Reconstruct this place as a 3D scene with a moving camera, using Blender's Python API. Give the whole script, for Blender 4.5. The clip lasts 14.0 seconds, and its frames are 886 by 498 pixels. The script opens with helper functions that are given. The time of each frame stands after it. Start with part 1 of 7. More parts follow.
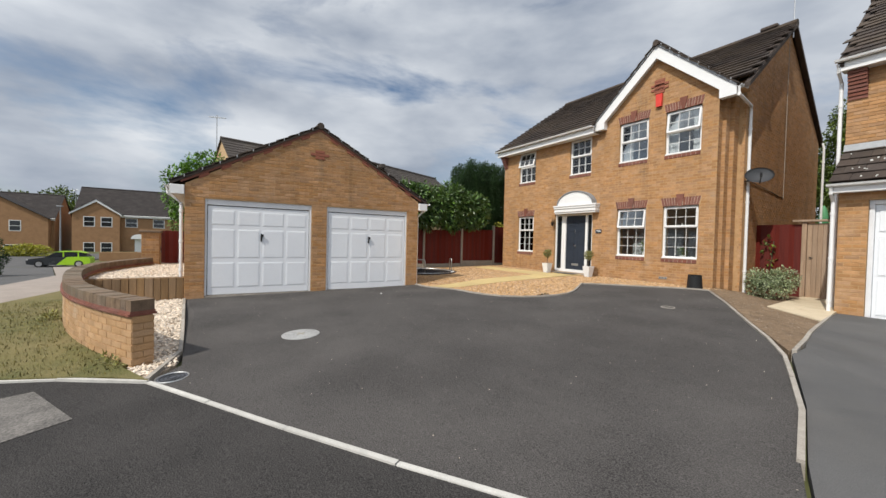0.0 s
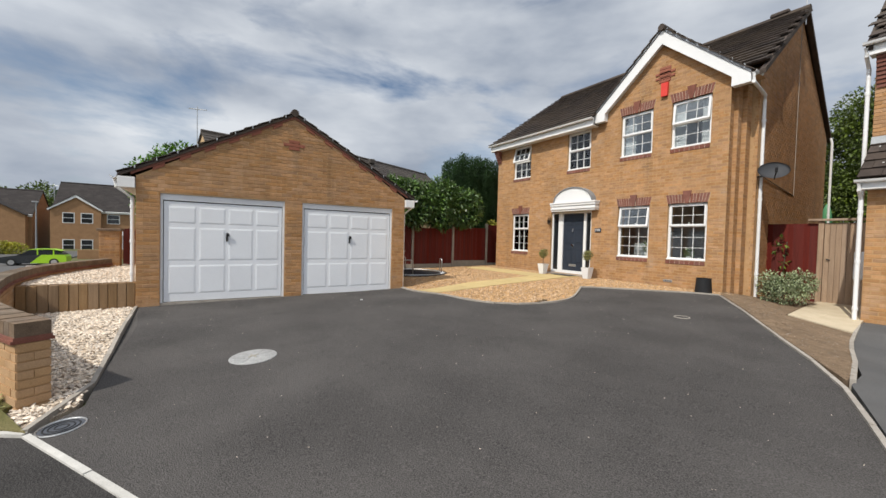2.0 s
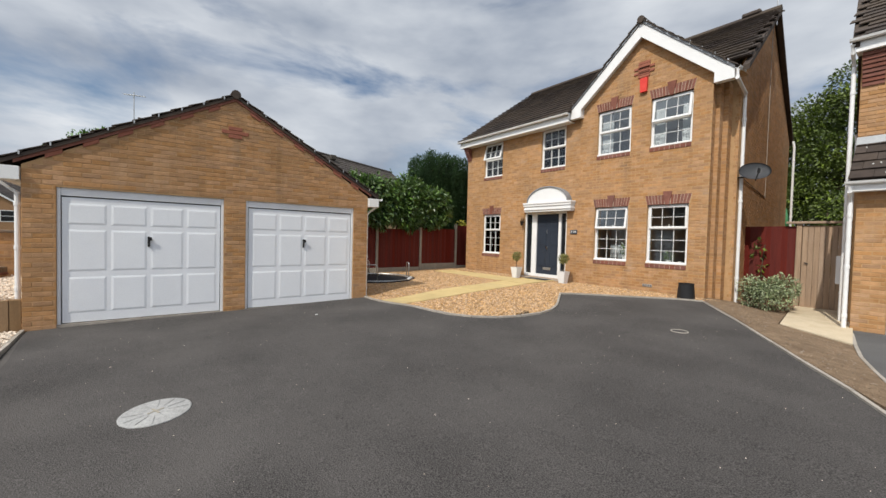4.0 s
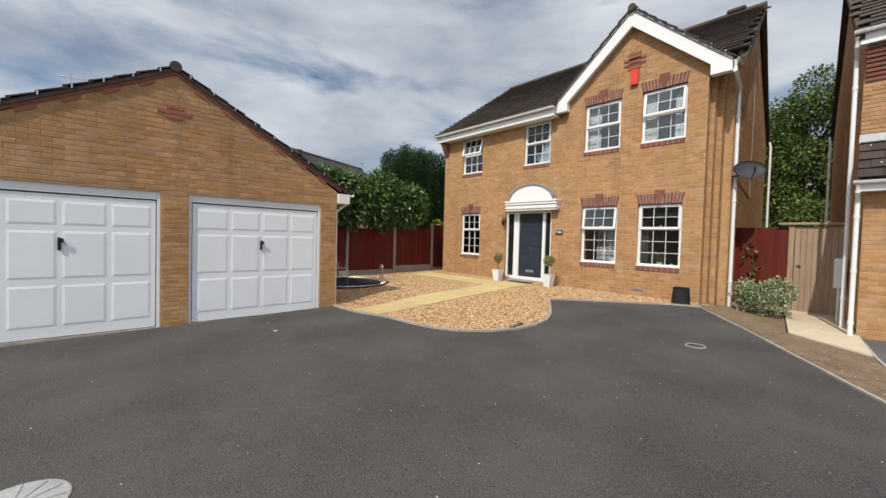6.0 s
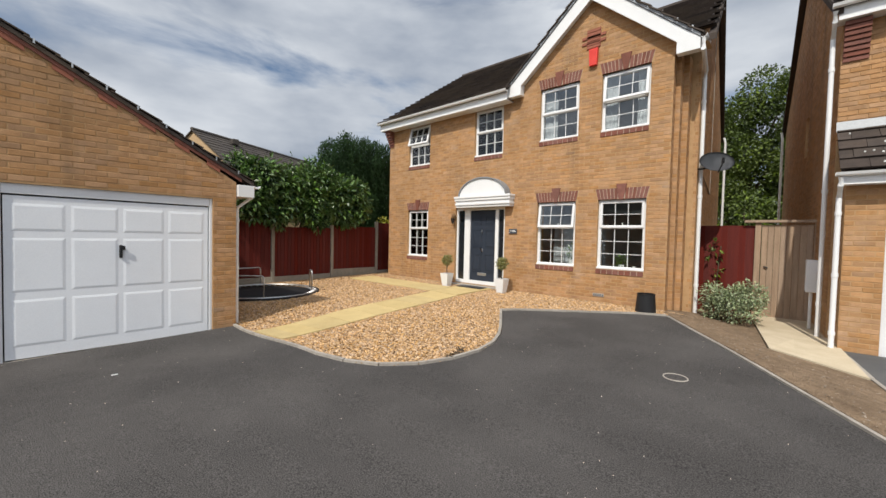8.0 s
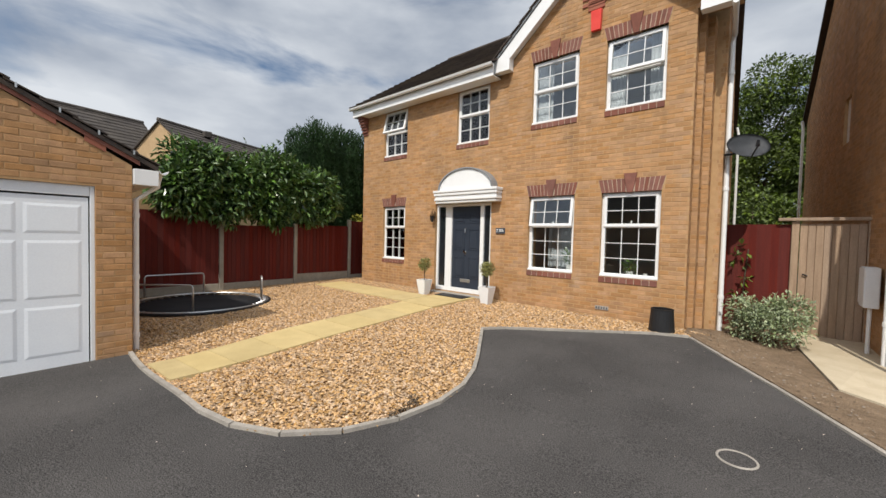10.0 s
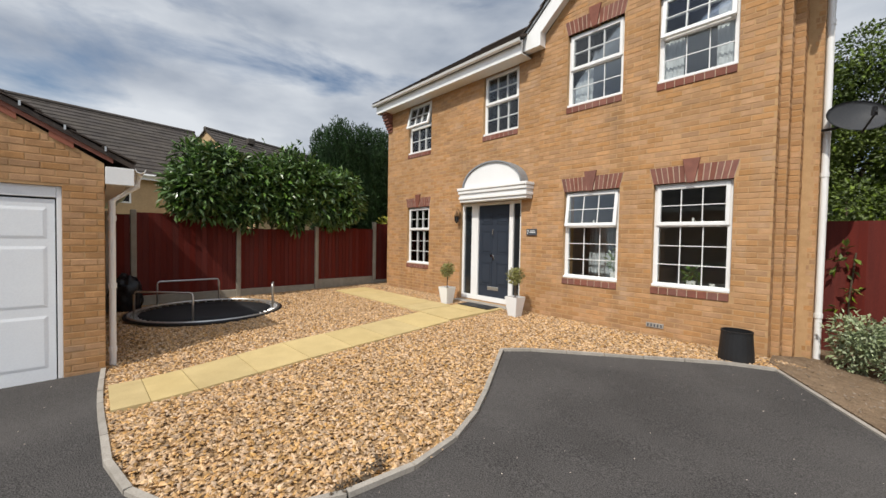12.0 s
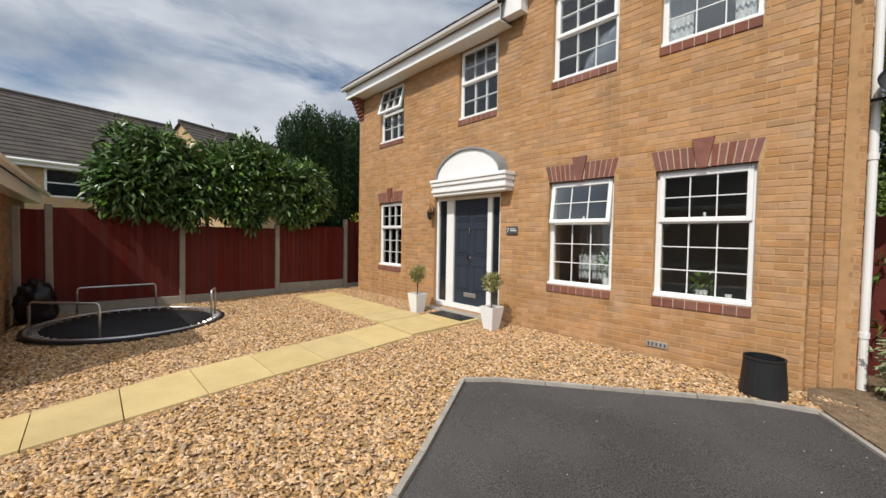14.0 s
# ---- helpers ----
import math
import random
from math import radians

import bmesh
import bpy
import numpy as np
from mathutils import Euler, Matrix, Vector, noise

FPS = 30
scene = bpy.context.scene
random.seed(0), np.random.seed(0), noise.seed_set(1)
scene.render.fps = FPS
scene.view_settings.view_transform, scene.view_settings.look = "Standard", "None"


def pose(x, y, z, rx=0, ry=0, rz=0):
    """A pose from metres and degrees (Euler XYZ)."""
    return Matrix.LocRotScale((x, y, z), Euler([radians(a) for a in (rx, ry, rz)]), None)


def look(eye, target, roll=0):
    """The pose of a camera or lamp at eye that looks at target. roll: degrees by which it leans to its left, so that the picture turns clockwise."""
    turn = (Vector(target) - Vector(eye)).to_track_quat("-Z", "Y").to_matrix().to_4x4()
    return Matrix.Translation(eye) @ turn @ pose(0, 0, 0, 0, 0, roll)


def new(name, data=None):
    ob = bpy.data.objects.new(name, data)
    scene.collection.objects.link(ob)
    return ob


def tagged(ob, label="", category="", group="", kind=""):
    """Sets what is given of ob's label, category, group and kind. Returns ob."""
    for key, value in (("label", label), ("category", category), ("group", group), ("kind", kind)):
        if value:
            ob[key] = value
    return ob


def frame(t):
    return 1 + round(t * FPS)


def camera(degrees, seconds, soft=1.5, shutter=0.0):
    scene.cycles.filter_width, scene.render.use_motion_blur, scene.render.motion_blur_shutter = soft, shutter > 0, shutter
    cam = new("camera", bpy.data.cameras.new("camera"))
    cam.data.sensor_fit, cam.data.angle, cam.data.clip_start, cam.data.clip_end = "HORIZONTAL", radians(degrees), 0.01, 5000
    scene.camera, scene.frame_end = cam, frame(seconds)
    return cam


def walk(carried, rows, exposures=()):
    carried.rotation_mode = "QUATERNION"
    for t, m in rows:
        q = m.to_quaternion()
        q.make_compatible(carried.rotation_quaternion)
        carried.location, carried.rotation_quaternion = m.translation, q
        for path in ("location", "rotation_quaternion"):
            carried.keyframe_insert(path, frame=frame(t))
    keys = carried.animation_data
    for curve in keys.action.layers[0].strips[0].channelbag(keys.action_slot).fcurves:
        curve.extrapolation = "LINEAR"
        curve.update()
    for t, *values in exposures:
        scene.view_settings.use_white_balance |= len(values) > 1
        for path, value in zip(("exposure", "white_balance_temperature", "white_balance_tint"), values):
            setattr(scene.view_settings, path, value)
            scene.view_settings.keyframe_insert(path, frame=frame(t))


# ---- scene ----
cam = camera(98.2, 14.0)
PATH = [
    (0, (-0.8, 0.409, 0.993), (-2.502, 1.458, 0.95), 1.4),
    (0.5, (-0.948, 0.599, 0.993), (-2.649, 1.649, 0.935), 1.2),
    (1, (-1.104, 0.752, 1.024), (-2.803, 1.806, 0.968), 1.3),
    (1.5, (-1.301, 0.88, 1.011), (-2.996, 1.94, 0.953), 1.4),
    (2, (-1.498, 0.977, 1.064), (-3.18, 2.057, 1.007), 1.5),
    (2.5, (-1.692, 1.092, 1.049), (-3.348, 2.212, 0.995), 1.5),
    (3, (-1.902, 1.249, 1.085), (-3.538, 2.398, 1.032), 1.4),
    (5.5, (-3.066, 1.686, 1.194), (-4.554, 3.021, 1.134), 1.7),
    (6, (-3.243, 1.868, 1.195), (-4.72, 3.215, 1.137), 1.6),
    (6.5, (-3.43, 2.185, 1.211), (-4.889, 3.551, 1.15), 1.5),
    (7, (-3.58, 2.494, 1.195), (-5.025, 3.876, 1.136), 1.4),
    (7.5, (-3.745, 2.849, 1.265), (-5.14, 4.281, 1.2), 1.5),
    (8, (-3.889, 3.203, 1.276), (-5.224, 4.69, 1.21), 1.3),
    (10.5, (-4.707, 4.873, 1.302), (-6.023, 6.378, 1.235), 1.4),
    (11, (-4.804, 5.101, 1.302), (-6.196, 6.536, 1.244), 1.2),
    (11.5, (-4.827, 5.368, 1.295), (-6.28, 6.742, 1.237), 1.0),
    (12, (-4.85, 5.626, 1.308), (-6.337, 6.962, 1.25), 1.0),
    (12.5, (-4.951, 5.904, 1.28), (-6.442, 7.235, 1.218), 1.0),
    (13, (-5.063, 6.16, 1.293), (-6.55, 7.495, 1.234), 1.0),
    (13.5, (-5.179, 6.485, 1.294), (-6.664, 7.823, 1.232), 0.9),
    (14, (-5.291, 6.74, 1.319), (-6.771, 8.083, 1.256), 1.0),
]
walk(cam, [(t, look(eye, target, roll)) for t, eye, target, roll in PATH])


from mathutils import geometry

# ---- world, sun, exposure ----
SUN_FROM = Vector((0.24, -0.80, 1.0)).normalized()
scene.view_settings.exposure = 0.0
world = bpy.data.worlds.new("sky")
scene.world = world
world.use_nodes = True
wn, wl = world.node_tree.nodes, world.node_tree.links
wn.clear()
w_out = wn.new("ShaderNodeOutputWorld")
w_bg = wn.new("ShaderNodeBackground")
w_bg.inputs["Strength"].default_value = 0.1
w_sky = wn.new("ShaderNodeTexSky")
w_sky.sky_type = "NISHITA"
w_sky.sun_disc = False
w_sky.sun_elevation = math.asin(SUN_FROM.z)
w_sky.sun_rotation = math.atan2(SUN_FROM.x, SUN_FROM.y)
w_tc = wn.new("ShaderNodeTexCoord")
w_map = wn.new("ShaderNodeMapping")
w_map.inputs["Location"].default_value = (0.4, 3.1, 0.7)
w_map.inputs["Scale"].default_value = (1.0, 1.0, 2.8)
wl.new(w_tc.outputs["Generated"], w_map.inputs["Vector"])
w_n1 = wn.new("ShaderNodeTexNoise")
w_n1.inputs["Scale"].default_value = 2.2
w_n1.inputs["Detail"].default_value = 7.0
w_n1.inputs["Roughness"].default_value = 0.55
w_n1.inputs["Distortion"].default_value = 0.3
wl.new(w_map.outputs[0], w_n1.inputs["Vector"])
w_n2 = wn.new("ShaderNodeTexNoise")
w_n2.inputs["Scale"].default_value = 2.4
w_n2.inputs["Detail"].default_value = 6.0
w_n2.inputs["Roughness"].default_value = 0.5
wl.new(w_map.outputs[0], w_n2.inputs["Vector"])
w_r1 = wn.new("ShaderNodeValToRGB")
w_r1.color_ramp.elements[0].position = 0.31
w_r1.color_ramp.elements[1].position = 0.47
wl.new(w_n1.outputs["Fac"], w_r1.inputs["Fac"])
w_r2 = wn.new("ShaderNodeValToRGB")
w_r2.color_ramp.elements[0].position = 0.34
w_r2.color_ramp.elements[0].color = (3.3, 3.8, 4.65, 1)
w_r2.color_ramp.elements[1].position = 0.64
w_r2.color_ramp.elements[1].color = (7.35, 7.7, 8.15, 1)
wl.new(w_n2.outputs["Fac"], w_r2.inputs["Fac"])
w_mix = wn.new("ShaderNodeMixRGB")
wl.new(w_r1.outputs["Color"], w_mix.inputs["Fac"])
wl.new(w_sky.outputs["Color"], w_mix.inputs["Color1"])
wl.new(w_r2.outputs["Color"], w_mix.inputs["Color2"])
# thin cloud glows towards the sun
w_dot = wn.new("ShaderNodeVectorMath")
w_dot.operation = "DOT_PRODUCT"
w_dot.inputs[1].default_value = SUN_FROM
wl.new(w_tc.outputs["Generated"], w_dot.inputs[0])
w_glow = wn.new("ShaderNodeMapRange")
w_glow.interpolation_type = "SMOOTHSTEP"
w_glow.inputs["From Min"].default_value, w_glow.inputs["From Max"].default_value = 0.15, 1.0
w_glow.inputs["To Min"].default_value, w_glow.inputs["To Max"].default_value = 1.0, 1.9
wl.new(w_dot.outputs["Value"], w_glow.inputs["Value"])
w_lift = wn.new("ShaderNodeVectorMath")
w_lift.operation = "SCALE"
wl.new(w_mix.outputs["Color"], w_lift.inputs[0])
wl.new(w_glow.outputs[0], w_lift.inputs["Scale"])
wl.new(w_lift.outputs["Vector"], w_bg.inputs["Color"])
wl.new(w_bg.outputs[0], w_out.inputs["Surface"])

sun = new("sun", bpy.data.lights.new("sun", "SUN"))
sun.data.energy = 3.75
sun.data.angle = radians(0.6)
sun.data.color = (1.0, 0.95, 0.86)
sun.matrix_world = look(SUN_FROM * 60, (0, 0, 0))


# ---- materials ----
def surface(name, low, high, rough=0.8, scale=6.0, fine=60.0, bump=0.2, dist=0.01, grain=0.5, metal=0.0, pieces=0.0, stain=0.0, spec=0.3, detail=5.0, stretch=(1, 1, 1), dark=None, streak=0.0, bloom=0.0):
    """A weathered surface: two scales of noise between two colours, relief, and a shift from piece to piece."""
    m = bpy.data.materials.new(name)
    m.use_nodes = True
    nd, ln = m.node_tree.nodes, m.node_tree.links
    b = nd["Principled BSDF"]
    b.inputs["Metallic"].default_value = metal
    b.inputs["Specular IOR Level"].default_value = spec
    tc = nd.new("ShaderNodeTexCoord")
    ge = nd.new("ShaderNodeNewGeometry")
    mp = nd.new("ShaderNodeMapping")
    mp.inputs["Scale"].default_value = stretch
    ln.new(ge.outputs["Position"], mp.inputs["Vector"])
    n1 = nd.new("ShaderNodeTexNoise")
    n1.inputs["Scale"].default_value = scale
    n1.inputs["Detail"].default_value = detail
    n2 = nd.new("ShaderNodeTexNoise")
    n2.inputs["Scale"].default_value = fine
    n2.inputs["Detail"].default_value = 3.0
    for n in (n1, n2):
        ln.new(mp.outputs[0], n.inputs["Vector"])
    mixf = nd.new("ShaderNodeMath")
    mixf.operation = "MULTIPLY_ADD"
    mixf.inputs[1].default_value = grain
    ln.new(n2.outputs["Fac"], mixf.inputs[0])
    half = nd.new("ShaderNodeMath")
    half.operation = "MULTIPLY"
    half.inputs[1].default_value = 1 - grain
    ln.new(n1.outputs["Fac"], half.inputs[0])
    ln.new(half.outputs[0], mixf.inputs[2])
    fac = mixf.outputs[0]
    rp = nd.new("ShaderNodeValToRGB")
    rp.color_ramp.elements[0].position, rp.color_ramp.elements[1].position = 0.32, 0.68
    rp.color_ramp.elements[0].color, rp.color_ramp.elements[1].color = (*low, 1), (*high, 1)
    ln.new(fac, rp.inputs["Fac"])
    col = rp.outputs["Color"]
    if pieces:
        oi = nd.new("ShaderNodeObjectInfo")
        ad = nd.new("ShaderNodeMath")
        ad.operation = "ADD"
        ln.new(oi.outputs["Random"], ad.inputs[0])
        ln.new(ge.outputs["Random Per Island"], ad.inputs[1])
        fr = nd.new("ShaderNodeMath")
        fr.operation = "FRACT"
        ln.new(ad.outputs[0], fr.inputs[0])
        mr = nd.new("ShaderNodeMapRange")
        mr.inputs["To Min"].default_value, mr.inputs["To Max"].default_value = 1 - pieces, 1 + pieces
        ln.new(fr.outputs[0], mr.inputs["Value"])
        hs = nd.new("ShaderNodeHueSaturation")
        ln.new(mr.outputs[0], hs.inputs["Value"])
        ms = nd.new("ShaderNodeMapRange")
        f2 = nd.new("ShaderNodeMath")
        f2.operation = "PINGPONG"
        f2.inputs[1].default_value = 0.21
        ln.new(fr.outputs[0], f2.inputs[0])
        ms.inputs["From Max"].default_value = 0.21
        ms.inputs["To Min"].default_value, ms.inputs["To Max"].default_value = 1 - pieces * 0.6, 1 + pieces * 0.5
        ln.new(f2.outputs[0], ms.inputs["Value"])
        ln.new(ms.outputs[0], hs.inputs["Saturation"])
        ln.new(col, hs.inputs["Color"])
        col = hs.outputs["Color"]
    if stain:
        n3 = nd.new("ShaderNodeTexNoise")
        n3.inputs["Scale"].default_value = 0.9
        n3.inputs["Detail"].default_value = 6.0
        n3.inputs["Roughness"].default_value = 0.65
        ln.new(mp.outputs[0], n3.inputs["Vector"])
        r3 = nd.new("ShaderNodeValToRGB")
        r3.color_ramp.elements[0].position, r3.color_ramp.elements[1].position = 0.42, 0.68
        ln.new(n3.outputs["Fac"], r3.inputs["Fac"])
        sc = nd.new("ShaderNodeMath")
        sc.operation = "MULTIPLY"
        sc.inputs[1].default_value = stain
        ln.new(r3.outputs["Color"], sc.inputs[0])
        mx = nd.new("ShaderNodeMixRGB")
        mx.inputs["Color2"].default_value = (*(dark or tuple(c * 0.45 for c in low)), 1)
        ln.new(sc.outputs[0], mx.inputs["Fac"])
        ln.new(col, mx.inputs["Color1"])
        col = mx.outputs["Color"]
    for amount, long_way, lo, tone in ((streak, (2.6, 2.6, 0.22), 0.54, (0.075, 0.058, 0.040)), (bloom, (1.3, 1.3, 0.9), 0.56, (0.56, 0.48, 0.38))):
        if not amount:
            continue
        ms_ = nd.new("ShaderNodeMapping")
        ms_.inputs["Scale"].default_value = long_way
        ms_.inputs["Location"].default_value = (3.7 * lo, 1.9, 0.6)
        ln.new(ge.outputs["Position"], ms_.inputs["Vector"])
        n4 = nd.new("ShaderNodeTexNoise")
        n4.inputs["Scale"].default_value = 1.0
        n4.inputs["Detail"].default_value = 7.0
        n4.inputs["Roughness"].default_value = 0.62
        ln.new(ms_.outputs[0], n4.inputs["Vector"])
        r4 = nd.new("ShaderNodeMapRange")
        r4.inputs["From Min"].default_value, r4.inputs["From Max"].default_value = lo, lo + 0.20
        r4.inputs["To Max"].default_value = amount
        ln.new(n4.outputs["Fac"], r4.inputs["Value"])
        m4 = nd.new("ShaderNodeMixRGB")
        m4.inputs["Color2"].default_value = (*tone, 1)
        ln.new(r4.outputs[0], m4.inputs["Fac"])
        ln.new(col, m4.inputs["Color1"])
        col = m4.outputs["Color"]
    ln.new(col, b.inputs["Base Color"])
    rr = nd.new("ShaderNodeMapRange")
    rr.inputs["To Min"].default_value, rr.inputs["To Max"].default_value = max(rough - 0.1, 0.02), min(rough + 0.1, 1)
    ln.new(n1.outputs["Fac"], rr.inputs["Value"])
    ln.new(rr.outputs[0], b.inputs["Roughness"])
    if bump:
        bp = nd.new("ShaderNodeBump")
        bp.inputs["Strength"].default_value, bp.inputs["Distance"].default_value = bump, dist
        ln.new(n2.outputs["Fac"], bp.inputs["Height"])
        ln.new(bp.outputs[0], b.inputs["Normal"])
    return m


def pane_glass(name, tint=(0.92, 0.95, 0.95), base=0.04):
    """Window glass: clear through, with mirror gloss that grows towards grazing."""
    m = bpy.data.materials.new(name)
    m.use_nodes = True
    nd, ln = m.node_tree.nodes, m.node_tree.links
    nd.clear()
    out = nd.new("ShaderNodeOutputMaterial")
    tr = nd.new("ShaderNodeBsdfTransparent")
    tr.inputs["Color"].default_value = (*tint, 1)
    gl = nd.new("ShaderNodeBsdfGlossy")
    gl.inputs["Roughness"].default_value = 0.015
    fr = nd.new("ShaderNodeFresnel")
    fr.inputs["IOR"].default_value = 1.72
    mx = nd.new("ShaderNodeMixShader")
    nz = nd.new("ShaderNodeTexNoise")
    nz.inputs["Scale"].default_value = 1.6
    bp = nd.new("ShaderNodeBump")
    bp.inputs["Strength"].default_value, bp.inputs["Distance"].default_value = 0.06, 0.02
    ge = nd.new("ShaderNodeNewGeometry")
    ln.new(ge.outputs["Position"], nz.inputs["Vector"])
    ln.new(nz.outputs["Fac"], bp.inputs["Height"])
    ln.new(bp.outputs[0], gl.inputs["Normal"])
    ln.new(fr.outputs[0], mx.inputs["Fac"])
    ln.new(tr.outputs[0], mx.inputs[1])
    ln.new(gl.outputs[0], mx.inputs[2])
    ln.new(mx.outputs[0], out.inputs["Surface"])
    return m


M_BRICK = surface("buff_brick", (0.326, 0.171, 0.076), (0.512, 0.290, 0.138), 0.85, 9, 120, 0.5, 0.004, pieces=0.15, stain=0.26, dark=(0.21, 0.13, 0.062), streak=0.42, bloom=0.30)
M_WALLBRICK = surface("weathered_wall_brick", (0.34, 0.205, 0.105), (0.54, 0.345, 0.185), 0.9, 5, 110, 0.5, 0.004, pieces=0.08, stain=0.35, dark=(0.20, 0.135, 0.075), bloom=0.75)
M_MORTAR = surface("sand_mortar", (0.39, 0.235, 0.112), (0.51, 0.325, 0.168), 0.95, 12, 160, 0.5, 0.004, stain=0.2)
M_PALEMORTAR = surface("pale_mortar", (0.40, 0.31, 0.23), (0.54, 0.43, 0.33), 0.95, 14, 160, 0.5, 0.004)
M_RED = surface("red_brick", (0.150, 0.060, 0.044), (0.245, 0.102, 0.074), 0.85, 10, 130, 0.5, 0.004, pieces=0.16)
M_TERRA = surface("terracotta", (0.24, 0.082, 0.052), (0.34, 0.128, 0.080), 0.8, 10, 120, 0.3, 0.003)
M_ALARM = surface("red_plastic", (0.62, 0.045, 0.035), (0.72, 0.07, 0.05), 0.35, 5, 80, 0.03, 0.001)
M_TILE = surface("brown_concrete_tile", (0.034, 0.026, 0.022), (0.076, 0.058, 0.049), 0.85, 7, 90, 0.6, 0.006, pieces=0.22, stain=0.5, dark=(0.115, 0.085, 0.055))
M_GREYTILE = surface("grey_brown_tile", (0.045, 0.038, 0.035), (0.082, 0.069, 0.062), 0.85, 7, 90, 0.6, 0.006, pieces=0.15, stain=0.3, dark=(0.13, 0.11, 0.08))
M_WHITE = surface("white_upvc", (0.76, 0.76, 0.75), (0.82, 0.82, 0.81), 0.35, 3, 60, 0.04, 0.001, spec=0.5)
M_PAINT = surface("white_gloss_paint", (0.72, 0.73, 0.74), (0.82, 0.82, 0.82), 0.45, 2, 70, 0.08, 0.002, stain=0.12, dark=(0.5, 0.49, 0.46))
M_GDOOR = surface("white_garage_paint", (0.76, 0.78, 0.81), (0.84, 0.86, 0.88), 0.42, 1.5, 60, 0.06, 0.002, stain=0.10, dark=(0.55, 0.54, 0.52))
M_GFRAME = surface("grey_white_metal_frame", (0.70, 0.71, 0.73), (0.80, 0.81, 0.82), 0.45, 4, 70, 0.08, 0.002, stain=0.2, dark=(0.4, 0.38, 0.36))
M_LEAD = surface("lead_grey", (0.22, 0.23, 0.24), (0.34, 0.35, 0.36), 0.55, 5, 60, 0.2, 0.003, metal=0.3)
M_ASPHALT = surface("asphalt", (0.021, 0.0197, 0.0192), (0.131, 0.122, 0.1163), 0.9, 0.9, 120, 1.0, 0.012, grain=0.80, spec=0.12, stain=0.28, dark=(0.112, 0.103, 0.097))
M_ROAD = surface("dark_road_asphalt", (0.013, 0.0125, 0.0125), (0.082, 0.077, 0.074), 0.9, 0.9, 110, 1.0, 0.012, grain=0.80, spec=0.12, stain=0.25, dark=(0.080, 0.074, 0.070))
M_ASPHALT2 = surface("worn_asphalt", (0.060, 0.060, 0.061), (0.125, 0.122, 0.120), 0.9, 1.1, 150, 0.8, 0.006, stain=0.3, dark=(0.13, 0.12, 0.11))
M_PAVING = surface("pinkish_paving", (0.26, 0.22, 0.19), (0.36, 0.31, 0.27), 0.9, 3, 60, 0.4, 0.004, stain=0.2)
M_ROADPATCH = surface("worn_concrete", (0.065, 0.060, 0.055), (0.235, 0.218, 0.20), 0.9, 5, 55, 0.8, 0.008, grain=0.6, stain=0.5, dark=(0.07, 0.067, 0.064))
M_KERB = surface("concrete_edging", (0.25, 0.222, 0.19), (0.42, 0.38, 0.33), 0.9, 9, 110, 0.5, 0.004, pieces=0.1, stain=0.3, dark=(0.2, 0.19, 0.16))
M_KERBW = surface("pale_edging", (0.42, 0.41, 0.38), (0.60, 0.58, 0.54), 0.9, 9, 110, 0.5, 0.004, pieces=0.06, stain=0.25, dark=(0.28, 0.26, 0.23))
M_PATH = surface("pale_concrete_path", (0.46, 0.38, 0.26), (0.60, 0.51, 0.37), 0.9, 4, 90, 0.4, 0.004, stain=0.25, dark=(0.36, 0.29, 0.19))
M_SLAB = surface("buff_paving_slab", (0.46, 0.345, 0.155), (0.60, 0.465, 0.225), 0.9, 4, 90, 0.4, 0.004, pieces=0.07, stain=0.3, dark=(0.33, 0.25, 0.12))
M_GRAVEL = surface("gold_gravel", (0.315, 0.172, 0.074), (0.595, 0.408, 0.222), 0.75, 30, 160, 0.3, 0.003, pieces=0.42)
M_GRAVBED = surface("gravel_bed", (0.23, 0.135, 0.062), (0.45, 0.29, 0.145), 0.9, 45, 90, 0.9, 0.02)
M_PGRAVEL = surface("pale_pink_gravel", (0.52, 0.42, 0.32), (0.80, 0.70, 0.58), 0.75, 30, 160, 0.3, 0.003, pieces=0.35)
M_PBED = surface("pale_gravel_bed", (0.30, 0.23, 0.17), (0.60, 0.50, 0.40), 0.9, 45, 90, 0.9, 0.02)
M_SOIL = surface("dry_soil", (0.14, 0.092, 0.055), (0.33, 0.235, 0.150), 0.95, 9, 60, 1.0, 0.03, stain=0.4, dark=(0.08, 0.05, 0.03))
M_GRASS = surface("dry_lawn", (0.070, 0.082, 0.024), (0.205, 0.172, 0.068), 0.95, 3.5, 70, 1.0, 0.02, stain=0.6, dark=(0.26, 0.20, 0.10))
M_BLADE = surface("grass_blades", (0.10, 0.108, 0.030), (0.25, 0.205, 0.08), 0.8, 2.5, 30, 0.0, pieces=0.3)
M_FARTILE = surface("far_dark_tile", (0.030, 0.026, 0.025), (0.058, 0.050, 0.047), 0.9, 2, 12, 0.2, 0.01, pieces=0.15)
M_LAND = surface("far_land", (0.07, 0.08, 0.03), (0.12, 0.12, 0.05), 0.95, 0.2, 6, 0.3, 0.02)
M_FENCE = surface("red_stained_fence", (0.082, 0.009, 0.006), (0.152, 0.020, 0.012), 0.75, 3, 60, 0.5, 0.004, pieces=0.13, stretch=(6, 6, 0.5), stain=0.2, dark=(0.07, 0.012, 0.010))
M_POST = surface("concrete_post", (0.27, 0.245, 0.20), (0.40, 0.365, 0.30), 0.9, 8, 110, 0.5, 0.004, stain=0.3)
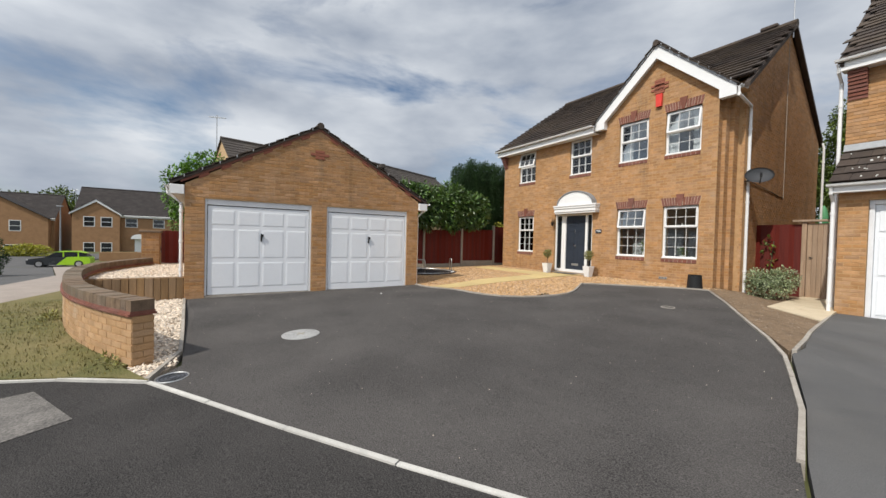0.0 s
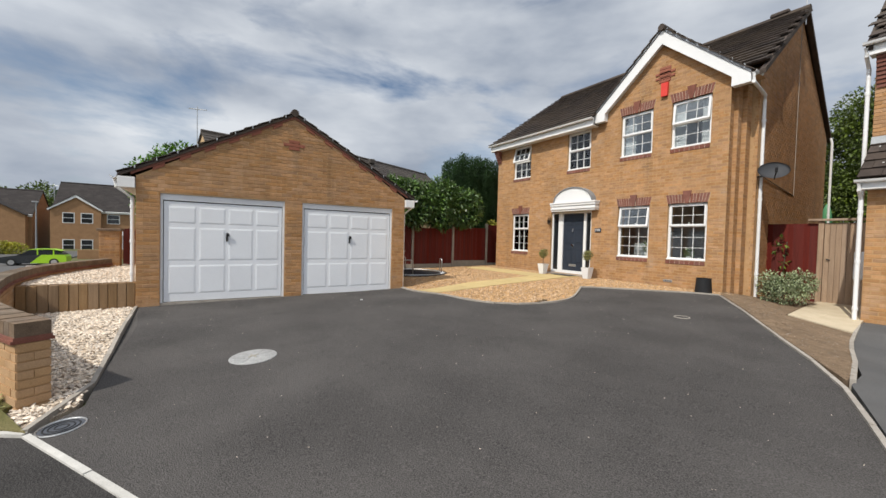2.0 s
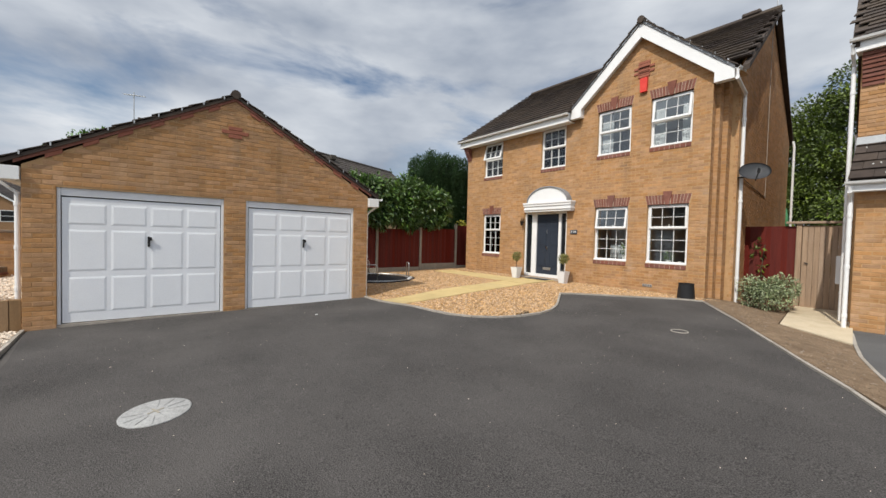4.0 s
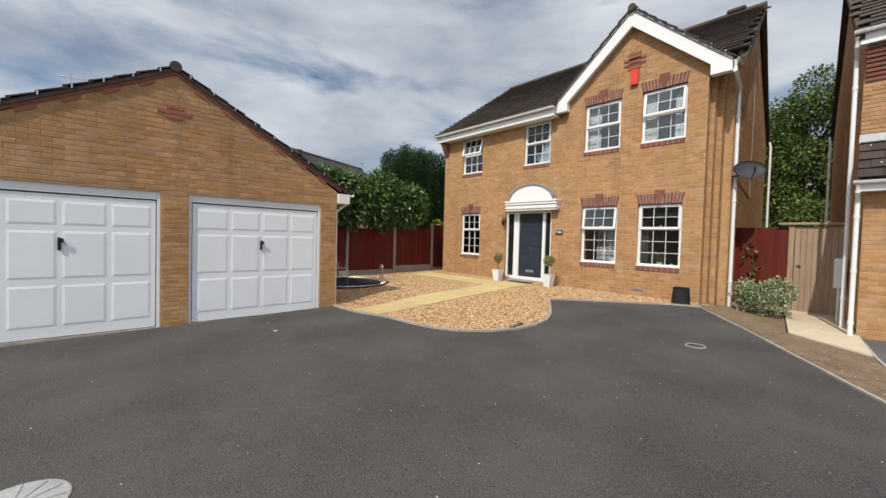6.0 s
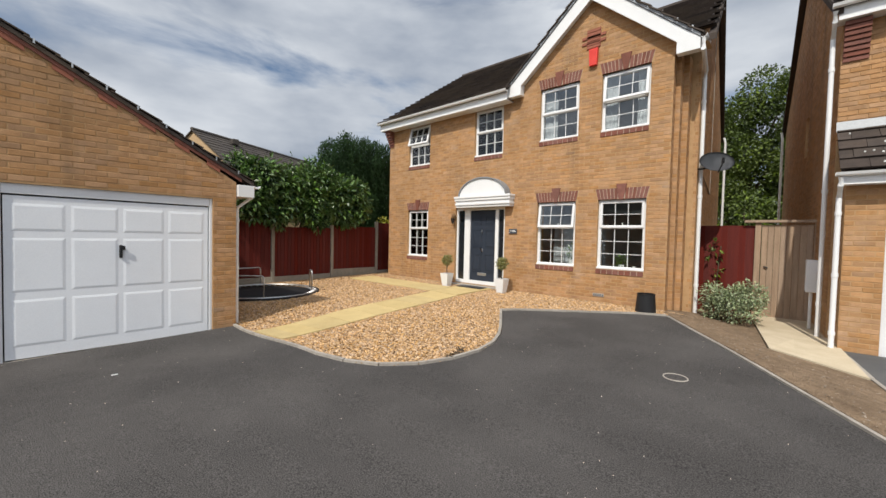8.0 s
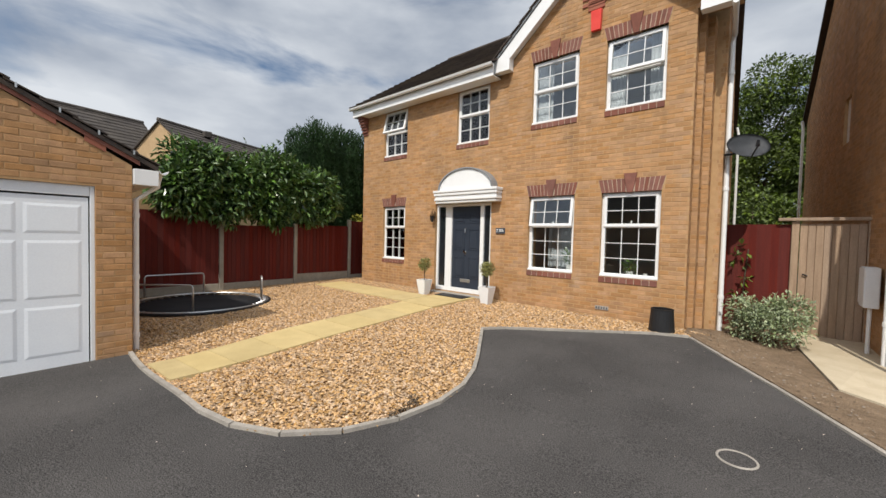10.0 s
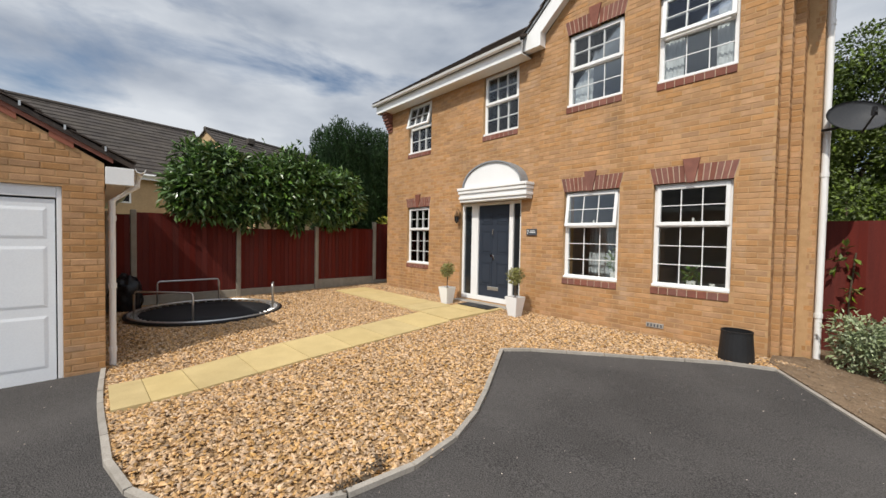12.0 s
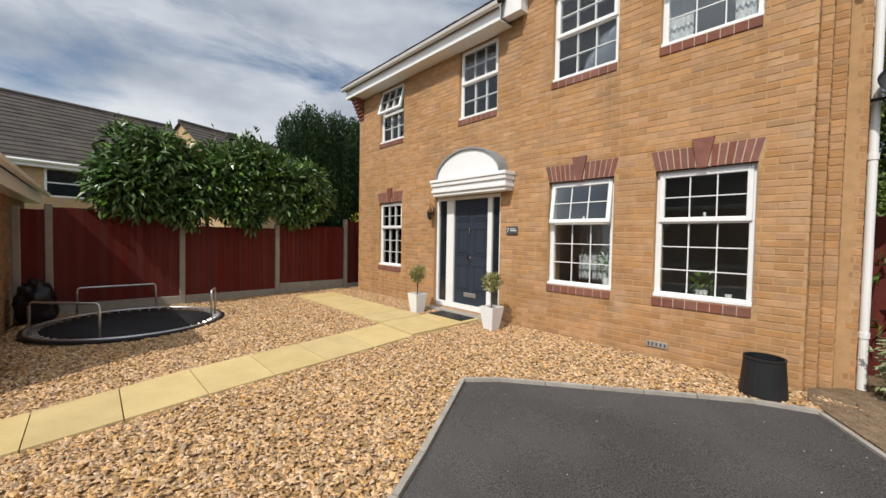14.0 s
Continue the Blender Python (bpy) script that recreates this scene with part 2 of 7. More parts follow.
M_TIMBER = surface("weathered_timber", (0.27, 0.185, 0.125), (0.47, 0.345, 0.245), 0.8, 3, 50, 0.5, 0.004, pieces=0.14, stretch=(7, 7, 0.6), stain=0.2)
M_SLEEPER = surface("sleeper_timber", (0.20, 0.125, 0.065), (0.34, 0.225, 0.125), 0.85, 3, 50, 0.5, 0.004, pieces=0.16, stretch=(6, 6, 0.6), stain=0.3)
M_BLACK = surface("black_plastic", (0.010, 0.010, 0.011), (0.022, 0.022, 0.023), 0.5, 4, 80, 0.15, 0.002)
M_BAG = surface("black_sack", (0.008, 0.008, 0.010), (0.018, 0.018, 0.020), 0.3, 5, 20, 0.6, 0.02)
M_MATFAB = surface("trampoline_fabric", (0.012, 0.012, 0.014), (0.026, 0.026, 0.028), 0.8, 3, 150, 0.2, 0.002)
M_STEEL = surface("galvanised_steel", (0.48, 0.48, 0.47), (0.62, 0.62, 0.61), 0.38, 6, 90, 0.1, 0.001, metal=0.9)
M_CHROME = surface("chrome", (0.72, 0.72, 0.72), (0.80, 0.80, 0.80), 0.15, 6, 90, 0.0, metal=1.0)
M_DOOR = surface("slate_blue_door", (0.026, 0.033, 0.047), (0.036, 0.045, 0.062), 0.42, 2, 90, 0.08, 0.001)
M_SLATE = surface("dark_slate", (0.05, 0.055, 0.065), (0.08, 0.085, 0.10), 0.6, 8, 90, 0.2, 0.002)
M_LETTER = surface("pale_lettering", (0.70, 0.70, 0.68), (0.76, 0.76, 0.74), 0.6, 8, 90, 0.0)
M_PLANTER = surface("white_planter", (0.74, 0.74, 0.73), (0.82, 0.82, 0.81), 0.45, 4, 70, 0.06, 0.001, stain=0.1, dark=(0.5, 0.48, 0.44))
M_DISH = surface("dish_grey", (0.085, 0.090, 0.10), (0.12, 0.125, 0.135), 0.5, 3, 60, 0.06, 0.001)
M_LEAF = surface("laurel_leaf", (0.034, 0.088, 0.019), (0.150, 0.240, 0.056), 0.30, 3, 40, 0.0, pieces=0.35, spec=0.6)
# also colours the laurel's inner leaves, as shade within that bush
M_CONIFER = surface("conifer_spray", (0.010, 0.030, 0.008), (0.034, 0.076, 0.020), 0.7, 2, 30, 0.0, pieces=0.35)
# broad dark-to-bright patches put the crown's lit clumps and shaded gaps into colour
M_TREE = surface("tree_leaf", (0.020, 0.046, 0.009), (0.165, 0.215, 0.038), 0.55, 0.6, 20, 0.0, pieces=0.4)
M_LIGHTTREE = surface("light_leaf", (0.075, 0.17, 0.022), (0.16, 0.29, 0.05), 0.5, 1, 20, 0.0, pieces=0.35)
M_VARIEG = surface("variegated_leaf", (0.13, 0.19, 0.08), (0.42, 0.46, 0.28), 0.55, 8, 40, 0.0, pieces=0.35)
M_OLIVE = surface("olive_leaf", (0.15, 0.16, 0.045), (0.32, 0.30, 0.11), 0.6, 8, 40, 0.0, pieces=0.35)
M_YELLEAF = surface("yellow_leaf", (0.30, 0.30, 0.03), (0.45, 0.42, 0.06), 0.6, 8, 40, 0.0, pieces=0.3)
M_BARK = surface("bark", (0.06, 0.042, 0.028), (0.12, 0.09, 0.06), 0.9, 8, 60, 0.6, 0.01)
M_ROOM = surface("interior_paint", (0.33, 0.34, 0.35), (0.38, 0.39, 0.40), 0.85, 2, 40, 0.02)
M_BRONZE = surface("aged_bronze", (0.10, 0.055, 0.025), (0.19, 0.11, 0.05), 0.45, 8, 80, 0.2, 0.002, metal=0.6)
M_NETTING = surface("net_fabric", (0.52, 0.55, 0.58), (0.64, 0.67, 0.70), 0.9, 5, 120, 0.2, 0.002)
M_CURTAIN = surface("white_curtain", (0.66, 0.68, 0.70), (0.76, 0.78, 0.80), 0.85, 4, 80, 0.1, 0.002)
M_GLASS = pane_glass("window_glass")
M_CARGREY = surface("car_dark_grey", (0.05, 0.055, 0.06), (0.065, 0.07, 0.075), 0.25, 2, 20, 0.0, metal=0.4)
M_CARGREEN = surface("car_lime_green", (0.34, 0.60, 0.03), (0.38, 0.66, 0.04), 0.3, 2, 20, 0.0)
M_CARSILVER = surface("car_silver", (0.36, 0.37, 0.39), (0.42, 0.43, 0.45), 0.3, 2, 20, 0.0, metal=0.5)
M_TYRE = surface("tyre_rubber", (0.015, 0.015, 0.015), (0.025, 0.025, 0.025), 0.8, 5, 60, 0.0)
M_CARGLASS = surface("car_glass", (0.012, 0.015, 0.018), (0.018, 0.022, 0.026), 0.08, 3, 20, 0.0, spec=0.7)
M_FARBRICK = surface("far_brown_brick", (0.26, 0.145, 0.075), (0.36, 0.21, 0.11), 0.9, 2, 12, 0.1, 0.01)
M_RENDER = surface("cream_brick", (0.40, 0.27, 0.15), (0.50, 0.35, 0.20), 0.9, 3, 14, 0.1, 0.01)
M_GREENP = surface("green_plastic", (0.06, 0.20, 0.09), (0.09, 0.27, 0.12), 0.5, 5, 40, 0.0)


# ---- building helpers ----
def thing(name, label, category, at=(0, 0, 0), group="", kind=""):
    ob = new(name)
    ob.empty_display_size = 0.2
    ob.location = at
    return tagged(ob, label, category, group, kind)


def hook(ob, parent):
    """Parent ob, whose mesh is in world metres, without moving it."""
    ob.parent = parent
    p, m = parent, Matrix.Identity(4)
    chain = []
    while p is not None:
        chain.append(p)
        p = p.parent
    for q in reversed(chain):
        m = m @ q.matrix_parent_inverse @ q.matrix_basis if q.parent else q.matrix_basis.copy()
    ob.matrix_parent_inverse = m.inverted()
    return ob


def link_mesh(name, me, material, parent=None, label="", kind=""):
    if material and not me.materials:
        me.materials.append(material)
    ob = new(name, me)
    if parent is not None:
        hook(ob, parent)
    return tagged(ob, label, "", "", kind)


def part(name, bm, material, parent=None, label="", kind="", smooth=False):
    me = bpy.data.meshes.new(name)
    bmesh.ops.recalc_face_normals(bm, faces=bm.faces)
    bm.to_mesh(me)
    bm.free()
    if smooth:
        me.polygons.foreach_set("use_smooth", [True] * len(me.polygons))
    return link_mesh(name, me, material, parent, label, kind)


def soup(name, verts, faces, material, parent=None, label="", kind="", smooth=False):
    me = bpy.data.meshes.new(name)
    me.from_pydata(verts, [], faces)
    me.update()
    if smooth:
        me.polygons.foreach_set("use_smooth", [True] * len(me.polygons))
    return link_mesh(name, me, material, parent, label, kind)


def box(bm, x0, y0, z0, x1, y1, z1, bevel=0.0, m=None):
    vs = [bm.verts.new(Vector(p) if m is None else m @ Vector(p)) for p in (
        (x0, y0, z0), (x1, y0, z0), (x1, y1, z0), (x0, y1, z0), (x0, y0, z1), (x1, y0, z1), (x1, y1, z1), (x0, y1, z1))]
    fs = [bm.faces.new([vs[i] for i in f]) for f in ((0, 3, 2, 1), (4, 5, 6, 7), (0, 1, 5, 4), (1, 2, 6, 5), (2, 3, 7, 6), (3, 0, 4, 7))]
    if bevel:
        es = list({e for f in fs for e in f.edges})
        bmesh.ops.bevel(bm, geom=es, offset=bevel, segments=1, affect="EDGES")


def boxed(x0, y0, z0, x1, y1, z1, bevel=0.0, m=None):
    bm = bmesh.new()
    box(bm, x0, y0, z0, x1, y1, z1, bevel, m)
    return bm


def prism(bm, pts, push):
    """A flat polygon of 3D points, pushed along a vector into a solid."""
    a = [bm.verts.new(p) for p in pts]
    b = [bm.verts.new(Vector(p) + Vector(push)) for p in pts]
    n = len(a)
    bm.faces.new(a)
    bm.faces.new(b[::-1])
    for i in range(n):
        bm.faces.new((a[i], b[i], b[(i + 1) % n], a[(i + 1) % n]))


def prismed(pts, push):
    bm = bmesh.new()
    prism(bm, pts, push)
    return bm


def tube(bm, pts, r, seg=8, caps=True):
    """A round bar along points."""
    rings = []
    pts = [Vector(p) for p in pts]
    for i, p in enumerate(pts):
        d = (pts[min(i + 1, len(pts) - 1)] - pts[max(i - 1, 0)]).normalized()
        u = d.cross(Vector((0, 0, 1)) if abs(d.z) < 0.9 else Vector((1, 0, 0))).normalized()
        v = d.cross(u)
        rr = r[i] if isinstance(r, (list, tuple)) else r
        rings.append([bm.verts.new(p + (u * math.cos(a) + v * math.sin(a)) * rr) for a in (2 * math.pi * k / seg for k in range(seg))])
    for a, b in zip(rings, rings[1:]):
        for k in range(seg):
            bm.faces.new((a[k], a[(k + 1) % seg], b[(k + 1) % seg], b[k]))
    if caps:
        bm.faces.new(rings[0][::-1])
        bm.faces.new(rings[-1])


def tubed(pts, r, seg=8):
    bm = bmesh.new()
    tube(bm, pts, r, seg)
    return bm


def lathe(bm, at, profile, seg=24):
    """A turned solid: (radius, height) pairs about a vertical axis."""
    rings = [[bm.verts.new((at[0] + r * math.cos(a), at[1] + r * math.sin(a), at[2] + z)) for a in (2 * math.pi * k / seg for k in range(seg))] for r, z in profile]
    for a, b in zip(rings, rings[1:]):
        for k in range(seg):
            bm.faces.new((a[k], a[(k + 1) % seg], b[(k + 1) % seg], b[k]))
    bm.faces.new(rings[0][::-1])
    bm.faces.new(rings[-1])


def smoothline(pts, per=6):
    """A smooth curve through plan points."""
    out = []
    p = [pts[0]] + list(pts) + [pts[-1]]
    for i in range(1, len(p) - 2):
        for k in range(per):
            t = k / per
            out.append(tuple(0.5 * (2 * p[i][j] + (p[i + 1][j] - p[i - 1][j]) * t + (2 * p[i - 1][j] - 5 * p[i][j] + 4 * p[i + 1][j] - p[i + 2][j]) * t * t
                                    + (3 * p[i][j] - p[i - 1][j] - 3 * p[i + 1][j] + p[i + 2][j]) * t ** 3) for j in range(2)))
    out.append(tuple(pts[-1]))
    return out


def clip01(v):
    return min(max(v, 0.0), 1.0)


def lie(x, y):
    """The lie of the land: falling gently from the house to the road, and away down the street."""
    z = -0.10 - 0.018 * min(max(11.5 - y, -5), 16) - 0.035 * min(max(4 - y, 0), 6) * clip01((x + 10) / 4.5)
    s = clip01(((x + 5.35) * 0.857 + (y - 11.05) * 0.515 - 0.05) / 1.3)
    z -= 0.2 * s * s * (3 - 2 * s)
    a = clip01((-8.3 - x) / 2.2)
    behind = clip01((-10.9 - x) / 1.2) * clip01((y - 5.6) / 0.3)
    z -= 0.11 * a * a * (3 - 2 * a) * clip01((7.6 - y) / 1.6) * (1 - behind)
    z -= 0.052 * min(max(-15.5 - x, 0), 33.5)
    z += 0.03 * min(max(-49 - x, 0), 23)
    return z


def inside(x, y, poly):
    hit = False
    for (x0, y0), (x1, y1) in zip(poly, poly[1:] + poly[:1]):
        if (y0 > y) != (y1 > y) and x < (x1 - x0) * (y - y0) / (y1 - y0) + x0:
            hit = not hit
    return hit


def on_ground(x, y):
    """A pose on the land at a plan point, tilted to its slope."""
    dx, dy = lie(x + 0.2, y) - lie(x - 0.2, y), lie(x, y + 0.2) - lie(x, y - 0.2)
    n = Vector((-dx / 0.4, -dy / 0.4, 1)).normalized()
    return Matrix.Translation((x, y, lie(x, y))) @ n.to_track_quat("Z", "Y").to_matrix().to_4x4()


def drape(name, poly, lift, material, label="", kind="structure", category="", step=0.8, skirt=0.12, flat=None, parent=None):
    """A ground surface: a plan polygon laid over the land, with an edge that goes into the earth."""
    bm = bmesh.new()
    xs, ys = [p[0] for p in poly], [p[1] for p in poly]
    n = len(poly)
    pts = [Vector(p) for p in poly]
    x = min(xs) + step / 2
    while x < max(xs):
        y = min(ys) + step / 2
        while y < max(ys):
            if inside(x, y, list(poly)):
                pts.append(Vector((x, y)))
            y += step
        x += step
    got = geometry.delaunay_2d_cdt(pts, [(i, (i + 1) % n) for i in range(n)], [], 1, 1e-5)
    vs = [bm.verts.new((p.x, p.y, 0)) for p in got[0]]
    for t in got[2]:
        bm.faces.new([vs[i] for i in t])
    for v in bm.verts:
        v.co.z = (lie(v.co.x, v.co.y) if flat is None else flat) + lift
    bmesh.ops.recalc_face_normals(bm, faces=bm.faces)
    if sum(f.normal.z for f in bm.faces) < 0:
        bmesh.ops.reverse_faces(bm, faces=bm.faces[:])
    rim = [e for e in bm.edges if e.is_boundary]
    made = bmesh.ops.extrude_edge_only(bm, edges=rim)["geom"]
    for v in made:
        if isinstance(v, bmesh.types.BMVert):
            v.co.z -= skirt
    me = bpy.data.meshes.new(name)
    bm.to_mesh(me)
    bm.free()
    ob = link_mesh(name, me, material, parent, label, kind)
    if category:
        ob["category"] = category
    return ob


def kerb_run(name, pts, width, height, lift, material, label, category, length=0.6, gap=0.008):
    """A run of edging pieces along a plan line, each a piece of its own."""
    run = thing(name, label, category, (pts[0][0], pts[0][1], lie(*pts[0])), kind="structure")
    acc, walkway = 0.0, [(0.0, Vector(pts[0]))]
    for a, b in zip(pts, pts[1:]):
        acc += (Vector(b) - Vector(a)).length
        walkway.append((acc, Vector(b)))

    def at(d):
        for (d0, p0), (d1, p1) in zip(walkway, walkway[1:]):
            if d <= d1:
                return p0.lerp(p1, (d - d0) / max(d1 - d0, 1e-6))
        return walkway[-1][1]
    n = max(1, round(acc / length))
    for i in range(n):
        a, b = at(acc * i / n + gap / 2), at(acc * (i + 1) / n - gap / 2)
        d = (b - a).normalized()
        s = Vector((-d.y, d.x)) * width / 2
        j = random.uniform(-0.004, 0.004)
        bm = bmesh.new()
        lo = [bm.verts.new((p.x, p.y, lie(p.x, p.y) - 0.12)) for p in (a - s, b - s, b + s, a + s)]
        k = 0.86
        hi = [bm.verts.new((p.x, p.y, lie(p.x, p.y) + lift + height + j)) for p in (a - s * k, b - s * k, b + s * k, a + s * k)]
        bm.faces.new(hi)
        for q in range(4):
            bm.faces.new((lo[q], lo[(q + 1) % 4], hi[(q + 1) % 4], hi[q]))
        part("edging_piece", bm, material, run)
    return run


def stones(name, poly, count, size, material, label, lift=0.0, flat=None, seed=1, avoid=()):
    """Loose gravel: many small uneven stones strewn over a plan polygon, joined."""
    rng = np.random.default_rng(seed)
    xs, ys = [p[0] for p in poly], [p[1] for p in poly]
    pts = rng.uniform((min(xs), min(ys)), (max(xs), max(ys)), (count * 4, 2))
    px, py = np.array(poly + poly[:1]).T

    def within(points, qx, qy):
        hit = np.zeros(len(points), bool)
        for i in range(len(qx) - 1):
            c = (qy[i] > points[:, 1]) != (qy[i + 1] > points[:, 1])
            dy = qy[i + 1] - qy[i]
            c &= points[:, 0] < (qx[i + 1] - qx[i]) * (points[:, 1] - qy[i]) / (dy if abs(dy) > 1e-9 else 1e-9) + qx[i]
            hit ^= c
        return hit
    ok = within(pts, px, py)
    for other in avoid:
        qx, qy = np.array(list(other) + [other[0]]).T
        ok &= ~within(pts, qx, qy)
    pts = pts[ok][:count]
    n = len(pts)
    base = np.array([(1, 0, 0), (0, 1, 0), (-1, 0, 0), (0, -1, 0), (0, 0, 1), (0, 0, -1)], float)
    v = base[None] * rng.uniform(0.55, 1.25, (n, 6, 1)) * size * rng.uniform(0.6, 1.35, (n, 1, 1)) * np.array([1.15, 0.66, 0.48])
    a, tx, ty = rng.uniform(0, 6.283, n), rng.normal(0, 0.45, n), rng.normal(0, 0.45, n)
    v[:, :, 2] += v[:, :, 0] * tx[:, None] * 0.7 + v[:, :, 1] * ty[:, None] * 0.7
    c, s = np.cos(a)[:, None], np.sin(a)[:, None]
    x, y = v[:, :, 0] * c - v[:, :, 1] * s, v[:, :, 0] * s + v[:, :, 1] * c
    h = np.array([lie(q[0], q[1]) if flat is None else flat for q in pts]) + lift + rng.uniform(0.0, 0.5, n) * size
    v = np.stack([x + pts[:, :1], y + pts[:, 1:], v[:, :, 2] + h[:, None]], 2).reshape(-1, 3)
    f = np.array([(0, 1, 4), (1, 2, 4), (2, 3, 4), (3, 0, 4), (1, 0, 5), (2, 1, 5), (3, 2, 5), (0, 3, 5)])
    f = (f[None] + 6 * np.arange(n)[:, None, None]).reshape(-1, 3)
    ob = soup(name, v.tolist(), f.tolist(), material, None, label, "stuff")
    ob["category"] = "gravel"
    return ob


class Plane:
    """A wall's own grid: u along it, z up, w out of its face."""

    def __init__(self, x, y, dx, dy, left_hand=False):
        n = math.hypot(dx, dy)
        self.o, self.d = Vector((x, y, 0)), Vector((dx / n, dy / n, 0))
        self.n = Vector((self.d.y, -self.d.x, 0)) * (-1 if left_hand else 1)

    def p(self, u, z, w=0.0):
        return self.o + self.d * u + self.n * w + Vector((0, 0, z))

    def matrix(self):
        return Matrix(((self.d.x, self.n.x, 0, self.o.x), (self.d.y, self.n.y, 0, self.o.y), (0, 0, 1, 0), (0, 0, 0, 1)))


def wall_mass(name, pl, u0, u1, z0, z1, holes, thick, material, parent, top=None, label=""):
    """The body of a wall with openings right through it; top: peak (u, z) of a gable above it."""
    us = sorted({u0, u1, *(h[0] for h in holes), *(h[1] for h in holes)})
    zs = sorted({z0, z1, *(h[2] for h in holes), *(h[3] for h in holes)})
    us, zs = [u for u in us if u0 <= u <= u1], [z for z in zs if z0 <= z <= z1]

    def solid(i, j):
        if not (0 <= i < len(us) - 1 and 0 <= j < len(zs) - 1):
            return False
        u, z = (us[i] + us[i + 1]) / 2, (zs[j] + zs[j + 1]) / 2
        return not any(h[0] < u < h[1] and h[2] < z < h[3] for h in holes)
    bm = bmesh.new()

    def quad(*q):
        bm.faces.new([bm.verts.new(pl.p(*c)) for c in q])
    for i in range(len(us) - 1):
        for j in range(len(zs) - 1):
            if not solid(i, j):
                continue
            a, b, c, d = us[i], us[i + 1], zs[j], zs[j + 1]
            quad((a, c, 0), (b, c, 0), (b, d, 0), (a, d, 0))
            quad((a, c, -thick), (a, d, -thick), (b, d, -thick), (b, c, -thick))
            if not solid(i - 1, j):
                quad((a, c, 0), (a, d, 0), (a, d, -thick), (a, c, -thick))
            if not solid(i + 1, j):
                quad((b, c, 0), (b, c, -thick), (b, d, -thick), (b, d, 0))
            if not solid(i, j - 1):
                quad((a, c, 0), (a, c, -thick), (b, c, -thick), (b, c, 0))
            if not solid(i, j + 1) and not (top and j == len(zs) - 2):
                quad((a, d, 0), (b, d, 0), (b, d, -thick), (a, d, -thick))
    if top:
        quad((u0, z1, 0), (u1, z1, 0), (top[0], top[1], 0))
        quad((u0, z1, -thick), (top[0], top[1], -thick), (u1, z1, -thick))
        quad((u0, z1, 0), (top[0], top[1], 0), (top[0], top[1], -thick), (u0, z1, -thick))
        quad((u1, z1, 0), (u1, z1, -thick), (top[0], top[1], -thick), (top[0], top[1], 0))
    bmesh.ops.remove_doubles(bm, verts=bm.verts, dist=0.0005)
    return part(name, bm, material, parent, label)


BRICK_L, BRICK_H, JOINT, COURSE = 0.215, 0.065, 0.010, 0.075
brick_mesh = None


def brick_unit():
    """One stretcher face with chamfered edges, shared by all single bricks: u, out, up."""
    global brick_mesh
    if brick_mesh is None:
        bm = bmesh.new()
        box(bm, 0, -0.01, 0, BRICK_L, 0.0042, BRICK_H)
        es = [e for e in bm.edges if all(v.co.y > 0 for v in e.verts)]
        bmesh.ops.bevel(bm, geom=es, offset=0.004, segments=1, affect="EDGES")
        bmesh.ops.recalc_face_normals(bm, faces=bm.faces)
        brick_mesh = bpy.data.meshes.new("brick")
        bm.to_mesh(brick_mesh)
        bm.free()
        brick_mesh.materials.append(M_BRICK)
    return brick_mesh


def bricks(pl, u0, u1, z0, z1, holes, parent, span=None, single=None, limit=300, seed=3):
    """Stretcher-bond facing on a wall: the nearest ones singly, the rest joined. span(z): the run of a course under a gable."""
    rng = random.Random(seed)
    verts, faces = [], []
    made = 0
    base = pl.matrix()
    k = 0
    z = z0
    while z + BRICK_H <= z1 + 0.001:
        lo, hi = (u0, u1) if span is None else span(z + BRICK_H)
        zm = z + BRICK_H / 2
        runs = [(lo, hi)]
        for h in holes:
            if h[2] - 0.02 < zm < h[3] + 0.02:
                nxt = []
                for a, b in runs:
                    if h[1] <= a or h[0] >= b:
                        nxt.append((a, b))
                    else:
                        if h[0] - a > 0.03:
                            nxt.append((a, h[0]))
                        if b - h[1] > 0.03:
                            nxt.append((h[1], b))
                runs = nxt
        start = u0 - (k % 2) * (BRICK_L + JOINT) / 2
        for a, b in runs:
            i = math.floor((a - start) / (BRICK_L + JOINT))
            while True:
                s = start + i * (BRICK_L + JOINT)
                if s >= b:
                    break
                c, d = max(s, a), min(s + BRICK_L, b)
                i += 1
                if d - c < 0.03:
                    continue
                w = rng.uniform(-0.0025, 0.002)
                dz = rng.uniform(-0.0015, 0.0015)
                if single and made < limit and d - c > BRICK_L - 0.001 and single[0] < c < single[1] and single[2] < z < single[3]:
                    ob = link_mesh("brick", brick_unit(), None, parent)
                    ob.matrix_parent_inverse = ob.matrix_parent_inverse @ base @ Matrix.Translation((c, w, z + dz))
                    made += 1
                    continue
                n = len(verts)
                e = 0.004
                f = 0.0042 + w * 0.8
                verts += [pl.p(c, z + dz, -0.004), pl.p(d, z + dz, -0.004), pl.p(d, z + BRICK_H + dz, -0.004), pl.p(c, z + BRICK_H + dz, -0.004),
                          pl.p(c + e, z + dz + e, f), pl.p(d - e, z + dz + e, f), pl.p(d - e, z + BRICK_H + dz - e, f), pl.p(c + e, z + BRICK_H + dz - e, f)]
                faces += [(n + 4, n + 5, n + 6, n + 7), (n, n + 1, n + 5, n + 4), (n + 1, n + 2, n + 6, n + 5), (n + 2, n + 3, n + 7, n + 6), (n + 3, n, n + 4, n + 7)]
        z += COURSE
        k += 1
    if verts:
        soup("brickwork", verts, faces, M_BRICK, parent, "", "stuff")


tile_mesh = {}


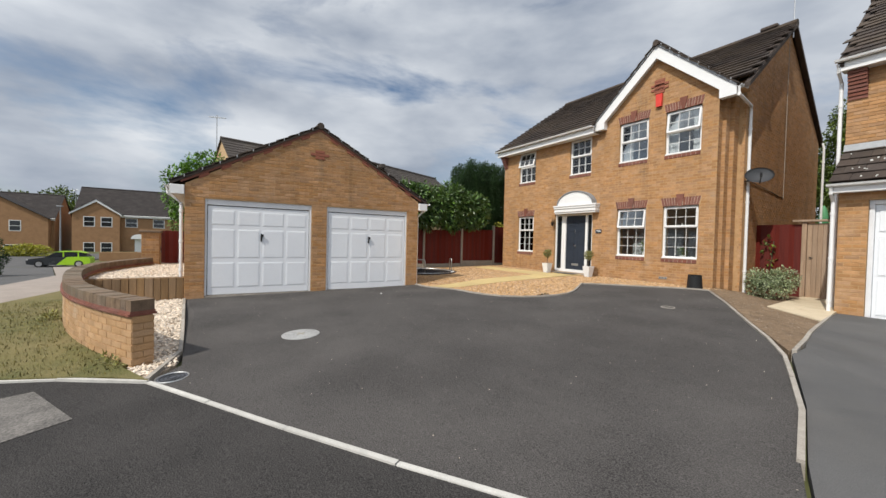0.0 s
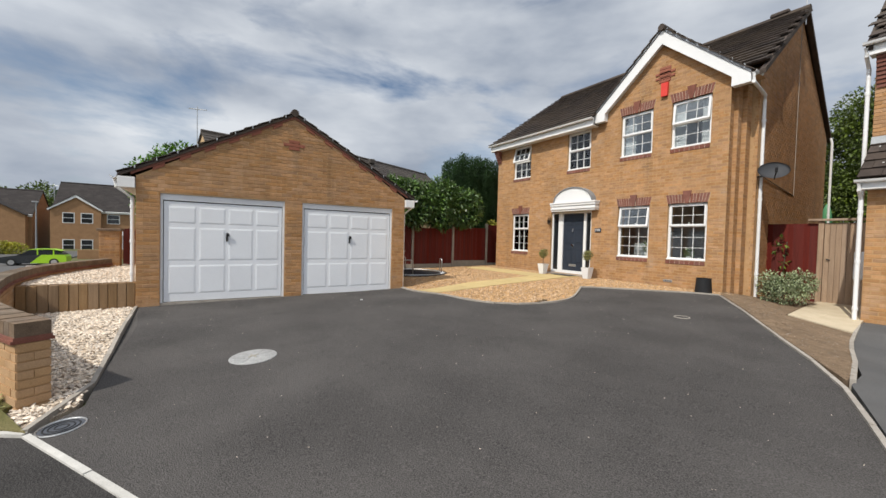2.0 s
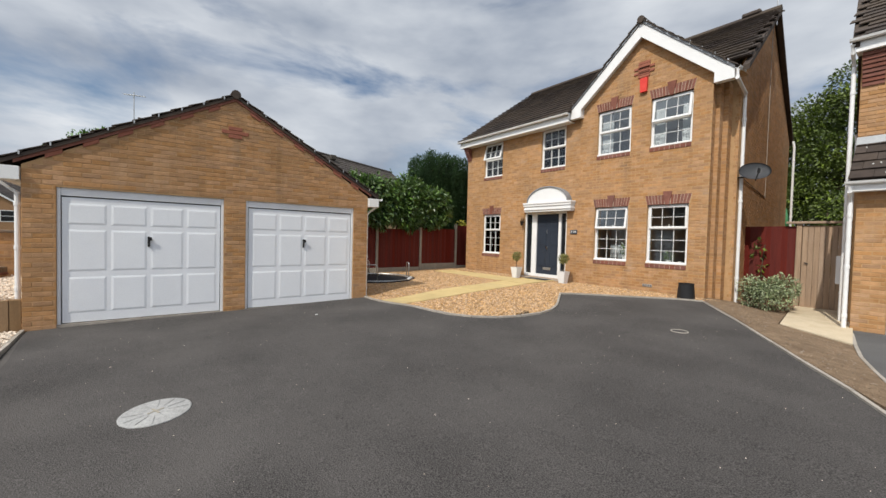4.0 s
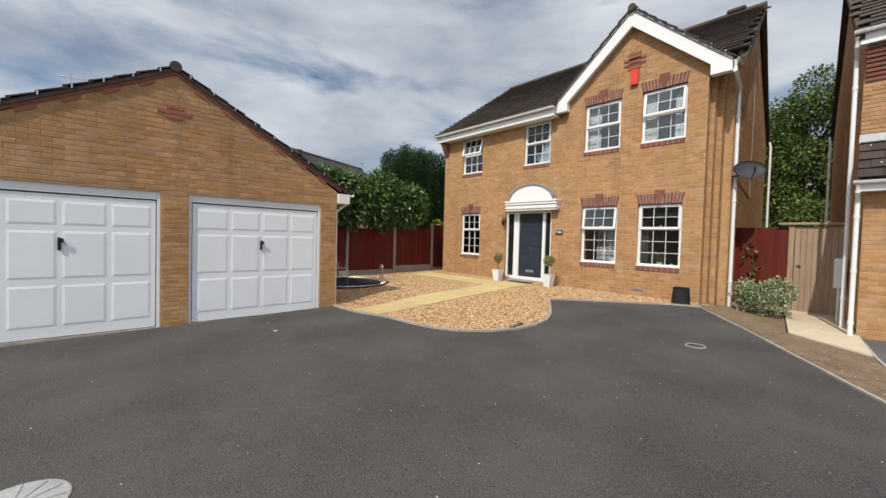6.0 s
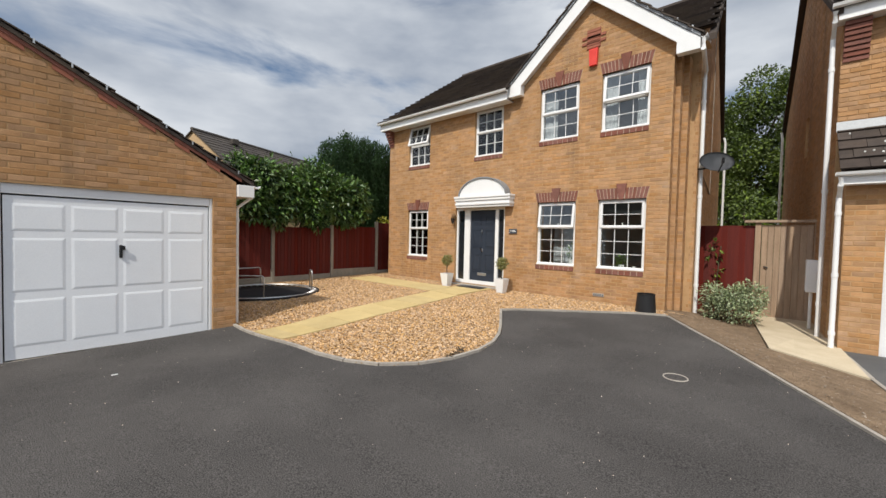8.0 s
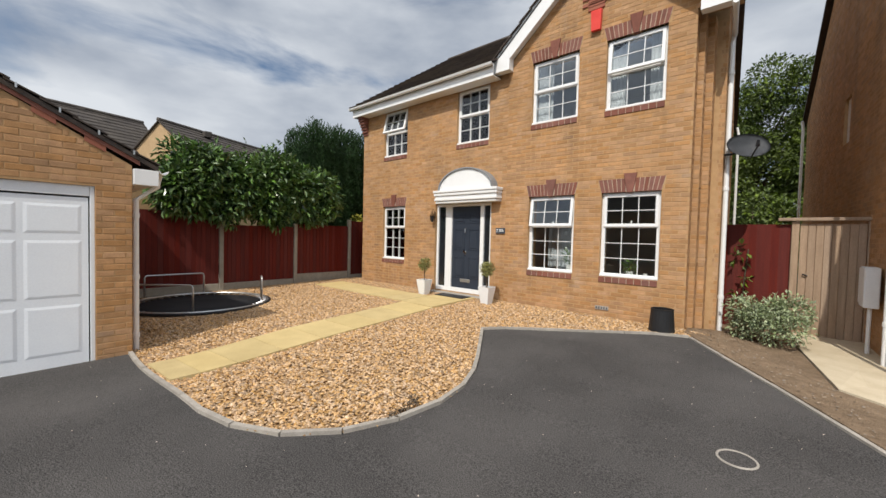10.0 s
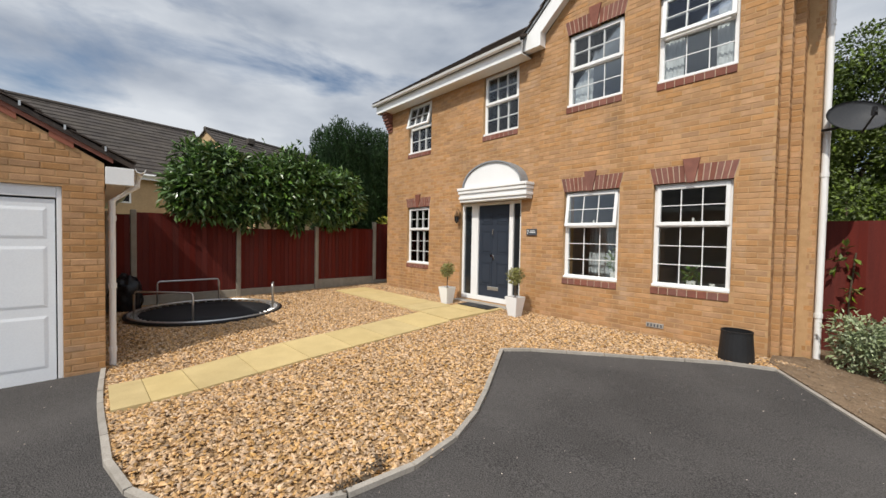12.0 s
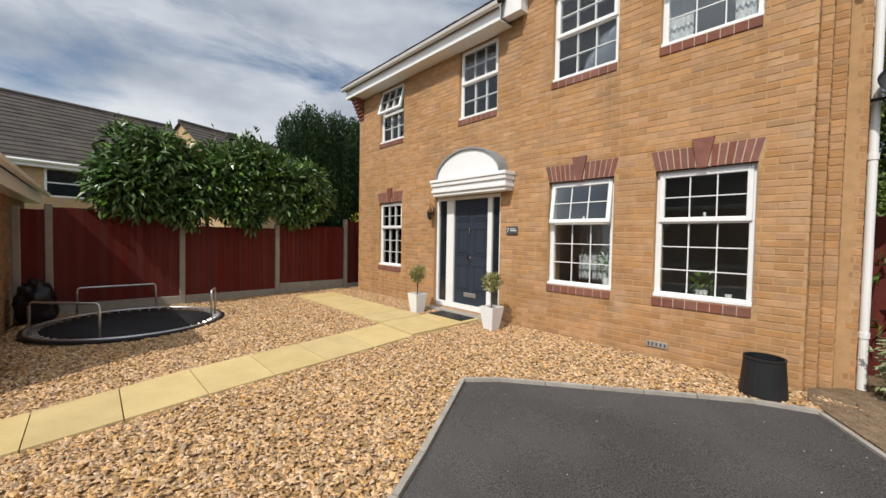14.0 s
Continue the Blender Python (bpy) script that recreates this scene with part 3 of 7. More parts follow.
def tiles(origin, along, up, run, rise, parent, material, keep=None, pitch=0.30, gauge=0.30, limit=0, thick=0.022):
    """Overlapping roof tiles in courses over a sloping plane: origin at the eaves, along the eaves, up the slope."""
    along, up = Vector(along).normalized(), Vector(up).normalized()
    out = along.cross(up).normalized()
    if out.z < 0:
        out = -out
    origin = Vector(origin)
    rng = random.Random(7)
    verts, faces, made = [], [], 0
    rows, cols = int(math.ceil(rise / gauge)), int(math.ceil(run / pitch))
    for r in range(rows):
        off = (r % 2) * pitch / 2
        for c in range(-1, cols + 1):
            u0, u1 = c * pitch + off, (c + 1) * pitch + off - 0.006
            u0, u1 = max(u0, 0), min(u1, run)
            if u1 - u0 < 0.05:
                continue
            v0, v1 = r * gauge, min((r + 1) * gauge + 0.04, rise + 0.03)
            mid = origin + along * (u0 + u1) / 2 + up * (v0 + v1) / 2
            if keep and not keep(mid):
                continue
            j = rng.uniform(-0.004, 0.004)
            q = [(u0, v0, thick + 0.022 + j), (u1, v0, thick + 0.022 + j), (u1, v1, 0.012 + j), (u0, v1, 0.012 + j)]
            pts = [origin + along * a + up * b + out * h for a, b, h in q]
            low = [origin + along * a + up * b + out * (h - thick) for a, b, h in q]
            fs = [(0, 1, 2, 3), (0, 4, 5, 1), (1, 5, 6, 2), (3, 7, 4, 0), (4, 7, 6, 5)]
            if made < limit:
                soup("roof_tile", [tuple(p) for p in pts + low], fs, material, parent)
                made += 1
                continue
            n = len(verts)
            verts += [tuple(p) for p in pts + low]
            faces += [tuple(n + i for i in f) for f in fs]
    if verts:
        soup("roof_tiling", verts, faces, material, parent, "", "stuff")


def leaves(name, centres, radii, count, length, width, material, parent, seed=5, shell=0.55, droop=0.25, kind="stuff", upright=0.0):
    """A crown of many small folded leaves gathered round uneven lumps."""
    rng = np.random.default_rng(seed)
    centres, radii = np.array(centres, float), np.array(radii, float)
    if radii.ndim == 1:
        radii = np.repeat(radii[:, None], 3, 1)
    vol = radii.prod(1) ** (2 / 3)
    pick = rng.choice(len(centres), count, p=vol / vol.sum())
    d = rng.normal(size=(count, 3))
    d /= np.linalg.norm(d, axis=1, keepdims=True)
    r = shell + (1.08 - shell) * rng.random(count) ** 0.6
    pos = centres[pick] + d * radii[pick] * r[:, None]
    way = d + rng.normal(0, 0.6, (count, 3))
    way[:, 2] += upright - droop
    way /= np.linalg.norm(way, axis=1, keepdims=True)
    side = np.cross(way, rng.normal(0, 0.5, (count, 3)) + np.array([0, 0, 1.0]))
    side /= np.linalg.norm(side, axis=1, keepdims=True) + 1e-9
    nrm = np.cross(side, way)
    s = rng.uniform(0.65, 1.25, (count, 1))
    L, W = length * s, width * s
    v = np.stack([pos, pos + way * L * 0.5 + side * W * 0.5 + nrm * W * 0.12, pos + way * L - nrm * L * 0.12, pos + way * L * 0.5 - side * W * 0.5 + nrm * W * 0.12], 1).reshape(-1, 3)
    f = np.array([(0, 1, 2), (0, 2, 3)])
    f = (f[None] + 4 * np.arange(count)[:, None, None]).reshape(-1, 3)
    return soup(name, v.tolist(), f.tolist(), material, parent, "", kind)


# ---- ground ----
BED_CURVE = smoothline([(-10.80, 5.66), (-10.00, 5.63), (-9.20, 5.63), (-8.50, 5.65), (-7.95, 5.68), (-7.45, 5.83), (-7.12, 6.08), (-6.89, 6.43), (-6.77, 6.95), (-6.82, 7.48), (-7.05, 8.03), (-7.55, 8.82), (-8.03, 9.56)])
STRIP_EDGE = [(-8.03, 9.56), (-5.96, 11.05), (-5.50, 11.22)]
RIGHT_EDGE = [(-5.50, 11.22), (-4.45, 9.52), (-3.37, 7.62), (-2.52, 6.20), (-1.84, 4.37), (-1.58, 3.40), (-1.25, 2.45)]
ROAD_EDGE = [(-1.25, 2.45), (-2.45, 1.70), (-3.28, 1.17), (-4.35, 0.56), (-5.42, -0.06)]
GRASS_EDGE = [(-5.42, -0.06), (-5.70, -0.37), (-5.98, -0.85), (-6.20, -1.29), (-6.95, -3.0), (-7.80, -5.2), (-8.40, -9.0)]
WALL_LINE = smoothline([(-6.03, -0.17), (-6.85, -0.63), (-8.00, -1.12), (-9.50, -1.50), (-11.1, -1.76), (-12.6, -1.76), (-14.0, -1.45), (-15.10, -1.05)], 5)

bm = bmesh.new()
bmesh.ops.create_grid(bm, x_segments=90, y_segments=90, size=1.0)
for v in bm.verts:
    x, y = v.co.x, v.co.y
    v.co.x = -10 + 60 * x + 640 * x ** 5
    v.co.y = 2 + 60 * y + 640 * y ** 5
    v.co.z = lie(v.co.x, v.co.y) - 0.09
tagged(part("ground", bm, M_LAND, None, "grassy land reaching to the horizon", "structure"), category="ground")

drive_poly = [(-10.81, 0.04), (-6.60, 0.18), (-5.80, 0.19), (-5.60, 0.06)] + ROAD_EDGE[::-1] + RIGHT_EDGE[::-1][1:] + STRIP_EDGE[::-1][1:] + BED_CURVE[::-1][1:]
drape("driveway", drive_poly, 0.0, M_ASPHALT, "dark grey asphalt driveway in front of the garage", category="driveway", step=0.6)
road_poly = ROAD_EDGE[::-1] + [(4.0, 5.6), (14.0, 8.0), (14.0, -16.0), (-8.9, -16.0)] + GRASS_EDGE[::-1][:-1]
drape("road", road_poly, -0.004, M_ROAD, "dark asphalt road at the end of the driveway", category="road", step=1.2)
nb_drive = [(-1.23, 2.48), (-1.56, 3.45), (-1.82, 4.40), (-2.40, 6.10), (-2.42, 6.60), (-2.66, 7.60), (-2.96, 9.20), (-3.10, 10.20), (-3.26, 11.46), (6.0, 11.46), (6.0, 6.3), (4.0, 5.64)]
drape("neighbour_driveway", nb_drive, -0.002, M_ASPHALT2, "worn grey asphalt driveway of the next house", category="driveway", step=0.8)
soil = [(-5.46, 11.24), (-4.42, 9.54), (-3.34, 7.64), (-2.44, 6.14), (-2.45, 6.60), (-2.69, 7.60), (-2.98, 9.18), (-3.09, 9.90), (-4.05, 10.32), (-4.33, 12.68), (-4.37, 13.55), (-5.40, 13.55), (-5.36, 12.5), (-5.62, 11.85), (-5.60, 11.5)]
drape("soil_bed", soil, 0.02, M_SOIL, "bare dry brown soil bed beside the house", category="flower bed", step=0.5)
slab_nb = [(-4.03, 10.36), (-3.10, 9.94), (-3.24, 11.48), (-3.40, 12.6), (-3.45, 13.5), (-4.1, 19.0), (-4.8, 19.0), (-4.35, 13.5), (-4.31, 12.68)]
drape("side_path", slab_nb, 0.035, M_PATH, "buff concrete path leading to the garden gate", category="path", step=0.7)
path_main = [(-10.08, 5.69), (-9.12, 5.69), (-9.14, 6.34), (-9.20, 6.90), (-9.34, 8.11), (-9.41, 8.71), (-9.60, 10.1), (-9.66, 11.60), (-10.62, 11.60), (-10.60, 11.08), (-14.10, 11.08), (-14.10, 10.18), (-10.56, 10.18), (-10.40, 9.4), (-10.16, 7.48), (-10.07, 6.32)]
gravel_poly = BED_CURVE + STRIP_EDGE[1:] + [(-5.46, 11.5), (-5.12, 11.68), (-9.05, 11.76), (-9.05, 11.81), (-14.15, 11.81), (-14.2, 14.5), (-14.74, 14.5), (-14.74, 5.72)]
drape("gravel_ground", gravel_poly, -0.012, M_GRAVBED, "bed of golden gravel in front of the house", category="gravel", step=0.7)
TRAMP = (-13.27, 7.20)
circle = [(TRAMP[0] + 1.30 * math.cos(a * 0.2618), TRAMP[1] + 1.30 * math.sin(a * 0.2618)) for a in range(24)]
stones("gravel", gravel_poly, 70000, 0.022, M_GRAVEL, "loose golden brown gravel stones", avoid=(path_main, circle), seed=11)

pale = [(-10.82, -0.02), (-6.60, 0.13), (-5.86, 0.13), (-5.70, 0.02), (-5.50, -0.10), (-6.00, -0.32)] + [(x + 0.02, y + 0.12) for x, y in WALL_LINE if x > -10.75] + [(-10.84, -1.60)]
drape("pale_gravel_ground", pale, -0.01, M_PBED, "strip of pale pinkish gravel inside the curved wall", category="gravel", step=0.6)
stones("pale_gravel", pale, 7500, 0.026, M_PGRAVEL, "loose pale cream and pink gravel stones", seed=12)
bed_up = [(-10.93, -0.02), (-10.93, -1.62)] + [(x, y + 0.14) for x, y in WALL_LINE if -15.0 < x < -10.98] + [(-15.85, -0.80), (-15.85, -0.02)]
drape("raised_gravel_ground", bed_up, 0.04, M_PBED, "raised bed of pale gravel beside the garage", category="gravel", flat=0.0, skirt=0.5, step=0.8)
stones("raised_gravel", bed_up, 6500, 0.027, M_PGRAVEL, "loose pale gravel stones of the raised bed", lift=0.045, flat=0.0, seed=13)
grass_poly = GRASS_EDGE[:6] + [(-9.2, -6.2), (-11.66, -3.05), (-13.5, -2.55), (-16.5, -2.2), (-16.5, -1.3), (-15.3, -1.30)] + [(x - 0.02, y - 0.12) for x, y in WALL_LINE[::-1]] + [(-5.98, -0.34)]
drape("grass_verge", grass_poly, 0.03, M_GRASS, "dry patchy lawn verge outside the curved wall", category="lawn", step=0.7)
footway = [(-7.84, -5.25), (-9.24, -6.25), (-11.7, -3.1), (-13.55, -2.6), (-17.0, -2.25), (-24.0, -3.2), (-48.0, -9.0), (-48.0, -11.2), (-24.0, -5.2), (-16.2, -4.4), (-14.2, -5.0), (-11.2, -8.3), (-8.45, -9.05)]
drape("pavement", footway, 0.0, M_PAVING, "pale pinkish paved footway along the street", category="pavement", step=1.5)
street = [(-8.5, -9.1), (-11.25, -8.35), (-14.25, -5.05), (-16.2, -4.45), (-24.0, -5.25), (-48.0, -11.25), (-66.0, -9.0), (-66.0, -20.0), (-40.0, -20.0), (-8.9, -16.1)]
drape("street", street, -0.02, M_ASPHALT2, "grey asphalt street running past the far houses", category="road", step=2.0)
drape("concrete_patch", [(-4.83, -0.47), (-5.73, -0.93), (-5.55, -1.85), (-4.45, -1.15)], 0.003, M_ROADPATCH, "worn light concrete patch in the road", category="road patch", skirt=0.05)

kerb_run("bed_edging", BED_CURVE + STRIP_EDGE[1:], 0.052, 0.03, 0.0, M_KERB, "curved grey concrete edging round the gravel bed", "edging", 0.45)
kerb_run("drive_edging", RIGHT_EDGE[:-1], 0.045, 0.02, 0.0, M_KERB, "grey concrete edging beside the soil bed", "edging", 0.9)
kerb_run("road_edging", ROAD_EDGE, 0.050, 0.008, 0.0, M_KERBW, "flush pale concrete edging between road and drive", "edging", 0.9)
kerb_run("grass_edging", GRASS_EDGE[:6], 0.045, 0.02, 0.0, M_KERBW, "pale concrete edging along the lawn verge", "edging", 0.9)
kerb_run("gravel_edging", [(-10.78, 0.01), (-6.60, 0.155), (-5.83, 0.16), (-5.65, 0.04), (-5.46, -0.08)], 0.05, 0.03, 0.0, M_KERB, "low concrete edging between pale gravel and drive", "edging", 0.9)
kerb_run("neighbour_edging", [(-2.41, 6.2), (-2.435, 6.60), (-2.675, 7.60), (-2.97, 9.19), (-3.10, 10.15), (-3.20, 10.95)], 0.05, 0.03, 0.0, M_KERB, "grey edging beside the next driveway", "edging", 0.9)


def paving(name, label, quads):
    run = thing(name, label, "path", (quads[0][0][0], quads[0][0][1], lie(*quads[0][0])), kind="structure")
    for q in quads:
        cx, cy = sum(p[0] for p in q) / 4, sum(p[1] for p in q) / 4
        bm = bmesh.new()
        hi = [bm.verts.new((x + (cx - x) * 0.018, y + (cy - y) * 0.018, lie(x, y) + 0.026)) for x, y in q]
        lo = [bm.verts.new((x, y, lie(x, y) - 0.05)) for x, y in q]
        bm.faces.new(hi)
        for i in range(4):
            bm.faces.new((lo[i], lo[(i + 1) % 4], hi[(i + 1) % 4], hi[i]))
        part("slab", bm, M_SLAB, run)


def strip(left, right, n):
    """n slabs between two plan lines of the same number of points."""
    def at(line, t):
        k = t * (len(line) - 1)
        i = min(int(k), len(line) - 2)
        return tuple(line[i][j] + (line[i + 1][j] - line[i][j]) * (k - i) for j in (0, 1))
    return [[at(left, i / n), at(right, i / n), at(right, (i + 1) / n), at(left, (i + 1) / n)] for i in range(n)]


far_side = [(-10.08, 5.69), (-10.07, 5.96), (-10.07, 6.32), (-10.12, 6.90), (-10.16, 7.48), (-10.22, 8.10), (-10.30, 8.70), (-10.40, 9.40), (-10.52, 10.15)]
near_side = [(-9.12, 5.69), (-9.12, 5.97), (-9.14, 6.34), (-9.20, 6.90), (-9.26, 7.50), (-9.34, 8.11), (-9.41, 8.71), (-9.50, 9.40), (-9.60, 10.10)]
quads = strip(far_side, near_side, 8)
quads += strip([(-10.62, 10.19), (-10.62, 11.64)], [(-9.67, 10.14), (-9.68, 11.64)], 2)
quads += strip([(-10.63, 11.08), (-14.10, 11.08)], [(-10.63, 10.20), (-14.10, 10.20)], 6)
paving("garden_path", "buff concrete slab path to the front door", quads)

# ---- the house ----
house = thing("house", "two-storey buff brick house with a white-edged gable and dark tiled roof", "house", (-9.6, 15.9, -0.1))
PA = Plane(-14.15, 11.82, 1, 0)
PB = Plane(-9.05, 11.77, 1, 0)
WIN_A = [(-13.20, -12.28, 0.62, 2.10, 3, "low"), (-13.20, -12.25, 3.50, 4.76, 2, "high"), (-10.52, -9.58, 3.50, 4.77, 2, "high")]
WIN_B = [(-8.50, -7.53, 0.64, 2.15, 3, "low"), (-7.03, -6.06, 0.64, 2.15, 3, "low"), (-8.50, -7.53, 3.62, 4.87, 2, "high"), (-7.03, -6.06, 3.62, 4.87, 2, "high")]
DOOR = (-11.16, -9.46, -0.06, 2.10)


def holes_of(windows, x_off, facing=False, lintels=True):
    out = []
    for w in windows:
        a, b, c, d = w[0] - x_off, w[1] - x_off, w[2], w[3]
        out.append((a, b, c, d))
        if facing:
            out.append((a - 0.01, b + 0.01, c - 0.105, c))
            if lintels and w[4 + 1] != "plain":
                out.append((a - 0.02, b + 0.02, d, d + 0.10))
                out.append((a - 0.06, b + 0.06, d + 0.10, d + 0.235))
    return out


plainA = [w[:5] + (("low" if w[5] == "low" else "plain"),) for w in WIN_A]
holesA = holes_of(plainA, -14.15) + [(DOOR[0] + 14.15, DOOR[1] + 14.15, DOOR[2], DOOR[3])]
front_a = wall_mass("front_wall", PA, 0, 5.10, -0.45, 4.98, holesA, 0.30, M_MORTAR, house)
bricksA = holes_of(plainA, -14.15, True) + [(DOOR[0] + 14.15, DOOR[1] + 14.15, -0.3, DOOR[3])]
holesB = holes_of(WIN_B, -9.05)
gable_top = (1.77, 6.62)
front_b = wall_mass("gable_wall", PB, 0, 3.39, -0.45, 4.98, holesB, 0.35, M_MORTAR, house)
part("gable_peak", prismed([PB.p(0, 4.982), PB.p(3.94, 4.982), PB.p(*gable_top)], PB.n * -0.35), M_MORTAR, house)
CROSS = [(1.67, 1.97, 5.50, 5.92), (1.58, 2.06, 5.62, 5.66), (1.58, 2.06, 5.76, 5.80), (1.72, 1.93, 5.12, 5.50)]
bricksB = holes_of(WIN_B, -9.05, True) + CROSS[:1]


def under_gable(z):
    if z < 4.98:
        return 0.0, 3.395
    k = (6.62 - z) / (6.62 - 4.98)
    return 1.77 - 1.77 * k + 0.05, 1.77 + 2.17 * k - 0.05


# the corner steps back in brick ribs towards the side wall
STEPS = [(-5.66, 11.77), (-5.575, 11.98), (-5.475, 12.20), (-5.32, 12.46)]
for i, ((xa, ya), (xb, yb)) in enumerate(zip(STEPS, STEPS[1:])):
    part("corner_rib", boxed(xa - 0.25, yb, -0.45, xb, 12.70, 4.98), M_MORTAR, house)
    bricks(Plane(xa, yb, 1, 0), 0.004, xb - xa, -0.15, 4.95, [], house, seed=60 + i)
    bricks(Plane(xa, ya, 0, 1), 0.0, yb - ya - 0.004, -0.15, 4.95, [], house, seed=70 + i)

# side and back walls, leaning in plan as they stand
side = Plane(-5.32, 12.46, -0.49, 7.54, False)
side_len = math.hypot(0.49, 7.54)
wall_mass("side_wall", side, 0.0, side_len, -0.5, 4.98, [], 0.3, M_MORTAR, house)
part("side_gable", prismed([side.p(0, 4.982), side.p(side_len, 4.982), side.p(3.47, 7.86), side.p(0, 5.41)], side.n * -0.3), M_MORTAR, house)
bricks(side, 0.0, side_len, -0.45, 7.80, [], house, span=lambda z: (0.0, side_len) if z < 4.98 else (max(0.0, 4.09 * (z - 4.98) / 2.88 - 0.59), side_len - 4.09 * (z - 4.98) / 2.88 - 0.03), seed=8)
wall_mass("left_wall", Plane(-14.15, 20.0, 0, -1, False), 0, 8.17, -0.45, 4.98, [], 0.3, M_MORTAR, house, top=(4.08, 7.86))
bricks(Plane(-14.15, 20.0, 0, -1, False), 0, 8.17, -0.4, 4.98, [], house, seed=9)
part("back_wall", boxed(-13.85, 19.75, -0.45, -6.12, 20.05, 4.98), M_MORTAR, house)
# rooms behind the windows
for z0, z1 in ((-0.20, -0.08), (2.45, 2.75), (4.96, 5.02)):
    part("room_floor", boxed(-13.84, 12.13, z0, -5.93, 15.4, z1), M_ROOM, house)
part("inner_wall", boxed(-13.84, 15.2, -0.08, -5.62, 15.3, 4.96), M_ROOM, house)
for x in (-11.9, -9.2):
    part("inner_wall", boxed(x - 0.05, 12.13, -0.08, x + 0.05, 15.19, 2.44), M_ROOM, house)
    part("inner_wall", boxed(x - 0.05, 12.13, 2.76, x + 0.05, 15.19, 4.95), M_ROOM, house)


def sheet(pts, thick):
    """A solid roof slope from its corners, thickened downwards."""
    pts = [Vector(p) for p in pts]
    n = (pts[1] - pts[0]).cross(pts[2] - pts[0]).normalized()
    if n.z < 0:
        n = -n
    return prismed(pts, n * -thick)


RIDGE_Y, RIDGE_Z, EAVE_Y, EAVE_Z = 15.9, 8.00, 11.46, 4.99
ROOF_K = (RIDGE_Z - EAVE_Z) / (RIDGE_Y - EAVE_Y)
part("roof_slope", sheet([(-14.32, EAVE_Y, EAVE_Z), (-9.32, EAVE_Y, EAVE_Z), (-9.32, RIDGE_Y, RIDGE_Z), (-14.32, RIDGE_Y, RIDGE_Z)], 0.05), M_TILE, house)
part("roof_slope", sheet([(-9.315, 12.1, EAVE_Z + (12.1 - EAVE_Y) * ROOF_K), (-5.05, 12.1, EAVE_Z + (12.1 - EAVE_Y) * ROOF_K), (-5.38, RIDGE_Y, RIDGE_Z), (-9.315, RIDGE_Y, RIDGE_Z)], 0.05), M_TILE, house)
part("roof_slope", sheet([(-14.32, 20.34, EAVE_Z), (-14.32, RIDGE_Y, RIDGE_Z), (-5.38, RIDGE_Y, RIDGE_Z), (-5.76, 20.34, EAVE_Z)], 0.05), M_TILE, house)
slope = Vector((0, RIDGE_Y - EAVE_Y, RIDGE_Z - EAVE_Z))
G_X, G_Z, G_Y = -7.28, 6.93, 11.58
G_TAN = (6.93 - 5.06) / 2.10


def main_keep(p):
    if p.x > -5.02 - (p.y - 11.5) * 0.0855:
        return False
    if p.x > -9.3 and p.y < 12.0:
        return False
    return p.z > G_Z - abs(p.x - G_X) * G_TAN - 0.12


tiles((-14.34, EAVE_Y - 0.05, EAVE_Z), (1, 0, 0), slope, 9.45, slope.length, house, M_TILE, keep=main_keep, thick=0.042)
bm = bmesh.new()
tube(bm, [(-14.36, RIDGE_Y, RIDGE_Z + 0.01), (-5.36, RIDGE_Y, RIDGE_Z + 0.01)], 0.11, 10)
part("ridge_tiles", bm, M_TILE, house)
part("roof_vent", boxed(-6.28, RIDGE_Y - 0.13, RIDGE_Z + 0.07, -5.82, RIDGE_Y + 0.13, RIDGE_Z + 0.19, 0.03), M_TILE, house, "low dark ridge vent")
part("verge_edge", prismed([(-5.0, EAVE_Y + 0.30, EAVE_Z + 0.12), (-5.36, RIDGE_Y, RIDGE_Z - 0.02), (-5.36, RIDGE_Y, RIDGE_Z - 0.14), (-5.0, EAVE_Y + 0.30, EAVE_Z)], (-0.12, 0, 0)), M_TILE, house)
part("verge_edge", prismed([(-5.74, 20.3, EAVE_Z + 0.02), (-5.36, RIDGE_Y, RIDGE_Z - 0.02), (-5.36, RIDGE_Y, RIDGE_Z - 0.14), (-5.74, 20.3, EAVE_Z - 0.1)], (-0.12, 0, 0)), M_TILE, house)
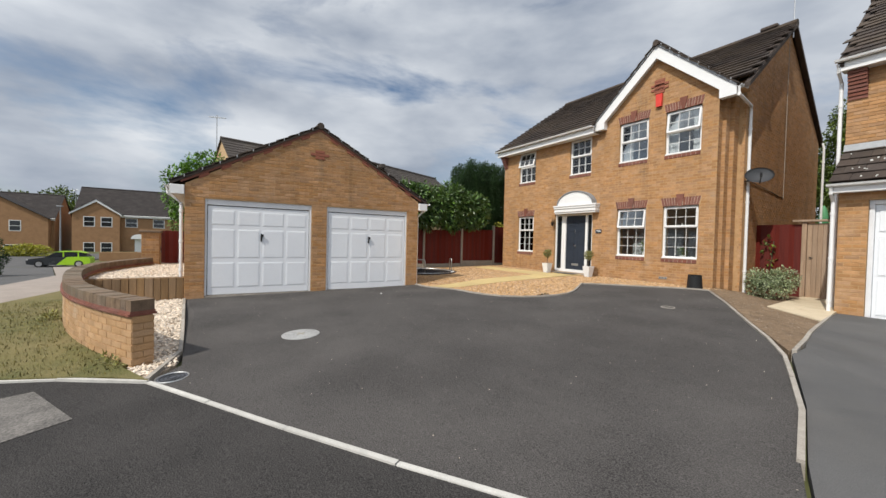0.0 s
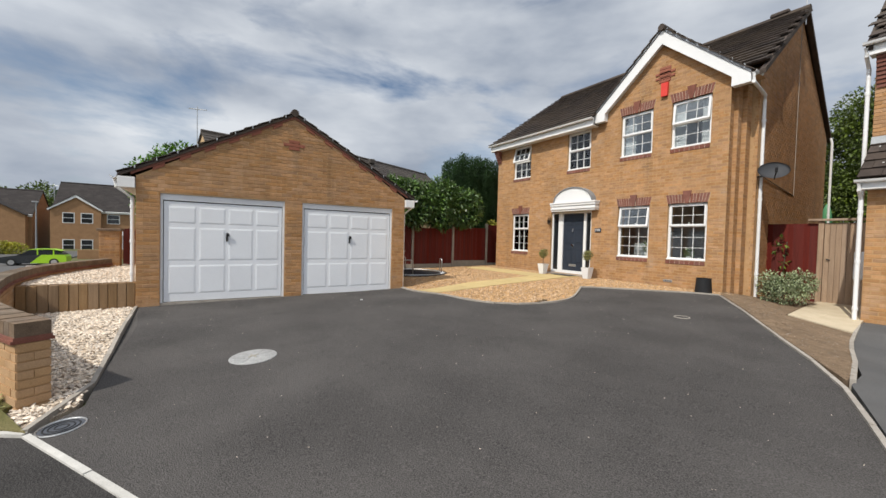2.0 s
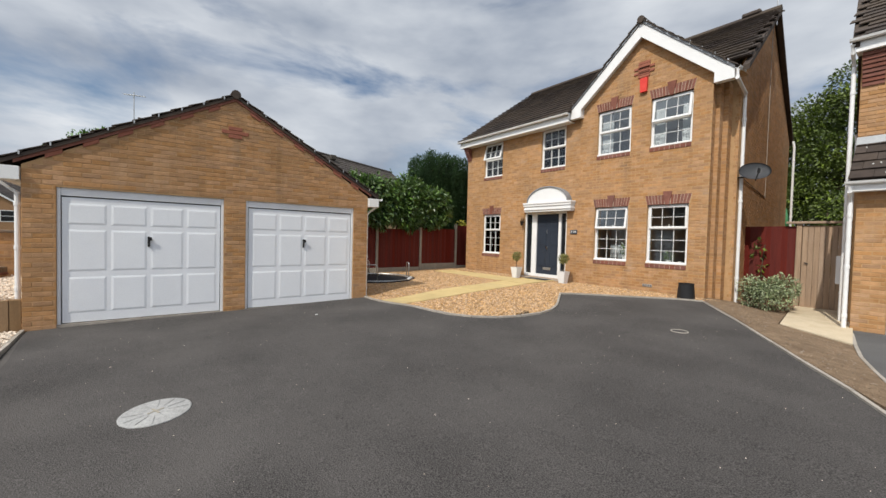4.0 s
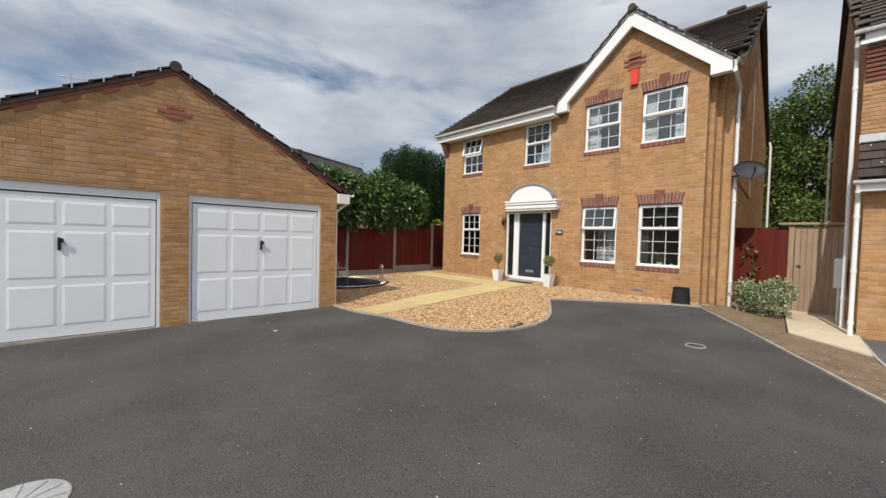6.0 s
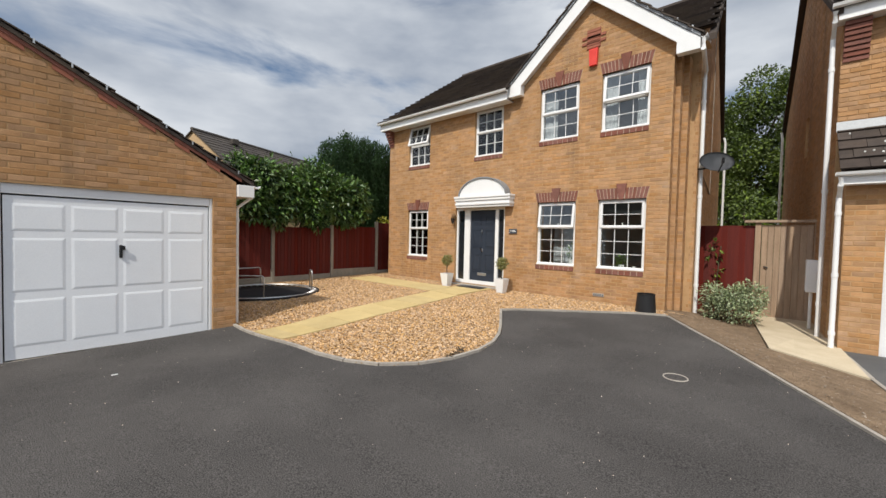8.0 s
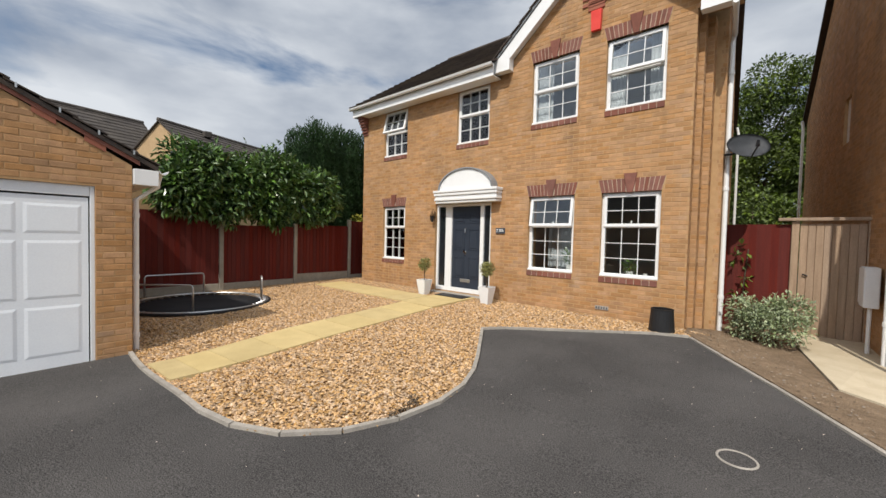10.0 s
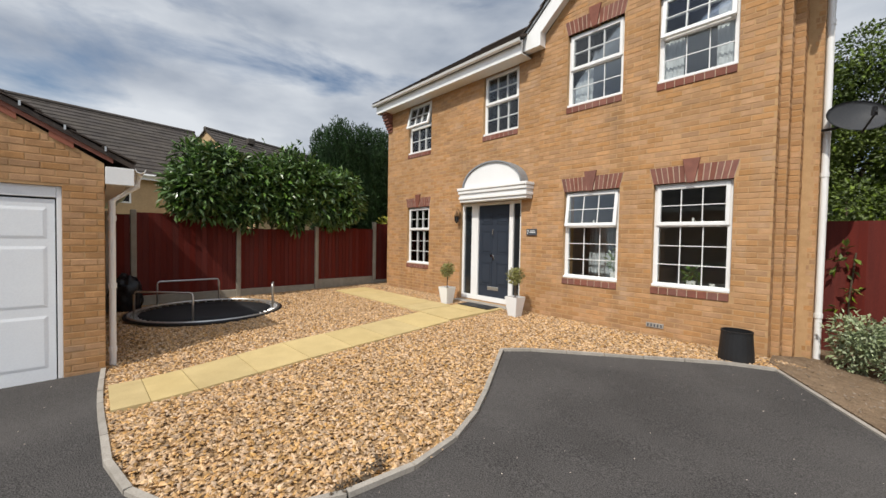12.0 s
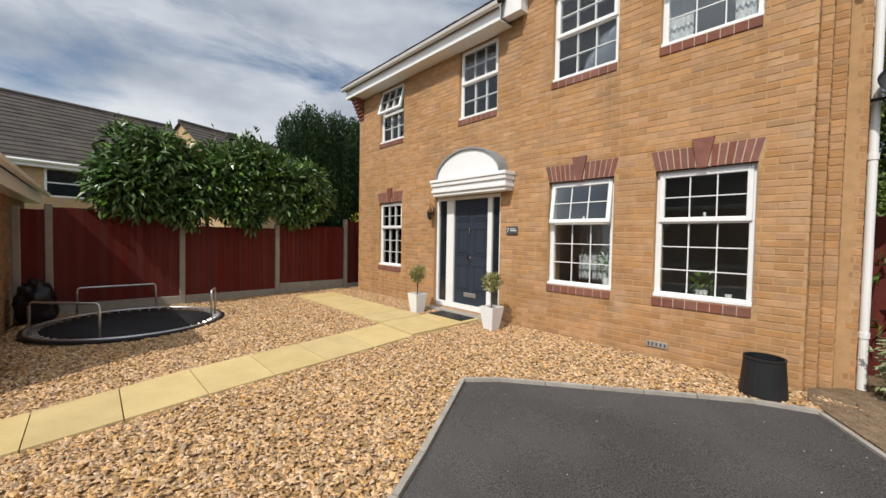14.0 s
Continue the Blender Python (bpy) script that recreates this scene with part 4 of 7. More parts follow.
# front gable roof
back_y = 14.35
for sgn in (-1, 1):
    foot = (G_X + sgn * 2.10, 5.06)
    nrm = Vector((sgn * G_TAN, 0, 1)).normalized()
    part("gable_slope", sheet([(G_X, G_Y, G_Z), (G_X, back_y, G_Z), (foot[0], 11.7, foot[1]), (foot[0], G_Y, foot[1])], 0.05), M_TILE, house)
    up = Vector((-sgn * 2.10, 0, G_Z - 5.06))
    tiles((foot[0], G_Y - 0.04, foot[1]), (0, 1, 0), up, 2.9, up.length, house, M_TILE,
          keep=lambda p: p.z > EAVE_Z + (p.y - EAVE_Y) * slope.z / slope.y - 0.02, limit=60)
    # white barge board and its boxed foot
    a, b = Vector((G_X, 0, 6.86)), Vector((G_X + sgn * 2.06, 0, 6.86 - 2.06 * G_TAN))
    drop = Vector((0, 0, -0.30))
    board = prismed([(a.x, 11.60, a.z), (b.x, 11.60, b.z), (b.x, 11.60, b.z - 0.02), (b.x - sgn * 0.34, 11.60, b.z - 0.02 + 0.0), (b.x - sgn * 0.34, 11.60, b.z + 0.34 * G_TAN - 0.31), (a.x, 11.60, a.z - 0.36)], (0, 0.035, 0))
    part("barge_board", board, M_WHITE, house, "white barge board")
    x0, x1 = sorted((b.x, b.x - sgn * 0.36))
    part("box_end", prismed([(b.x, 11.592, b.z + 0.04), (b.x, 11.592, b.z - 0.20), (b.x - sgn * 0.38, 11.592, b.z - 0.20), (b.x - sgn * 0.38, 11.592, b.z + 0.38 * G_TAN - 0.12)], (0, 0.17, 0)), M_WHITE, house, "white boxed eaves end")
    bm = bmesh.new()
    for k in range(8):
        t = (k + 0.5) / 8
        c = Vector((G_X + sgn * 2.06 * t, 11.585, 6.90 - 2.06 * t * G_TAN))
        box(bm, c.x - 0.012, 11.57, c.z - 0.02, c.x + 0.012, 11.60, c.z + 0.09)
    part("verge_clips", bm, M_STEEL, house)
    part("verge_cap", prismed([(a.x, 11.575, a.z + 0.01), (b.x, 11.575, b.z + 0.01), (b.x, 11.575, b.z + 0.07), (a.x, 11.575, a.z + 0.08)], (0, 0.1, 0)), M_LEAD, house)
    part("gable_soffit", prismed([(a.x, 11.636, a.z - 0.30), (b.x - sgn * 0.34, 11.636, b.z + 0.34 * G_TAN - 0.28), (b.x - sgn * 0.34, 11.636, b.z + 0.34 * G_TAN - 0.26), (a.x, 11.636, a.z - 0.28)], (0, 0.13, 0)), M_WHITE, house)
part("ridge_tiles", tubed([(G_X, G_Y - 0.06, G_Z + 0.0), (G_X, back_y, G_Z + 0.0)], 0.09, 10), M_TILE, house)
# eaves of the long wall
part("fascia", boxed(-14.30, 11.50, 4.76, -9.30, 11.53, 4.98), M_WHITE, house, "white fascia board")
part("soffit", boxed(-14.30, 11.53, 4.76, -9.30, 11.82, 4.78), M_WHITE, house)


def gutter(name, pts, r, parent):
    """A half-round gutter with thickness along points."""
    bm = bmesh.new()
    pts = [Vector(p) for p in pts]
    d = (pts[-1] - pts[0]).normalized()
    s = Vector((-d.y, d.x, 0))
    prof = [(-r, 0), (-r * 0.72, -r * 0.7), (0, -r), (r * 0.72, -r * 0.7), (r, 0), (r * 0.86, 0), (r * 0.6, -r * 0.58), (0, -r * 0.85), (-r * 0.6, -r * 0.58), (-r * 0.86, 0)]
    a = [bm.verts.new(pts[0] + s * u + Vector((0, 0, v))) for u, v in prof]
    b = [bm.verts.new(pts[-1] + s * u + Vector((0, 0, v))) for u, v in prof]
    n = len(prof)
    for i in range(n):
        bm.faces.new((a[i], a[(i + 1) % n], b[(i + 1) % n], b[i]))
    bm.faces.new(a)
    bm.faces.new(b[::-1])
    return part(name, bm, M_WHITE, parent, "white plastic gutter")


gutter("gutter", [(-14.36, 11.43, 5.0), (-9.26, 11.43, 5.0)], 0.062, house)
gutter("gutter", [(-5.17, 11.58, 5.06), (-5.17, 12.0, 5.06)], 0.06, house)
for i in range(7):
    part("corbel_brick", boxed(-14.16, 11.785 - 0.0385 * i, 4.26 + 0.075 * i, -13.94, 11.81, 4.325 + 0.075 * i, 0.003), M_RED, house, "red corbel brick" if i == 0 else "")


def downpipe(pts, parent, r=0.034):
    p = part("downpipe", tubed(pts, r, 14), M_WHITE, parent, "white plastic downpipe")
    top, bot = Vector(pts[-2]), Vector(pts[-1])
    for t in (0.1, 0.5, 0.88):
        c = top.lerp(bot, t)
        part("pipe_bracket", tubed([c - Vector((0, 0, 0.03)), c + Vector((0, 0, 0.03))], r * 1.22, 10), M_WHITE, p)


downpipe([(-5.17, 11.62, 5.0), (-5.17, 11.62, 4.82), (-5.25, 12.56, 4.73), (-5.275, 12.62, 4.62), (-5.275, 12.62, -0.2)], house, 0.038)
downpipe([(-5.72, 20.1, 5.0), (-5.68, 20.1, 4.8), (-5.68, 20.1, -0.3)], house)
part("verge_pipe", tubed([(-5.535, 15.9, 7.6), (-5.535, 15.9, 3.3), (-5.535, 15.9, 2.58)], 0.010, 6), M_KERB, house, "thin pale cable down the side wall")
part("cable", tubed([(-5.315, 12.7, 2.82), (-5.535, 15.9, 2.59)], 0.008, 6), M_BLACK, house)

# decorative brick cross and alarm box
bm = bmesh.new()
m = PB.matrix()
for u0, u1, z0, z1 in ((1.66, 1.96, 5.50, 5.92), (1.55, 2.07, 5.60, 5.665), (1.55, 2.07, 5.72, 5.785)):
    z = z0
    while z < z1 - 0.03:
        box(bm, u0, 0.0, z, u1, 0.028, min(z + 0.062, z1), 0.004, m)
        z += 0.07
part("brick_cross", bm, M_TERRA, house, "terracotta brick cross in the gable")
alarm = thing("alarm_box", "bright red alarm bell box on the gable wall", "alarm box", (-7.22, 11.76, 5.11))
part("cover", prismed([PB.p(1.75, 5.10, 0.012), PB.p(1.91, 5.10, 0.012), PB.p(1.925, 5.46, 0.012), PB.p(1.735, 5.46, 0.012)], PB.n * 0.07), M_ALARM, alarm)
part("backplate", boxed(1.76, 0.0, 5.11, 1.90, 0.012, 5.45, 0.0, m), M_RED, alarm)


def window(a, b, c, d, rows, kind, wall_y, opening=0.0, lintel=True):
    """A white sash-style window: frame, tilting top sash, panes with bars, red brick lintel and sill."""
    w = thing("window", "white plastic window with small panes and red brick lintel" if lintel else "white plastic window with small panes and red brick sill", "window", ((a + b) / 2, wall_y, c), "house front windows")
    y = wall_y + 0.062
    t = 0.065
    split = c + (d - c) * (0.605 if rows == 3 else 0.52)
    bm = bmesh.new()
    for q in ((a, c, a + t, d), (b - t, c, b, d), (a + t, d - t, b - t, d), (a + t, c, b - t, c + t), (a + t, split - 0.03, b - t, split + 0.03)):
        box(bm, q[0] + 0.001, y, q[1] + 0.001, q[2] - 0.001, y + 0.07, q[3] - 0.001, 0.006)
    part("window_frame", bm, M_WHITE, w)
    part("window_sill", boxed(a + 0.004, wall_y + 0.005, c + 0.004, b - 0.004, y + 0.02, c + 0.045, 0.006), M_WHITE, w)

    def glazing(x0, x1, z0, z1, nx, nz, yy, parent, turn=None):
        g = boxed(x0, yy, z0, x1, yy + 0.012, z1)
        bars = bmesh.new()
        for i in range(1, nx):
            x = x0 + (x1 - x0) * i / nx
            box(bars, x - 0.0055, yy - 0.003, z0, x + 0.0055, yy + 0.015, z1)
        for j in range(1, nz):
            z = z0 + (z1 - z0) * j / nz
            box(bars, x0, yy - 0.0025, z - 0.0055, x1, yy + 0.0145, z + 0.0055)
        for q in (g, bars):
            if turn is not None:
                bmesh.ops.transform(q, matrix=turn, verts=q.verts)
        ob = part("pane", g, M_GLASS, parent)
        ob.visible_shadow = False
        part("glazing_bars", bars, M_WHITE, parent)
    glazing(a + t, b - t, c + t, split - 0.03, 3, rows, y + 0.03, w)
    # top-hung sash
    hinge = Vector((0, y, d - 0.03))
    turn = Matrix.Translation(hinge) @ Matrix.Rotation(radians(-opening), 4, "X") @ Matrix.Translation(-hinge)
    x0, x1, z0, z1, s = a + 0.035, b - 0.035, split - 0.012, d - 0.03, 0.055
    bm = bmesh.new()
    for q in ((x0, z0, x0 + s, z1), (x1 - s, z0, x1, z1), (x0 + s, z1 - s, x1 - s, z1), (x0 + s, z0, x1 - s, z0 + s)):
        box(bm, q[0], y - 0.022, q[1], q[2], y + 0.03, q[3], 0.006)
    bmesh.ops.transform(bm, matrix=turn, verts=bm.verts)
    sash = part("sash", bm, M_WHITE, w)
    glazing(x0 + s, x1 - s, z0 + s, z1 - s, 3, 2, y - 0.004, sash, turn)
    part("handle", boxed((a + b) / 2 - 0.012, y + 0.075, split + 0.02, (a + b) / 2 + 0.012, y + 0.10, split + 0.10), M_WHITE, w)
    # sill bricks
    part("sill_mortar", boxed(a + 0.004, wall_y - 0.010, c - 0.102, b - 0.012, wall_y + 0.045, c - 0.008), M_PALEMORTAR, w)
    n = max(4, round((b - a) / 0.115))
    for i in range(n):
        u0, u1 = a + (b - a) * i / n, a + (b - a) * (i + 1) / n - 0.01
        part("sill_brick", boxed(u0, wall_y - 0.018, c - 0.104, u1, wall_y + 0.05, c - 0.004, 0.004), M_RED, w)
    if lintel:
        mid, n = (a + b) / 2, 14
        for i in range(n):
            f0, f1 = i / n, (i + 1) / n
            lo0, lo1 = a + (b - a) * f0, a + (b - a) * f1
            hi0, hi1 = mid + (lo0 - mid) * 1.12, mid + (lo1 - mid) * 1.12
            if abs((f0 + f1) / 2 - 0.5) < 0.07:
                continue
            part("lintel_brick", prismed([(lo0 + 0.006, wall_y - 0.013, d), (lo1 - 0.006, wall_y - 0.013, d), (hi1 - 0.006, wall_y - 0.013, d + 0.235), (hi0 + 0.006, wall_y - 0.013, d + 0.235)], (0, 0.1, 0)), M_RED, w)
        part("lintel_mortar", prismed([(a, wall_y - 0.008, d + 0.003), (b, wall_y - 0.008, d + 0.003), (mid + (b - mid) * 1.12, wall_y - 0.008, d + 0.232), (mid + (a - mid) * 1.12, wall_y - 0.008, d + 0.232)], (0, 0.1, 0)), M_PALEMORTAR, w)
        k = (b - a) / 11
        part("keystone", prismed([(mid - k * 0.5, wall_y - 0.034, d - 0.01), (mid + k * 0.5, wall_y - 0.034, d - 0.01), (mid + k * 1.2, wall_y - 0.034, d + 0.32), (mid - k * 1.2, wall_y - 0.034, d + 0.32)], (0, 0.115, 0)), M_RED, w, "dark red keystone")
    return w


window(*WIN_A[0][:6], 11.82, 0.0)
window(*WIN_A[1][:6], 11.82, 15.0, lintel=False)
window(*WIN_A[2][:6], 11.82, 0.0, lintel=False)
window(*WIN_B[0][:6], 11.77, 8.0)
window(*WIN_B[1][:6], 11.77, 0.0)
window(*WIN_B[2][:6], 11.77, 0.0)
window(*WIN_B[3][:6], 11.77, 7.0)


def curtain(x0, x1, z0, z1, y):
    bm = bmesh.new()
    n = 26
    rows = []
    for z in (z0, z1):
        rows.append([bm.verts.new((x0 + (x1 - x0) * i / n, y + 0.012 * math.sin(i * 1.25) + 0.004 * math.sin(i * 2.9), z)) for i in range(n + 1)])
    for i in range(n):
        bm.faces.new((rows[0][i], rows[0][i + 1], rows[1][i + 1], rows[1][i]))
    bmesh.ops.solidify(bm, geom=bm.faces[:], thickness=0.004)
    tagged(part("curtain", bm, M_CURTAIN, None, smooth=True), "white pleated curtain hanging behind a bedroom window", "curtain", "bedroom curtains")


for x0, x1, z0, z1 in ((-8.44, -8.12, 3.62, 4.85), (-7.00, -6.74, 3.62, 4.85), (-6.34, -6.08, 3.62, 4.85), (-10.48, -10.20, 3.52, 4.75)):
    curtain(x0, x1, z0, z1, 11.95 if x0 > -9.2 else 12.02)



def net(x0, x1, z0, z1, y, label="pale grey net curtain behind a bedroom window", group="bedroom curtains"):
    bm = bmesh.new()
    n = 60
    rows = [[bm.verts.new((x0 + (x1 - x0) * i / n, y + 0.010 * math.sin(i * 0.9) + 0.005 * math.sin(i * 2.3), z)) for i in range(n + 1)] for z in (z0, z1)]
    for i in range(n):
        bm.faces.new((rows[0][i], rows[0][i + 1], rows[1][i + 1], rows[1][i]))
    bmesh.ops.solidify(bm, geom=bm.faces[:], thickness=0.003)
    tagged(part("net_curtain", bm, M_NETTING, None, smooth=True), label, "curtain", group)


for a, b, c, d in [q[:4] for q in (WIN_A[1], WIN_A[2])]:
    net(a + 0.07, b - 0.07, c + 0.07, d - 0.07, 11.975)

net(-8.43, -7.92, 0.66, 1.60, 12.60, "pale grey curtain drawn aside behind a ground floor window", "")

# ---- front door ----
door = thing("front_door", "slate blue panelled front door in a white frame with side lights", "door", (-10.31, 11.9, -0.02))
y = 11.90
bm = bmesh.new()
for q in ((-11.15, -0.05, -11.09, 2.09), (-9.53, -0.05, -9.47, 2.09), (-11.09, 2.03, -9.53, 2.09), (-11.09, -0.05, -9.53, 0.05), (-10.86, 0.05, -10.66, 2.03), (-9.80, 0.05, -9.70, 2.03)):
    box(bm, q[0], y - 0.02, q[1], q[2], y + 0.07, q[3], 0.005)
part("door_frame", bm, M_WHITE, door)
for x0, x1 in ((-11.09, -10.86), (-9.70, -9.53)):
    ob = part("side_light", boxed(x0, y + 0.02, 0.05, x1, y + 0.03, 2.03), M_CARGLASS, door, "dark glazed side light")
leaf = part("door_leaf", boxed(-10.655, y + 0.012, 0.055, -9.805, y + 0.06, 2.025, 0.003), M_DOOR, door, "slate blue door leaf")
for i in (0, 1):
    for z0, z1 in ((0.30, 0.80), (0.98, 1.48), (1.62, 1.86)):
        x0 = -10.57 + i * 0.43
        bm = bmesh.new()
        for q in ((x0, z0, x0 + 0.30, z0 + 0.02), (x0, z1 - 0.02, x0 + 0.30, z1), (x0, z0, x0 + 0.02, z1), (x0 + 0.28, z0, x0 + 0.30, z1)):
            box(bm, q[0], y + 0.004, q[1], q[2], y + 0.0115, q[3])
        box(bm, x0 + 0.05, y + 0.002, z0 + 0.05, x0 + 0.25, y + 0.0115, z1 - 0.05, 0.006)
        part("door_panel", bm, M_DOOR, leaf)
part("letterbox", boxed(-10.38, y - 0.002, 0.20, -10.08, y + 0.0115, 0.28, 0.006), M_STEEL, leaf, "steel letter box")
bm = bmesh.new()
tube(bm, [(-10.23, y + 0.008, 1.50), (-10.23, y - 0.03, 1.50), (-10.23, y - 0.035, 1.40), (-10.23, y + 0.008, 1.38)], 0.012, 8)
part("knocker", bm, M_CHROME, leaf, "chrome knocker")
bm = bmesh.new()
box(bm, -10.25, y - 0.004, 0.86, -10.21, y + 0.0115, 0.96, 0.004)
tube(bm, [(-10.23, y + 0.01, 0.94), (-10.23, y - 0.05, 0.94), (-10.23, y - 0.06, 0.94)], [0.012, 0.012, 0.03], 10)
part("knob", bm, M_CHROME, leaf, "chrome knob")
part("door_step", boxed(-11.18, 11.60, -0.14, -9.44, 11.86, -0.065, 0.008), M_KERB, door, "low grey door step")

canopy = thing("door_canopy", "white arched door canopy with a lead grey barrel top", "canopy", (-10.0, 11.8, 2.1))
x0, x1 = -10.98, -9.20
for i, (z0, z1, o) in enumerate(((2.09, 2.15, 0.19), (2.15, 2.21, 0.22), (2.21, 2.27, 0.20), (2.27, 2.34, 0.23), (2.34, 2.40, 0.25))):
    e = (o - 0.19) * 0.6
    part("moulding", boxed(x0 - e, 11.80 - o, z0 + 0.001, x1 + e, 11.815, z1 - 0.001, 0.008), M_WHITE, canopy)
cx, rx, rz, zb = (x0 + x1) / 2, 0.755, 0.46, 2.401
arc = [(cx + rx * math.cos(a), zb + rz * math.sin(a)) for a in (math.pi * k / 20 for k in range(21))]
part("tympanum", prismed([(x, 11.61, z) for x, z in arc], (0, 0.20, 0)), M_WHITE, canopy, "white half-round panel")
bm = bmesh.new()
ra = [[bm.verts.new((cx + (rx + o) * math.cos(a), yy, zb + (rz + o) * math.sin(a))) for a in (math.pi * k / 20 for k in range(21))] for o, yy in ((0.005, 11.575), (0.035, 11.575), (0.035, 11.812), (0.005, 11.812))]
for a, b in zip(ra, ra[1:] + ra[:1]):
    for k in range(20):
        bm.faces.new((a[k], a[k + 1], b[k + 1], b[k]))
for e in (0, 20):
    bm.faces.new([r[e] for r in ra])
part("barrel_top", bm, M_LEAD, canopy, "lead grey curved top", smooth=False)

lantern = thing("wall_lantern", "small bronze wall lantern beside the front door", "wall lamp", (-11.16, 11.8, 1.64))
part("backplate", boxed(-11.19, 11.795, 1.74, -11.13, 11.814, 1.90, 0.006), M_BRONZE, lantern)
bm = bmesh.new()
lathe(bm, (-11.16, 11.70, 1.645), [(0.012, 0), (0.040, 0.04), (0.052, 0.15), (0.055, 0.155)], 6)
part("lamp_glass", bm, M_CARGLASS, lantern, "dark lantern glass")
bm = bmesh.new()
lathe(bm, (-11.16, 11.70, 1.801), [(0.062, 0), (0.066, 0.012), (0.03, 0.07), (0.012, 0.10), (0.006, 0.13)], 6)
part("lamp_cap", bm, M_BRONZE, lantern)
for k in range(6):
    a = math.pi / 3 * k
    part("lamp_rib", tubed([(-11.16 + 0.043 * math.cos(a), 11.70 + 0.043 * math.sin(a), 1.685), (-11.16 + 0.057 * math.cos(a), 11.70 + 0.057 * math.sin(a), 1.803)], 0.004, 5), M_BRONZE, lantern)
part("arm", tubed([(-11.16, 11.80, 1.86), (-11.16, 11.76, 1.96), (-11.16, 11.71, 1.97), (-11.16, 11.70, 1.92)], 0.007, 6), M_BRONZE, lantern)

plaque = thing("house_number_plaque", "dark slate plaque with the number 7 beside the door", "house number", (-9.19, 11.80, 1.39))
part("plate", boxed(-9.31, 11.792, 1.385, -9.075, 11.812, 1.51, 0.003), M_SLATE, plaque)
text = bpy.data.curves.new("number", "FONT")
text.body, text.size, text.extrude = "7", 0.105, 0.001
number = new("number", text)
number.matrix_basis = pose(-9.297, 11.789, 1.41, 90, 0, 0)
number.data.materials.append(M_LETTER)
hook(number, plaque)
part("lettering", boxed(-9.225, 11.7885, 1.435, -9.10, 11.791, 1.450), M_LETTER, plaque)
part("lettering", boxed(-9.225, 11.7885, 1.465, -9.12, 11.791, 1.477), M_LETTER, plaque)
mat_ob = tagged(part("door_mat", boxed(-10.60, 11.24, -0.082, -9.78, 11.58, -0.062, 0.005), M_BLACK, None), "dark door mat on the path before the door", "door mat")

vent = thing("air_brick", "pale air brick low in the front wall", "vent", (-6.95, 11.76, 0.05))
part("grille", boxed(-7.07, 11.752, 0.03, -6.83, 11.768, 0.10, 0.003), M_KERB, vent)
# dark strips on the grille face, painting the shade of its open slots
for i in range(5):
    part("slot", boxed(-7.05 + i * 0.045, 11.7495, 0.045, -7.03 + i * 0.045, 11.7515, 0.085), M_SLATE, vent)

dish = thing("satellite_dish", "dark grey satellite dish on the house corner", "satellite dish", (-5.05, 12.46, 2.78))
bm = bmesh.new()
face = Vector((0.42, -0.85, 0.50)).normalized()
u = face.cross(Vector((0, 0, 1))).normalized()
v = u.cross(face)
c0 = Vector((-5.01, 12.53, 2.87)) - face * 0.06
rings = []
for k in range(7):
    r = k / 6
    rings.append([bm.verts.new(c0 + (u * math.cos(a) * 0.305 + v * math.sin(a) * 0.235) * r + face * 0.09 * r * r) for a in (6.2832 * j / 32 for j in range(32))] if k else [bm.verts.new(c0)])
for j in range(32):
    bm.faces.new((rings[0][0], rings[1][j], rings[1][(j + 1) % 32]))
for a, b in zip(rings[1:], rings[2:]):
    for j in range(32):
        bm.faces.new((a[j], b[j], b[(j + 1) % 32], a[(j + 1) % 32]))
bmesh.ops.solidify(bm, geom=bm.faces[:], thickness=0.006)
part("reflector", bm, M_DISH, dish, smooth=True)
part("arm", tubed([c0 - v * 0.24 + face * 0.05, c0 - v * 0.20 + face * 0.36], 0.012, 6), M_BLACK, dish)
bm = bmesh.new()
tube(bm, [c0 - v * 0.21 + face * 0.30, c0 - v * 0.13 + face * 0.36], [0.03, 0.022], 8)
part("receiver", bm, M_BLACK, dish)
part("bracket", tubed([(-5.33, 12.52, 2.76), (-5.20, 12.50, 2.76), c0 - face * 0.02], 0.018, 8), M_BLACK, dish)


def aerial(at, h, span_way, name_label):
    a = thing("tv_aerial", name_label, "aerial", at)
    x, y, z = at
    part("mast", tubed([(x, y, z), (x, y, z + h)], 0.018 if y > 8 else 0.032, 6), M_STEEL, a)
    d = Vector(span_way).normalized()
    boom = [Vector((x, y, z + h * 0.93)) + d * s for s in (-0.5, 0.55)]
    part("boom", tubed(boom, 0.010 if y > 8 else 0.022, 6), M_STEEL, a)
    cr = d.cross(Vector((0, 0, 1))).normalized()
    for i in range(9):
        c = boom[0].lerp(boom[1], i / 8)
        part("element", tubed([c - cr * 0.14, c + cr * 0.14], 0.006 if y > 8 else 0.014, 5), M_STEEL, a)
    return a


aerial((-5.47, 15.95, 7.6), 1.9, (0.2, 1, 0), "thin television aerial on the gable of the house")


# ---- the garage ----
garage = thing("garage", "detached double garage of buff brick with a tiled gable roof", "garage", (-12.8, 2.66, -0.3))
GX = -10.80
PG = Plane(GX, 0.0, 0, 1)
GD = [(0.37, 2.66, 1.80), (3.04, 5.33, 1.80)]
gh = [(a, b, -0.8, z) for a, b, z in GD]
wall_mass("front_wall", PG, 0, 5.68, -0.75, 2.10, gh, 0.24, M_MORTAR, garage, top=(2.84, 3.76))


